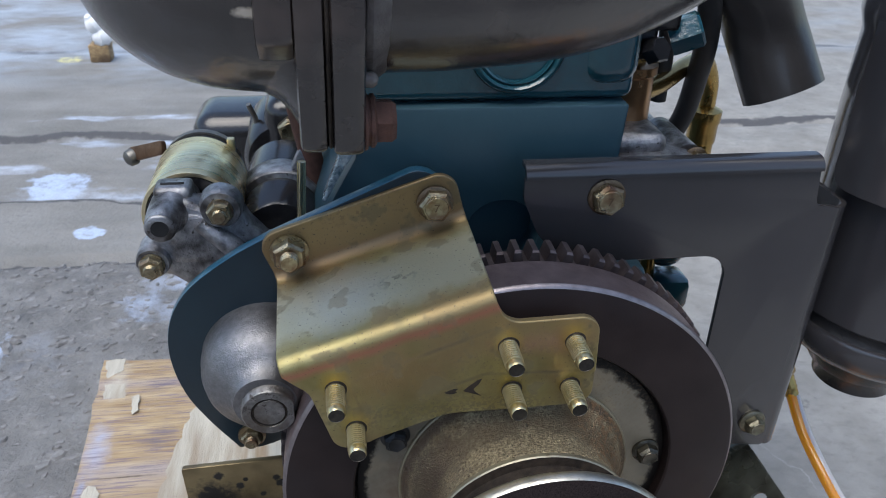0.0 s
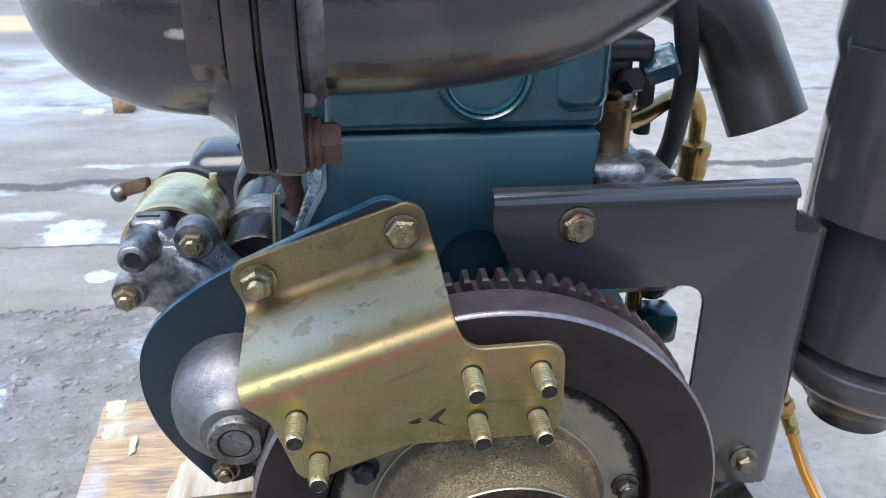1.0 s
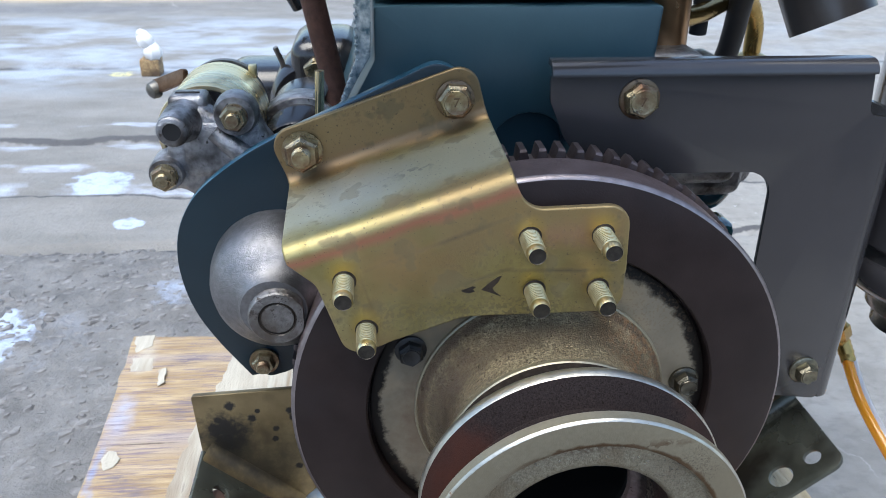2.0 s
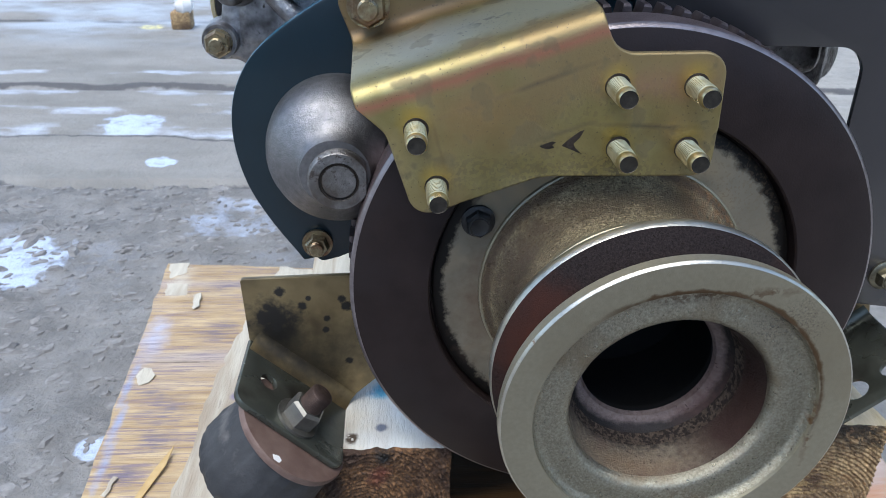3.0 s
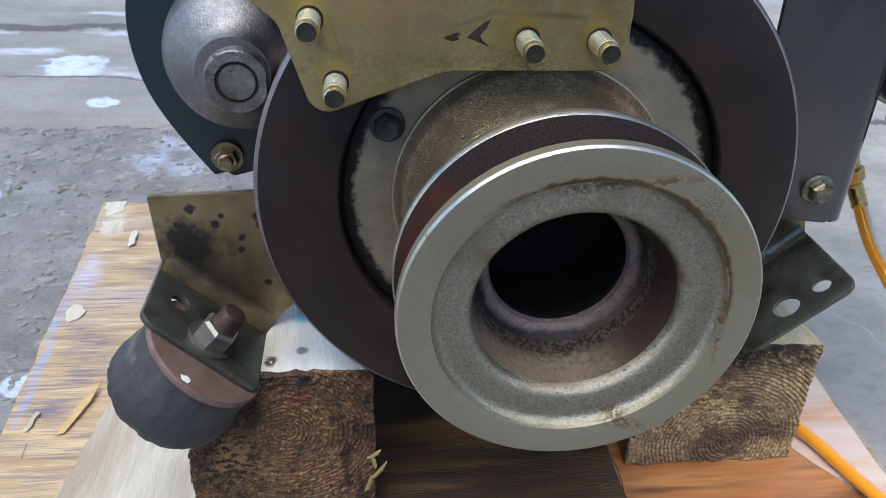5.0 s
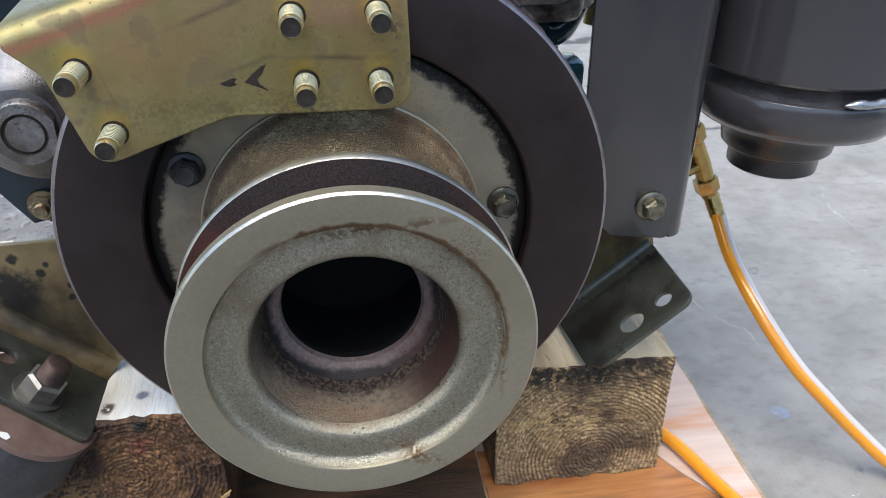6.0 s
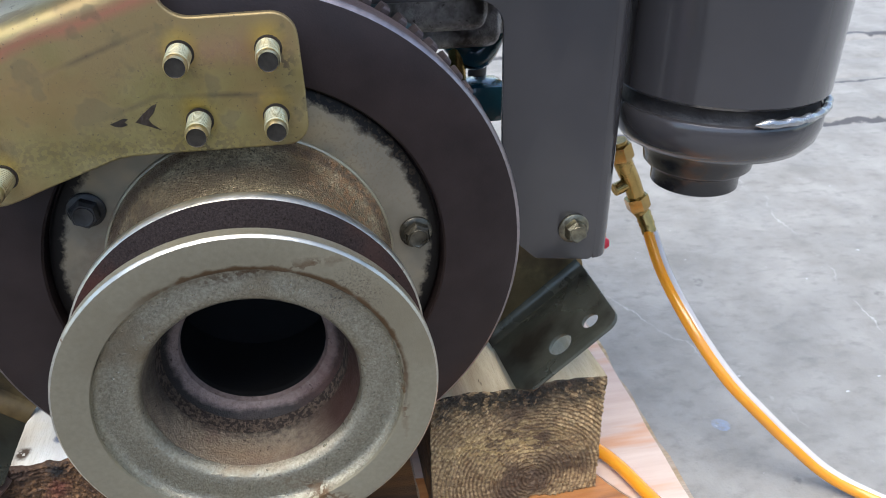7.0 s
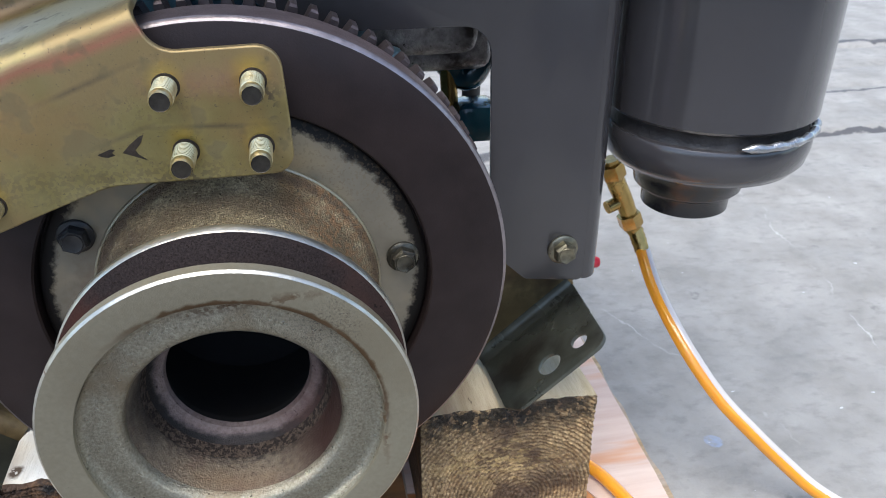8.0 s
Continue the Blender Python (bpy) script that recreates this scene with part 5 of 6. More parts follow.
def ring_gear():
    count, r0, r1, y0, y1 = 86, 0.1345, 0.1432, 0.0340, 0.0480
    bm = lathe([(r0, y1), (r0 + 0.0012, y1), (r0 + 0.0012, y0), (r0 - 0.003, y0)], seg=172)
    for i in range(count):
        w = radians(90.75) + 2 * math.pi * i / count
        rad, tan = v3(math.cos(w), 0, math.sin(w)), v3(-math.sin(w), 0, math.cos(w))
        rows = []
        for r, half, dy in ((r0, 0.0036, 0.0), (r1 - 0.0012, 0.0021, 0.0), (r1, 0.0016, 0.0014)):
            rows.append([bm.verts.new(rad * r + tan * sx * half + v3(0, y, 0)) for sx, y in ((-1, y0 + dy), (1, y0 + dy), (1, y1), (-1, y1))])
        for a, b in zip(rows, rows[1:]):
            for k in range(4):
                bm.faces.new((a[k], a[(k + 1) % 4], b[(k + 1) % 4], b[k]))
        bm.faces.new(rows[-1])
    return bm


part("ring_gear", ring_gear(), TEETH, flywheel, "steel ring gear with worn teeth")

# ---- pulley ----
pulley = thing("crankshaft_pulley", "bare cast iron single-groove belt pulley with light rust", "pulley", (0, -0.05, 0))
part("flange", lathe([(0.0975, 0.0105), (0.0975, 0.0062), (0.0965, 0.0055), (0.0712, 0.0052), (0.0712, 0.0105)], seg=96), FACE, pulley, "pale machined mounting flange")
part("hub", lathe([(0.0712, 0.010), (0.0712, 0.0034), (0.0706, 0.0022), (0.0690, 0.0012), (0.0668, -0.0010), (0.0645, -0.0050), (0.0618, -0.0085), (0.0592, -0.0135), (0.0574, -0.0200), (0.0568, -0.0270), (0.0570, -0.0320), (0.0575, -0.0360), (0.0573, -0.0372), (0.0566, -0.0380), (0.0566, -0.0388)], seg=128, wobble=0.0005, lumps=5), HUB, pulley, "rough-cast hub with specks of rust")
part("collar", lathe([(0.0566, -0.0388), (0.0594, -0.0390), (0.0602, -0.0397), (0.0603, -0.0420), (0.0597, -0.0428)], seg=128), MACHINED, pulley, "thin turned collar behind the rim")
# the gap behind the collar, blackened to paint its shade
part("relief", lathe([(0.0597, -0.0428), (0.0550, -0.0440), (0.0546, -0.0580)], seg=96), MATT_BLACK, pulley, "relief turned behind the rim, its shade painted black")
part("step_ring", lathe([(0.0726, 0.0053), (0.0723, 0.0036), (0.0714, 0.0031), (0.0706, 0.0036)], seg=96), MACHINED, pulley, "thin turned step round the hub")
part("rear_rim", lathe([(0.0590, -0.0575), (0.0632, -0.0578), (0.0642, -0.0588), (0.0645, -0.0606), (0.0655, -0.0612), (0.0720, -0.0660), (0.0743, -0.0672), (0.0750, -0.0685), (0.0750, -0.0722), (0.0742, -0.0735)], seg=128), BRIGHT, pulley, "bright machined rim")
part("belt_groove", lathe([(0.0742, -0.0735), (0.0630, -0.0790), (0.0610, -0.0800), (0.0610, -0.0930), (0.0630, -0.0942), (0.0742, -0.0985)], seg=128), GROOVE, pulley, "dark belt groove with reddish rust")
part("front_rim", lathe([(0.0742, -0.0985), (0.0750, -0.0995), (0.0750, -0.1042)], seg=128), MACHINED, pulley, "machined front rim")
part("worn_edge", lathe([(0.0750, -0.1042), (0.0748, -0.1049), (0.0740, -0.1055)], seg=128), BRIGHT, pulley, "bright worn edge")
part("front_face", lathe([(0.0740, -0.1055), (0.0612, -0.1055), (0.0607, -0.1052), (0.0603, -0.1040)], seg=128), MACHINED, pulley, "machined front face")
part("dish", lathe([(0.0603, -0.1040), (0.0600, -0.1029), (0.0594, -0.1017), (0.0584, -0.1008), (0.0571, -0.1004), (0.0548, -0.1002), (0.0500, -0.1004), (0.0474, -0.1003), (0.0456, -0.0998), (0.0444, -0.0988), (0.0436, -0.0972), (0.0432, -0.0950)], seg=128, wobble=0.00025, lumps=6), CASTING, pulley, "rough cast inner dish")
part("bore", lathe([(0.0432, -0.0950), (0.0422, -0.088), (0.0402, -0.0775)], seg=96), CAVITY, pulley, "stained bore, its right wall's shade painted in")
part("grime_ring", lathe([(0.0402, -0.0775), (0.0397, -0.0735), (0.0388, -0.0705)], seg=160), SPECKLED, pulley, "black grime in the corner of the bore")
part("bore_lip", lathe([(0.0388, -0.0705), (0.0374, -0.0685), (0.0345, -0.0668), (0.0322, -0.0655), (0.0313, -0.0630)], seg=96), LIP, pulley, "pinkish primed lip of the bore")
# inner walls painted black for the shade deep in the bore
part("shaft_end", lathe([(0.0313, -0.0630), (0.0330, -0.057), (0.040, -0.050), (0.046, -0.02), (0.046, 0.0), (0, 0.0)], seg=64), BLACK, pulley, "depth of the bore, its shade painted black")
for x, z in ((0.0846, 0.0105), (-0.0743, 0.0392), (0.0105, -0.0846), (-0.0392, -0.0743)):
    bolt(pulley, (x, 0.0052, z), (0, -1, 0), 0.0125, 0.0062, 0.0088, 0.4, BOLT_DIM if x > 0.08 else BOLT_DARK)

# ---- gold bracket: a flange, a shelf and a lower plate, bent from one sheet ----
BA = radians(18.6)
BU, BW = v3(math.cos(BA), 0, math.sin(BA)), v3(-math.sin(BA), 0, math.cos(BA))
bracket = thing("gold_bracket", "yellow zinc-plated bent sheet steel bracket with six studs", "bracket", (-0.06, 0.02, 0.12))


def bent_bracket():
    bm = bmesh.new()
    r, rl = 0.0065, 0.0085
    def at(u, y, w):
        return bm.verts.new(BU * u + BW * w + v3(0, y, 0))
    w1, w2, y1, y2, ul, ur = 0.1555, 0.1515, 0.058, -0.0185, -0.0938, 0.0225
    n = 8
    rows = []
    for k in range(n + 1):                                   # upper bend
        a = math.pi / 2 * k / n
        rows.append((y1 - r + r * math.cos(a), w1 + r - r * math.sin(a)))
    for k in range(1, 6):
        t = k / 6
        rows.append((y1 - r + (y2 + rl - (y1 - r)) * t, w1 + (w2 - w1) * t))
    for k in range(n + 1):                                   # lower bend
        a = math.pi / 2 * k / n
        rows.append((y2 + rl - rl * math.sin(a), w2 - rl + rl * math.cos(a)))
    m = 16
    grid = [[at(ul + (ur - ul) * i / m, y, w) for i in range(m + 1)] for y, w in rows]
    for a, b in zip(grid, grid[1:]):
        for i in range(m):
            bm.faces.new((a[i], a[i + 1], b[i + 1], b[i]))
    # flange above the upper bend
    top = rounded([(ul, 0.161, 0), (ur, 0.161, 0), (0.0240, 0.1865, 0.0150), (-0.0950, 0.1850, 0.0135)], 8)
    top = [p for p in top[2:]]
    bm.faces.new(list(reversed(grid[0])) and [*grid[0], *[at(p.x, y1, p.y) for p in top]])
    # lower plate, in x and z
    low = rounded([(-0.1375, 0.107, 0), (-0.1215, 0.0945, 0.012), (-0.1075, 0.0515, 0.010), (-0.048, 0.0730, 0.03), (0.0335, 0.0732, 0.010), (0.0315, 0.1328, 0.011), (-0.0185, 0.1316, 0.014), (-0.0262, 0.146, 0)], 8)
    last = grid[-1]
    # the lower part lies a little deeper, behind a crease
    vs = [bm.verts.new((p.x, y2, p.y)) for p in low[1:-1]]
    crease = [(-0.0905, 0.0575), (-0.0640, 0.0860), (-0.0273, 0.0997), (0.0, 0.0990), (0.0330, 0.0975)]
    outer = [bm.verts.new((x, y2, z)) for x, z in crease]
    inner = [bm.verts.new((x + dx, y2 + 0.0007, z - 0.0030)) for (x, z), dx in zip(crease, (0.003, 0.003, 0.001, 0.002, 0.0))]
    inner[0].co.x, inner[0].co.z = outer[0].co.x + 0.004, outer[0].co.z + 0.0015
    i0 = min(range(len(vs)), key=lambda i: (vs[i].co - outer[0].co).length)
    i1 = min(range(len(vs)), key=lambda i: (vs[i].co - outer[-1].co).length if vs[i].co.x > 0.03 else 9)
    bm.faces.new([*reversed(last), *vs[:i0 + 1], *outer, *vs[i1 + 1:]])
    low_edge = vs[i0 + 1:i1 + 1]
    for p in low_edge:
        p.co.y += 0.0007
    bm.faces.new([*inner, *reversed(low_edge)])
    for a, b, c, d in zip(outer, outer[1:], inner[1:], inner):
        bm.faces.new((a, b, c, d))
    bmesh.ops.recalc_face_normals(bm, faces=bm.faces)
    bmesh.ops.solidify(bm, geom=list(bm.faces), thickness=-0.0042)
    return bm


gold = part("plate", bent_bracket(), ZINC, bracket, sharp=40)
bev = gold.modifiers.new("bevel", "BEVEL")
bev.width, bev.segments, bev.limit_method, bev.angle_limit = 0.0009, 3, "ANGLE", radians(55)
bolt(bracket, (-0.0468, 0.0575, 0.1643), across=0.0172, height=0.0060, washer=0.0106, turn=0.1, mark=True)
nut(bracket, (-0.1300, 0.0575, 0.1365), across=0.0175, height=0.0085, stud=0.0054, out=0.0065, washer=0.0112, turn=0.5)


def threaded(parent, x, z, y0=-0.0180, y1=-0.0385, r=0.0051):
    pr, y = [(r, 0.0)], -0.0012
    while y > (y1 - y0) + 0.0045:
        pr += [(r, y), (r, y - 0.0005), (r * 0.80, y - 0.0010)]
        y -= 0.0015
    end = y1 - y0
    pr += [(r * 0.94, y), (r * 0.94, end + 0.0016), (r * 0.90, end + 0.0010), (r * 0.80, end)]
    # a flat black ring stands for the shaded gap between stud and hole
    part("hole_rim", lathe([(r * 1.15, -0.0001), (r * 1.12, -0.0004), (r * 0.9, -0.0004)], (x + 0.0003, y0 - 0.0004, z + 0.0003), (0, 1, 0), 22), MATT_BLACK, parent, "black ring painted for the shaded gap round the stud")
    st = part("stud", lathe(pr, (x, y0, z), (0, 1, 0), 26), STUD, parent, "zinc-plated threaded stud")
    part("tip", lathe([(r * 0.80, end), (r * 0.76, end + 0.0003), (r * 0.4, end + 0.0004), (0, end + 0.0004)], (x, y0, z), (0, 1, 0), 22), STUD_END, st, "dark sawn end")


for x, z in ((-0.0175, 0.1167), (0.0187, 0.1171), (-0.1078, 0.0957), (-0.0978, 0.0678), (-0.0136, 0.0872), (0.0190, 0.0871)):
    threaded(bracket, x, z)
arrow = [((0.0, 0.0), (0.0035, 0.0030), (0.0085, 0.0066), (0.0108, 0.0080), (0.0082, 0.0030), (0.0056, 0.0004)), ((0.0, 0.0), (0.0056, 0.0004), (0.0066, -0.0018), (0.0102, -0.0052), (0.0052, -0.0026))]
for tri_ in arrow:
    part("scribed_mark", plate([Vector(p) for p in tri_], (-0.040, -0.0178, 0.0885), (1, 0, 0.1), (0, 0, 1), 0.0002, 0), MATT_BLACK, bracket, "black arrow-shaped mark")
part("scribed_mark", plate([Vector(p) for p in ((0, 0.0020), (0.0020, 0.0006), (0.0050, 0.0), (0.0078, 0.0008), (0.0066, 0.0020), (0.0082, 0.0034), (0.0050, 0.0042), (0.0018, 0.0036))], (-0.0510, -0.0178, 0.0868), (1, 0, 0), (0, 0, 1), 0.0002, 0), MATT_BLACK, bracket, "black mark")

# ---- starter motor and its adapter plate ----
starter = thing("starter_motor", "starter motor with cast aluminium nose and brass-coloured solenoid", "starter motor", (-0.15, 0.1, 0.06))
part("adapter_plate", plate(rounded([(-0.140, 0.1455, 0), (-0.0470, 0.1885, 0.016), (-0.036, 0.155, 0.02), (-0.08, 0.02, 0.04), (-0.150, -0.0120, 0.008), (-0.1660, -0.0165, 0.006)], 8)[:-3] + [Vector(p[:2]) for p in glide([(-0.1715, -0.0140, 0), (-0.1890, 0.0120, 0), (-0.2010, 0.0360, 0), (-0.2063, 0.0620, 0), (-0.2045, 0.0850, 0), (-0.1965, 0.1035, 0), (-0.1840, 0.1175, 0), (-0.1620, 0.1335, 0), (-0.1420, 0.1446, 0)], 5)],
                            (0, 0.0695, 0), (1, 0, 0), (0, 0, 1), 0.0085, 0.0012), BLUE_DARK, starter, "dark teal painted adapter plate").data.materials.append(BLUE_LIT_EDGE)
part("nose", lathe([(0.0400, 0.062), (0.0398, 0.052), (0.0385, 0.043), (0.0358, 0.0355), (0.0315, 0.0300), (0.0265, 0.0265), (0.0225, 0.0235), (0.0195, 0.0200), (0.0180, 0.0160), (0, 0.0155)], (-0.1475, 0, 0.0605), (0, 1, 0), 72), NOSE, starter, "rounded cast aluminium nose")
boss = lathe([(0.0170, 0.026), (0.0162, 0.0122), (0.0150, 0.0108), (0.0104, 0.0106), (0.0100, 0.0120), (0.0090, 0.0120), (0.0086, 0.0110), (0, 0.0110)], (-0.1453, 0, 0.0581), (0, 1, 0), 64)
for v in boss.verts:                                          # a flat filed on the side towards the flywheel
    v.co.x = min(v.co.x, -0.1315)
    v.co.z = max(v.co.z, 0.0581 - 0.0155)
part("boss", boss, WORN_ALUM, starter, "turned boss with a centre plug and a filed flat")
# black laid in the groove to paint the recess's shade
part("recess_ring", lathe([(0.0102, 0.0116), (0.0098, 0.0118), (0.0093, 0.0118), (0.0089, 0.0114)], (-0.1453, 0, 0.0581), (0, 1, 0), 40), MATT_BLACK, starter, "groove round the plug, its shade painted black")
nut(starter, (-0.1629, 0.0605, -0.0018), across=0.0125, height=0.006, stud=0.0042, out=0.004, washer=0.009, turn=0.2, material=BOLT)
# all faces but the front take the paler blue painted for sky light
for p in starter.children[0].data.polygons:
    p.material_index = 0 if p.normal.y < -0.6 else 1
# drive housing behind the plate: a face with two ears, and the round barrel that ends in the open port
part("drive_housing", join(
    tube([(-0.150, 0.070, 0.064), (-0.150, 0.14, 0.064)], 0.044, 36),
    tube([(-0.2057, 0.0880, 0.1385), (-0.2052, 0.0980, 0.1388), (-0.2035, 0.1120, 0.1375), (-0.2020, 0.1260, 0.1365), (-0.2015, 0.1360, 0.1350)], [0.0092, 0.0106, 0.0130, 0.0142, 0.0142], 32),
    block((-0.2130, 0.1130, 0.1340), (-0.1900, 0.1330, 0.1520), 0.004, 3),
    block((-0.2090, 0.1045, 0.1000), (-0.1660, 0.1350, 0.1420), 0.009, 5),
    plate(rounded([(-0.2120, 0.1400, 0.010), (-0.1950, 0.1480, 0.012), (-0.1840, 0.1420, 0.006), (-0.1640, 0.1480, 0.012), (-0.1560, 0.1300, 0.010), (-0.1380, 0.1080, 0.010), (-0.150, 0.070, 0.01), (-0.1960, 0.0850, 0.010),
                   (-0.2080, 0.0950, 0.010), (-0.2240, 0.0940, 0.008), (-0.2255, 0.1110, 0.009), (-0.2160, 0.1180, 0.006)], 6), (0, 0.126, 0), (1, 0, 0), (0, 0, 1), 0.020, 0.0045),
    lathe([(0.0132, 0.012), (0.0130, 0.006), (0.0124, 0.002), (0.0115, 0), (0, 0)], (-0.1715, 0.0985, 0.1438), (0, 1, 0), 32),
    lathe([(0.0110, 0.02), (0.0105, 0.002), (0.0098, 0), (0, 0)], (-0.2165, 0.1010, 0.1069), (0, 1, 0), 28),
    tube([(-0.1860, 0.104, 0.1330), (-0.1640, 0.103, 0.1130), (-0.1480, 0.104, 0.0960)], [0.005, 0.007, 0.006], 16),
    lathe([(0.0092, 0.0030), (0.0089, 0.0004), (0.0082, -0.0004), (0.0053, -0.0004), (0.0050, 0.0012)], (-0.2057, 0.0872, 0.1385), (0, 1, 0), 32)), ALUM, starter, "cast aluminium drive housing", sharp=50)
# a flat black disc stands for the port's shaded depth
part("port", lathe([(0.0052, 0.0), (0.0045, 0.0001), (0, 0.0001)], (-0.2057, 0.0870, 0.1385), (0, 1, 0), 28), BLACK, starter, "black disc painted for the port's shaded depth")
# likewise a thin black bar for the shade in the slot
part("slot", block((-0.2090, 0.1200, 0.1505), (-0.1945, 0.1228, 0.1526), 0.0005), BLACK, starter, "black bar standing in for a shaded slot")
nut(starter, (-0.1715, 0.0985, 0.1438), across=0.0140, height=0.0065, stud=0.0042, out=0.004, turn=0.2, washer=0.0078)
nut(starter, (-0.2165, 0.1005, 0.1069), across=0.0140, height=0.0065, stud=0.0042, out=0.004, turn=0.5, washer=0.0078)
can = part("solenoid", lathe([(0.0, 0.001), (0.0285, 0.001), (0.0292, 0.0), (0.0315, 0.0), (0.0318, 0.0006), (0.0318, 0.0620), (0.0314, 0.0628), (0.0290, 0.0628), (0.0288, 0.058), (0, 0.058)], (-0.1955, 0.137, 0.1205), (0, 1, 0), 64), CAN, starter, "pale brass-coloured solenoid can", sharp=30)
part("front_cover", lathe([(0, 0), (0.0286, 0), (0.0286, 0.003), (0, 0.003)], (-0.1955, 0.1365, 0.1205), (0, 1, 0), 40), BLACK_GLOSS, can, "dark front cover")
part("terminal_cap", lathe([(0.0286, 0.0), (0.0286, 0.020), (0.0270, 0.024), (0.018, 0.026), (0, 0.026)], (-0.1955, 0.197, 0.1205), (0, 1, 0), 40), BLACK_GLOSS, starter, "black terminal cap")
part("strap", fold([(-0.1955 + 0.0296 * math.sin(radians(a)), 0.212, 0.1205 + 0.0300 * math.cos(radians(a))) for a in range(-62, 53, 6)], (0, 0.006, 0), 0.0016), STEEL, starter, "bare metal strap over the cap")
part("tab", block((-0.1760, 0.199, 0.1400), (-0.1705, 0.203, 0.1500), 0.0008), CAN, starter, "brass-coloured tab")
lug = part("cable_lug", plate(rounded([(0, -0.0055, 0.003), (0.042, -0.0050, 0.002), (0.042, 0.0050, 0.003), (0.0, 0.0055, 0.003)], 3), (-0.2500, 0.236, 0.1245), (0.0300, -0.0245, 0.0155), (0, 0.35, 1), 0.0045, 0.0008), COPPER_DARK, starter, "brown cable lug")
part("terminal_bolt", lathe([(0, 0), (0.0062, 0), (0.0066, 0.002), (0.0060, 0.006), (0.0035, 0.008), (0, 0.0085)], (-0.2475, 0.232, 0.1255), (-0.75, -0.55, -0.2), 20), STEEL, lug, "grey terminal bolt")
part("motor_body", join(lathe([(0, 0), (0.0260, 0), (0.0280, 0.003), (0.0280, 0.110), (0, 0.112)], (-0.1400, 0.14, 0.1000), (0, 1, 0), 48)), BLACK_GLOSS, starter, "black painted motor body")
part("clamp_band", lathe([(0.0280, 0), (0.0318, 0.0008), (0.0325, 0.002), (0.0325, 0.024), (0.0318, 0.0252), (0.0280, 0.026)], (-0.1400, 0.178, 0.1000), (0, 1, 0), 56), ALUM, starter, "bright clamp band")
part("clamp_ear", join(plate(rounded([(0, 0, 0.002), (0.010, 0.001, 0.002), (0.0165, 0.0150, 0.002), (0.0085, 0.0170, 0.002)], 3), (-0.1330, 0.196, 0.1290), (1, 0, 0), (0, 0.1, 1), 0.014, 0.001)), ALUM, starter, "cast ear of the clamp")
# ---- grey support bracket ----
support = thing("support_bracket", "grey painted folded steel support bracket bolted to the engine", "bracket", (0.12, 0.08, 0.06))
SX, SY = 0.2115, 0.0620
part("plate", plate(rounded([(0.0065, 0.1747, 0.001), (0.0068, 0.1610, 0.012), (0.0180, 0.1360, 0.02), (0.0420, 0.1170, 0.02), (0.1450, 0.1165, 0.0165), (0.1480, -0.0250, 0.006), (0.1720, -0.0480, 0.006),
                             (SX, -0.0535, 0.004), (SX, 0.1480, 0.002), (0.1960, 0.1500, 0.006), (0.1930, 0.1747, 0.001)], 7), (0, SY + 0.0035, 0), (1, 0, 0), (0, 0, 1), 0.0035, 0.00012), GRAY, support)


top_section = [(0.0065, y, z) for y, z in [(SY, 0.1745)] + arc((SY + 0.0050, 0.1745), 0.0050, 180, 90) + [(SY + 0.010, 0.1795)]]
part("top_flange", fold(top_section, (0.1865, 0, 0), -0.0033), GRAY, support, "rounded top flange")
side_section = [(x, y, -0.0525) for y, x in [(SY, SX)] + arc((SY + 0.012, SX), 0.012, 180, 90) + [(SY + 0.040, SX + 0.012)]]
part("side_flange", fold(side_section, (0, 0, 0.200), 0.0033), GRAY, support, "folded side flange")
saddle = [(0.2985 - 0.0785 * math.cos(radians(a)), 0.092 - 0.0785 * math.sin(radians(a)), up) for a, up in [(4, 0.012), (5, 0.006), (7, 0.0025), (10, 0.0006)] + [(a, 0.0) for a in range(14, 190, 7)]]


def saddle_sheet():
    """A sheet that runs off the plate and round the canister, its lower corner rounded."""
    bm = bmesh.new()
    low = [bm.verts.new((x, y, 0.1535 + up)) for x, y, up in saddle]
    high = [bm.verts.new((x, y, 0.2592)) for x, y, _ in saddle]
    for i in range(len(saddle) - 1):
        bm.faces.new((low[i], low[i + 1], high[i + 1], high[i]))
    bmesh.ops.recalc_face_normals(bm, faces=bm.faces)
    bmesh.ops.solidify(bm, geom=list(bm.faces), thickness=0.003)
    return bm


part("saddle", saddle_sheet(), GRAY_CAN, support, "curved saddle round the canister")
bolt(support, (0.0569, 0.0618, 0.1619), across=0.0180, height=0.0062, washer=0.0116, turn=0.35, mark=True)
bolt(support, (0.1960, 0.0618, -0.0282), across=0.0130, height=0.0070, washer=0.0100, turn=0.45, material=BOLT_PALE)

# ---- grey canister ----
canister = thing("air_canister", "grey painted steel canister with welded bottom cup and short outlet", "canister", (0.302, 0.092, 0.03))
CX, CY = 0.2985, 0.092
part("shell", lathe([(0.0655, 0.0545), (0.0672, 0.0565), (0.0680, 0.246), (0.0716, 0.2565), (0.0720, 0.262), (0.0720, 0.42), (0, 0.42)], (CX, CY, 0), (0, 0, 1), 72), GRAY_CAN, canister)
part("bottom_cup", lathe([(0.0636, 0.0446), (0.0655, 0.0440), (0.0667, 0.0422), (0.0668, 0.034), (0.0648, 0.0255), (0.0600, 0.0195), (0.052, 0.0168), (0.030, 0.016), (0, 0.016)], (CX, CY, 0), (0, 0, 1), 72), GRAY_CAN, canister)
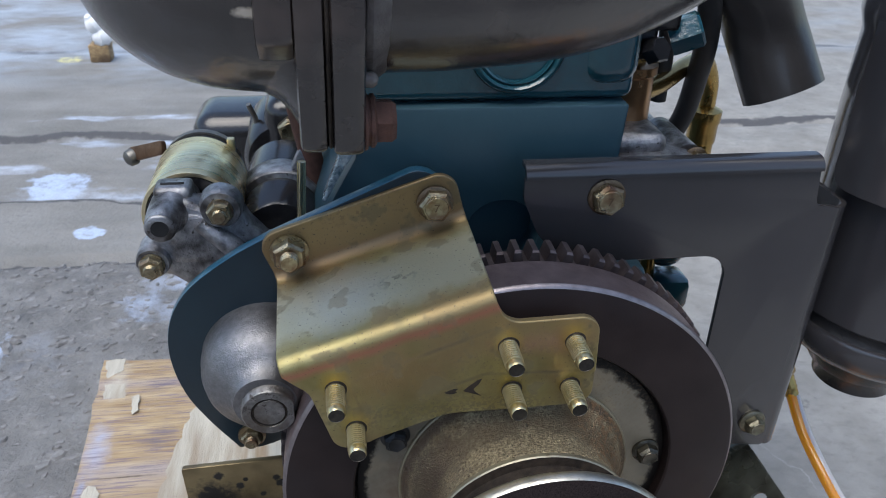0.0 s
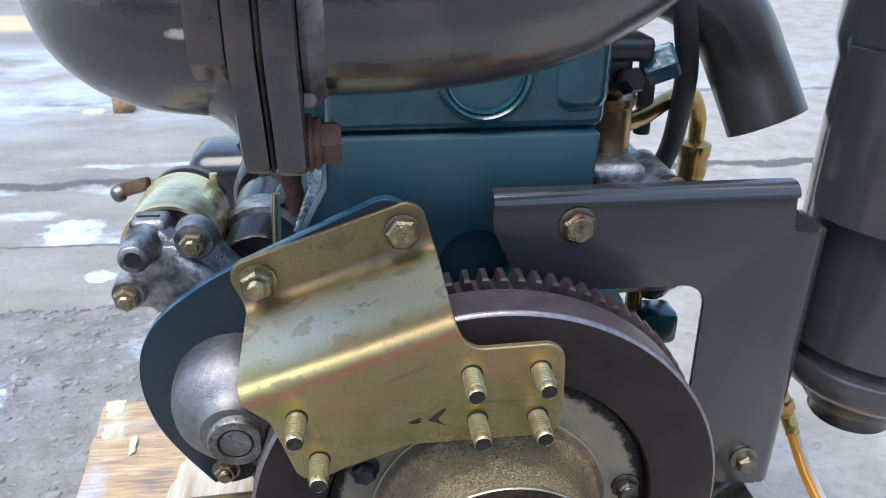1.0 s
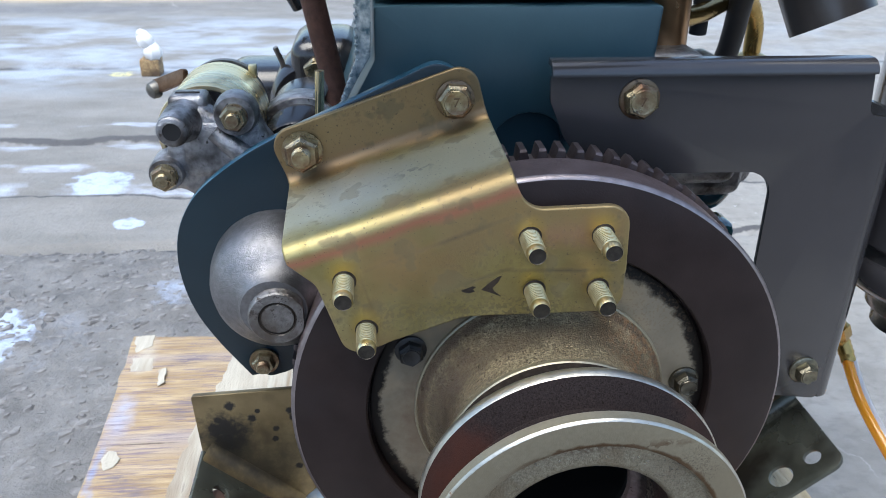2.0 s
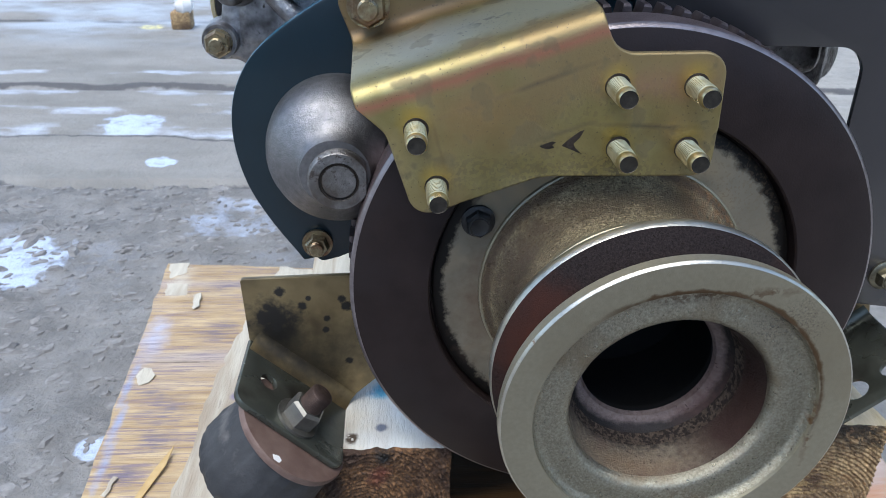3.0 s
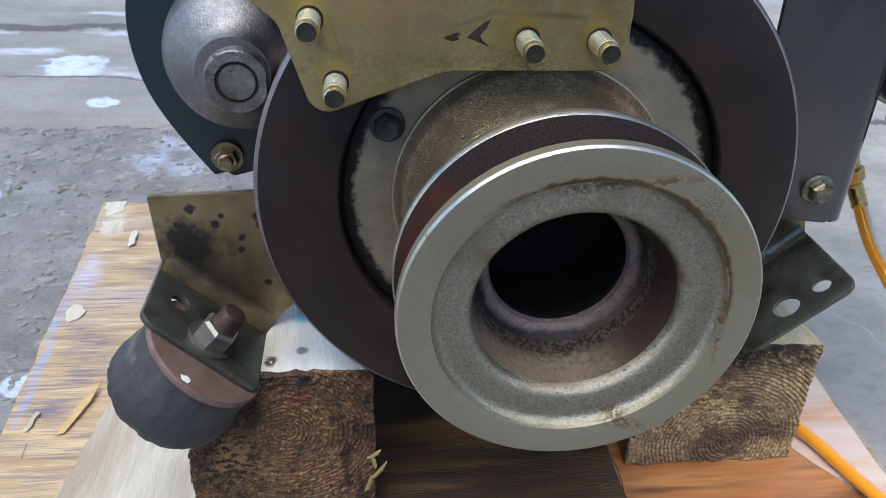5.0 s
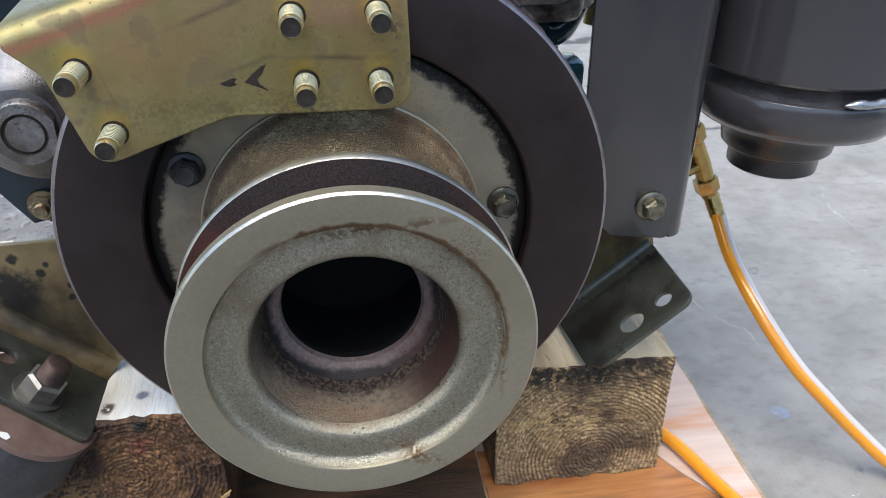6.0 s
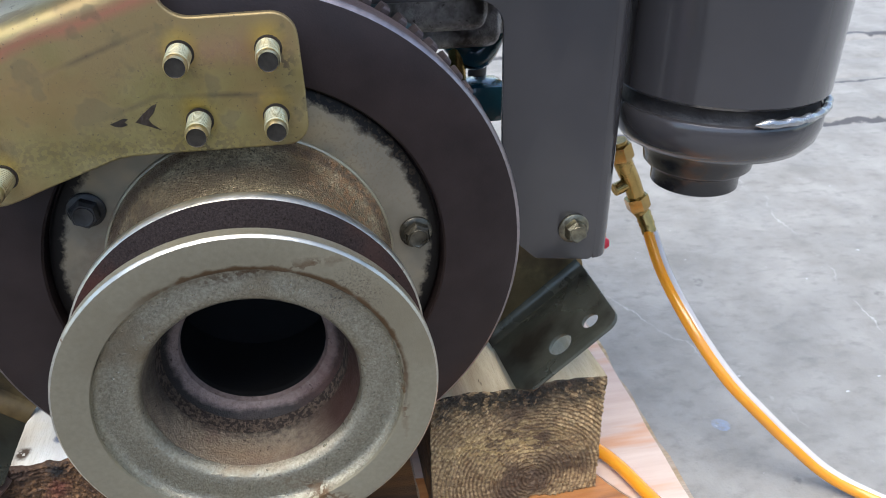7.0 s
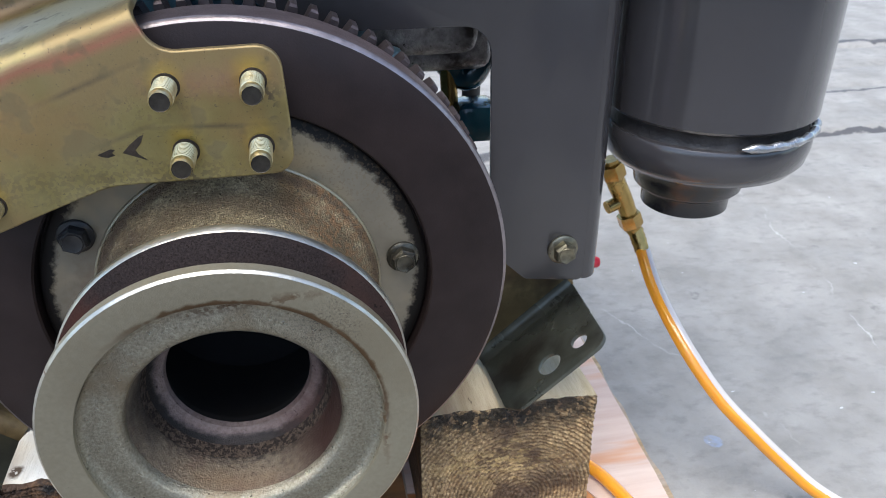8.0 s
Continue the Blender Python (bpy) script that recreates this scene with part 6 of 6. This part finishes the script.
# the recessed seam wears the grey with its shade painted in
part("weld_seam", lathe([(0.0660, 0.0555), (0.0632, 0.0540), (0.0618, 0.0512), (0.0618, 0.0472), (0.0630, 0.0446), (0.0655, 0.0438)], (CX, CY, 0), (0, 0, 1), 90, wobble=0.0007), GRAY_SEAM, canister, "lumpy recessed weld seam")
# the bead's glint of sky is in its pale colour
part("weld_bead", tube([(CX + 0.0668 * math.cos(radians(a)), CY + 0.0668 * math.sin(radians(a)), 0.0472 + 0.0003 * ((k * 7) % 3 - 1)) for k, a in enumerate(range(-100, 17, 4))], [0.0006] + [0.0024 + 0.0003 * ((k * 5) % 3) for k in range(28)] + [0.0006], 12, 3), GRAY_GLOSS, canister, "painted weld bead with its sky glint in the colour")
part("outlet", lathe([(0.0440, 0.0180), (0.0395, 0.0120), (0.0365, 0.0060), (0.0355, -0.0010), (0.0335, -0.0030), (0.0302, -0.0045), (0.0292, -0.006), (0.0290, -0.016), (0.0265, -0.0175), (0.023, -0.0175), (0.0225, -0.005), (0, -0.005)], (CX - 0.006, CY, 0), (0, 0, 1), 48), BLACK_GLOSS, canister, "short black outlet neck")

# ---- exhaust manifold over the flywheel ----
manifold = thing("exhaust_manifold", "black painted rough cast iron exhaust elbow with a bolted flange", "manifold", (-0.06, 0, 0.25))
part("right_pipe", tube([(-0.090, -0.012, 0.3085), (-0.05, -0.012, 0.3085), (-0.005, -0.011, 0.3130), (0.035, -0.006, 0.328), (0.068, 0.004, 0.354), (0.095, 0.016, 0.392), (0.110, 0.02, 0.44)], [0.0450, 0.0440, 0.0430, 0.042, 0.042, 0.042, 0.042], 48, 8), BLACK_PAINT, manifold)
part("left_elbow", tube([(-0.106, -0.012, 0.3040), (-0.130, -0.012, 0.3040), (-0.150, -0.003, 0.305), (-0.162, 0.022, 0.308), (-0.166, 0.07, 0.313), (-0.166, 0.15, 0.317)], [0.0475, 0.0475, 0.0475, 0.0475, 0.0475, 0.0475], 48, 8), BLACK_PAINT, manifold)


def flange_plate(x0, x1, grow):
    g = grow
    return plate(rounded([(-0.052 - g, 0.256, 0.006), (-0.046 - g, 0.2390 - g, 0.005), (0.022 + g, 0.2410 - g, 0.005), (0.030 + g, 0.256, 0.006), (0.046 + g, 0.29, 0.02), (0.046 + g, 0.350, 0.02), (-0.066 - g, 0.350, 0.02), (-0.066 - g, 0.29, 0.02)], 6),
                 (x0, 0, 0), (0, 1, 0), (0, 0, 1), x1 - x0, 0.0026)


web = bmesh.new()
rings = [[web.verts.new((x, -0.012 + r * 0.96 * math.cos(2 * math.pi * k / 48), z + r * math.sin(2 * math.pi * k / 48))) for k in range(48)]
         for x, z, r in ((-0.1165, 0.2830, 0.0425), (-0.1180, 0.2860, 0.0432), (-0.1205, 0.2915, 0.0442), (-0.1245, 0.2980, 0.0456), (-0.1310, 0.3035, 0.0470))]
for a, b in zip(rings, rings[1:]):
    for k in range(48):
        web.faces.new((a[k], a[(k + 1) % 48], b[(k + 1) % 48], b[k]))
web.faces.new(rings[0]), web.faces.new(rings[-1])
part("neck", web, BLACK_PAINT, manifold, "cast web that flares into the flange")
part("flange", flange_plate(-0.1170, -0.1060, 0.0), FLANGE_BLACK, manifold, "cast bolting flange")
part("shoulder", plate(rounded([(-0.0560, 0.2800, 0.003), (0.036, 0.2800, 0.003), (0.0455, 0.29, 0.01), (0.0455, 0.350, 0.02), (-0.0655, 0.350, 0.02), (-0.0655, 0.2890, 0.008)], 6), (-0.1300, 0, 0), (0, 1, 0), (0, 0, 1), 0.0135, 0.0022), FLANGE_BLACK, manifold, "raised shoulder of the flange")
part("gasket", flange_plate(-0.1060, -0.1042, -0.001), MATT_BLACK, manifold, "thin dark gasket")
part("flange", flange_plate(-0.1042, -0.0915, 0.001), FLANGE_BLACK, manifold, "cast bolting flange")
rusty = bolt(manifold, (-0.0885, -0.030, 0.2470), (1, 0, 0), 0.0165, 0.0085, 0.0112, 0.2, RUST, dish=False)
part("spring_washer", lathe([(0.006, 0), (0.0120, 0), (0.0124, 0.0008), (0.0120, 0.0018), (0.0106, 0.0020), (0.0106, 0.0032), (0.006, 0.0032)], (-0.0917, -0.030, 0.2470), (1, 0, 0), 32), RUST, rusty)
part("collar", lathe([(0.0440, 0), (0.0492, 0.0006), (0.0496, 0.003), (0.0470, 0.006), (0.0445, 0.010)], (-0.0915, -0.012, 0.3085), (1, 0, 0), 64, wobble=0.0008, lumps=5), SCUFFED, manifold, "scuffed weld collar")
part("bead", lathe([(0, 0), (0.0032, 0), (0.0030, 0.003), (0.0018, 0.0045), (0, 0.005)], (-0.0912, -0.047, 0.270), (1, 0, 0), 14, wobble=0.0004), SCUFFED, manifold, "lumpy weld bead")

# ---- things behind the block ----
outlet = thing("exhaust_outlet", "black painted bent outlet pipe with open cut end", "pipe", (0.24, 0.2, 0.17))
part("pipe", tube([(0.05, 0.21, 0.285), (0.11, 0.21, 0.289), (0.165, 0.209, 0.279), (0.204, 0.211, 0.252), (0.226, 0.212, 0.218), (0.242, 0.197, 0.178)], [0.027, 0.027, 0.028, 0.029, 0.0295, 0.030], 40, 8, bore=0.92), EXHAUST, outlet)
part("socket", tube([(0.045, 0.21, 0.285), (0.085, 0.21, 0.287), (0.112, 0.21, 0.288)], 0.031, 32), BLACK_PAINT, outlet, "collar at the pipe's root")
pump = thing("injection_pump", "cast aluminium pump cover with brass-coloured fuel fittings", "pump", (0.12, 0.18, 0.1))
part("cover", join(block((0.072, 0.115, 0.085), (0.152, 0.30, 0.156), 0.010, 3), block((0.080, 0.14, 0.15), (0.130, 0.28, 0.168), 0.008, 3), tube([(0.147, 0.145, 0.148), (0.147, 0.20, 0.148)], 0.011, 20)), ALUM, pump, "grimy cast cover")
bolt(pump, (0.150, 0.140, 0.150), (0, -1, 0), 0.013, 0.007, 0.009, 0.2)
part("fuel_filter", lathe([(0, 0), (0.0165, 0), (0.017, 0.003), (0.0165, 0.036), (0.0185, 0.038), (0.0185, 0.044), (0.011, 0.046), (0, 0.046)], (0.112, 0.185, 0.162), (0, 0, 1), 32), COPPER, pump, "coppery filter bowl")
part("banjo_head", hexagon((0.112, 0.185, 0.207), (0, 0, 1), 0.017, 0.009), BRASS, pump)
part("fuel_pipe", tube([(0.120, 0.188, 0.182), (0.148, 0.210, 0.182), (0.180, 0.240, 0.186), (0.208, 0.266, 0.183), (0.224, 0.278, 0.162), (0.228, 0.282, 0.138)], 0.0072, 20), BRASS, pump, "bent brass-coloured fuel pipe")
part("union_nut", lathe([(0, 0), (0.0125, 0), (0.0130, 0.002), (0.0130, 0.018), (0.0142, 0.020), (0.0142, 0.030), (0.008, 0.033), (0, 0.033)], (0.228, 0.282, 0.104), (0, 0, 1), 28), BRASS, pump, "brass union")
part("union_stem", lathe([(0, 0), (0.0118, 0), (0.0118, 0.075), (0, 0.075)], (0.228, 0.282, 0.032), (0, 0, 1), 24), BRASS, pump)
single("black_hose", tube([(0.186, 0.255, 0.120), (0.188, 0.242, 0.147), (0.184, 0.226, 0.180), (0.175, 0.204, 0.215), (0.163, 0.188, 0.250), (0.150, 0.182, 0.29), (0.142, 0.18, 0.35)], 0.0085, 20), HOSE_BLACK,
       "thin black rubber hose hanging beside the engine", "hose", (0.18, 0.2, 0.12))
single("drain_hose", tube([(0.168, 0.235, 0.090), (0.176, 0.245, 0.085), (0.178, 0.25, 0.04), (0.175, 0.245, -0.02)], 0.0075, 18), HOSE_BLACK, "thin dark hose running down behind the bracket", "hose", (0.175, 0.245, 0))
injector = thing("injector_rail", "teal and black injector fittings on the cylinder head", "injector", (0.12, 0.18, 0.22))
part("body", join(block((0.086, 0.16, 0.214), (0.118, 0.24, 0.238), 0.004), block((0.096, 0.15, 0.236), (0.128, 0.22, 0.252), 0.004)), BLACK_GLOSS, injector, "black fitting body")
part("cap_nut", hexagon((0.128, 0.166, 0.228), (0.75, -0.25, 0.35), 0.022, 0.022), BLUE, injector, "teal painted cap nut")
part("cap_nut", hexagon((0.112, 0.155, 0.222), (0.3, -0.8, 0.4), 0.016, 0.010), BLACK_GLOSS, injector, "black cap nut")
part("stem", tube([(0.148, 0.215, 0.232), (0.152, 0.22, 0.200), (0.153, 0.222, 0.165)], 0.0065, 18), HOSE_BLACK, injector, "dark stem")
lift = thing("lift_pump", "dirty aluminium lift pump with teal valves below it", "pump", (0.13, 0.16, 0.05))
part("housing", join(block((0.085, 0.13, 0.070), (0.165, 0.22, 0.110), 0.010, 3), lathe([(0, 0), (0.016, 0), (0.014, 0.012), (0, 0.013)], (0.160, 0.150, 0.092), (0.6, -0.8, 0), 24)), ALUM, lift, "dirty cast housing")
part("tap", tube([(0.138, 0.17, 0.075), (0.150, 0.17, 0.062), (0.158, 0.165, 0.060), (0.172, 0.16, 0.078)], [0.012, 0.013, 0.011, 0.005], 16), BLUE, lift, "dark teal drain tap")
part("valve", block((0.146, 0.15, 0.012), (0.176, 0.18, 0.040), 0.006), BLUE, lift, "dark teal valve")
part("pipe", tube([(0.140, 0.165, 0.085), (0.142, 0.165, 0.05), (0.144, 0.165, 0.0)], 0.006, 16), BRASS, lift, "brass pipe")

# ---- alternator behind the starter ----
alternator = thing("black_relay_box", "black glossy relay housing beside the engine block", "relay", (-0.15, 0.33, 0.08))
part("housing", block((-0.228, 0.36, 0.030), (-0.105, 0.44, 0.1060), 0.020, 5), BLACK_GLOSS, alternator)
part("coil", join(lathe([(0, 0), (0.030, 0), (0.034, 0.006), (0.034, 0.08), (0, 0.082)], (-0.140, 0.28, 0.098), (0, 1, 0), 40), block((-0.155, 0.275, 0.100), (-0.100, 0.36, 0.150), 0.014, 4)), BLACK_GLOSS, alternator, "rounded black coil")
part("bracket", tube([(-0.168, 0.30, 0.140), (-0.163, 0.305, 0.120), (-0.170, 0.30, 0.098)], 0.0022, 10), STEEL, alternator, "thin bare bracket")
bolt(alternator, (-0.134, 0.278, 0.128), (0, -1, 0), 0.018, 0.009, 0.012, 0.3, BOLT)
single("dipstick_tube", tube([(-0.1255, 0.120, 0.085), (-0.1242, 0.120, 0.125), (-0.1222, 0.120, 0.165)], 0.0028, 16), CAN, "thin pale brass-coloured tube beside the block", "tube", (-0.104, 0.1, 0.118))
single("rusty_pipe", tube([(-0.1150, 0.19, 0.118), (-0.1175, 0.19, 0.140), (-0.1275, 0.19, 0.191), (-0.142, 0.192, 0.26)], 0.0082, 20), RUST, "red-brown primed pipe rising beside the block", "pipe", (-0.12, 0.19, 0.12))
single("support_strut", tube([(-0.150, 0.34, 0.165), (-0.175, 0.32, 0.22), (-0.195, 0.30, 0.28)], [0.006, 0.007, 0.009], 14), BLACK_GLOSS, "black strut under the exhaust elbow", "strut", (-0.17, 0.33, 0.165))

# ---- engine mounts ----
left_mount = thing("engine_mount", "dull zinc-plated folded mount with oily stains and a rubber foot", "engine mount", (-0.18, 0.04, -0.09), "engine mounts")
part("upright", plate(rounded([(-0.2105, -0.0250, 0.002), (-0.110, -0.0210, 0.001), (-0.110, -0.0850, 0.004), (-0.129, -0.0990, 0.002), (-0.149, -0.1180, 0.001), (-0.2085, -0.0690, 0.003)], 4), (0, 0.0610, 0), (1, 0, 0), (0, 0, 1), 0.0040, 0.0006), OLIVE, left_mount, "stained upright plate")
L1, L2 = v3(-0.755, 0.0, 0.656).normalized(), v3(0.0, -1.0, 0.0)     # up along the sloping foot, and towards the front
LN = v3(0.656, 0.0, 0.755).normalized()
foot_at = v3(-0.149, 0.0600, -0.1190)
part("foot",
     plate([Vector((p.y, p.x)) for p in rounded([(0, 0, 0.001), (0.0775, 0, 0.001), (0.0775, 0.060, 0.009), (0.0, 0.0655, 0.006)], 6)], foot_at, L2, L1, 0.0042, 0.0008, holes=[(0.030, 0.059, 0.0058)]), OLIVE_DARK, left_mount, "dark sloping foot")
foot_c = foot_at + L1 * 0.036 + L2 * 0.0473
nut(left_mount, foot_c + LN * 0.0001, LN, across=0.0195, height=0.0125, stud=0.0074, out=0.0125, washer=0.0142, turn=0.2, material=STEEL, thread=THREAD)
def bend(parent, corner, along, length, up, radius, skin):
    """The rounded inside of a fold between an upright plate and its foot."""
    pts = [Vector(corner) + v3(0, -1, 0) * (radius - radius * math.sin(radians(a))) + Vector(up) * (radius - radius * math.cos(radians(a))) for a in range(0, 91, 10)]
    return part("bend", fold(pts, Vector(along) * length, 0.0003), skin, parent, "rounded fold")


disc_c = foot_c - L1 * 0.0030 + L2 * 0.0015
bend(left_mount, foot_at + v3(0, -0.0029, 0) - LN * 0.0001, L1, 0.0765, LN, 0.0090, OLIVE)
cone = part("rubber_foot", lathe([(0.0358, -0.0085), (0.0360, -0.013), (0.0372, -0.024), (0.0388, -0.036), (0.0385, -0.045), (0.035, -0.052), (0.028, -0.055), (0, -0.055)], disc_c, LN, 96, wobble=0.0016, lumps=11), RUBBER, left_mount, "worn black rubber cone")
part("top_plate", lathe([(0, -0.0045), (0.0372, -0.0045), (0.0378, -0.0062), (0.0374, -0.0088), (0, -0.009)], disc_c, LN, 64, wobble=0.0003), DISC, cone, "rusty steel disc")

part("paint_chip", plate([Vector(p) for p in ((0, 0), (0.004, -0.0012), (0.0062, 0.0008), (0.0050, 0.0034), (0.0012, 0.0030))], disc_c - LN * 0.0042 + L2 * 0.0310 + L1 * 0.0120, -L1, L2, 0.0004, 0), WHITE, cone, "white paint chip")
right_mount = thing("engine_mount", "dark olive zinc-plated folded mount with two open holes", "engine mount", (0.18, 0.05, -0.08), "engine mounts")
part("upright", plate(rounded([(0.110, 0.010, 0.001), (0.200, -0.010, 0.004), (0.2190, -0.0770, 0.001), (0.1525, -0.1350, 0.001), (0.110, -0.100, 0.002)], 4), (0, 0.0980, 0), (1, 0, 0), (0, 0, 1), 0.0040, 0.0006), OLIVE, right_mount, "dull upright plate")
R1, R2 = v3(0.754, 0.0, 0.656).normalized(), v3(0.0, -1.0, 0.08).normalized()
part("foot", plate(rounded([(-0.043, -0.0560, 0.001), (0.0445, -0.0560, 0.001), (0.0410, 0.0185, 0.010), (-0.0330, 0.0185, 0.007), (-0.0415, 0.006, 0.006)], 6), (0.1849, 0.0393, -0.1019), R1, R2, 0.0030, 0.0008, holes=[(0, 0, 0.0086), (0.0252, 0.0004, 0.0059)]), OLIVE_DARK, right_mount, "dark sloping foot")

# ---- orange hose with its brass fitting ----
bend(right_mount, v3(0.1849, 0.0393, -0.1019) + R1 * -0.043 + R2 * -0.0547 - R1.cross(R2) * 0.0001, R1, 0.087, -R1.cross(R2), 0.0080, OLIVE_DARK)

hose = thing("orange_drain_hose", "translucent orange plastic hose on a brass fitting, curling to the ground", "hose", (0.33, 0.1, -0.2))
HOSE_WAY = [(0.2990, 0.1600, -0.088), (0.3020, 0.1340, -0.112), (0.3065, 0.1050, -0.130), (0.3160, 0.0790, -0.150), (0.331, 0.0580, -0.172), (0.351, 0.0430, -0.193), (0.374, 0.032, -0.216), (0.402, 0.016, -0.240), (0.430, -0.006, -0.2500), (0.47, -0.05, -0.2500)]
part("hose", tube(HOSE_WAY, 0.0050, 20, 8), HOSE, hose)
# a pale tube set to one side forms the hose's highlight
part("clear_wall", tube([(x + 0.0026, y, z + 0.0012) for x, y, z in HOSE_WAY], [0.0040] + [0.0043] * 8 + [0.004], 18, 8), HOSE_GLINT, hose, "pale tube beside the hose, shaped for its white highlight")
fitting = part("fitting", join(tube([(0.2700, 0.170, -0.016), (0.2760, 0.1695, -0.034), (0.2850, 0.1685, -0.052), (0.2955, 0.166, -0.078)], [0.0068, 0.0075, 0.0072, 0.0066], 18), tube([(0.284, 0.169, -0.052), (0.2700, 0.166, -0.0560)], 0.0052, 14)), BRASS, hose, "brass hose fitting")
part("union_nut", hexagon((0.2705, 0.170, -0.020), (0.36, -0.04, -0.93), 0.0175, 0.013), BRASS, fitting)
part("union_nut", hexagon((0.2895, 0.1675, -0.064), (0.36, -0.09, -0.93), 0.0170, 0.012), BRASS, fitting)
part("sleeve", lathe([(0, 0), (0.0064, 0), (0.0066, 0.002), (0.0060, 0.004), (0.0066, 0.006), (0.0060, 0.008), (0.0066, 0.010), (0.0060, 0.012), (0.0064, 0.018), (0, 0.019)], (0.2965, 0.166, -0.078), (0.20, -0.45, -0.70), 20), BRASS, hose, "ribbed brass sleeve")
part("red_cap", lathe([(0, 0), (0.004, 0), (0.0042, 0.004), (0.003, 0.006), (0, 0.0065)], (0.2375, 0.11, -0.070), (1, -0.2, 0), 18), RED, hose, "small red cap")
single("orange_hose_end", tube([(0.175, 0.125, PZ + 0.006), (0.210, 0.098, PZ + 0.007), (0.240, 0.064, PZ + 0.0065), (0.258, 0.012, PZ + 0.0062), (0.274, -0.040, PZ + 0.0062), (0.29, -0.10, PZ + 0.0)], 0.0050, 20), HOSE, "orange plastic hose lying on the stained wood", "hose", (0.24, 0.06, PZ))

# ---- far ground litter ----
litter = thing("white_litter", "crumpled white plastic standing on a small brown wood offcut", "litter", (-0.67, 1.80, GZ))
part("offcut", block((-0.695, 1.78, GZ), (-0.645, 1.83, GZ + 0.045), 0.004), WOOD_END, litter, "brown wood offcut")
part("plastic", tube([(-0.668, 1.805, GZ + 0.044), (-0.662, 1.80, GZ + 0.060), (-0.668, 1.805, GZ + 0.078), (-0.676, 1.80, GZ + 0.092), (-0.684, 1.805, GZ + 0.106), (-0.688, 1.80, GZ + 0.116)], [0.018, 0.026, 0.019, 0.022, 0.016, 0.008], 7), WHITE, litter, "crumpled white plastic")
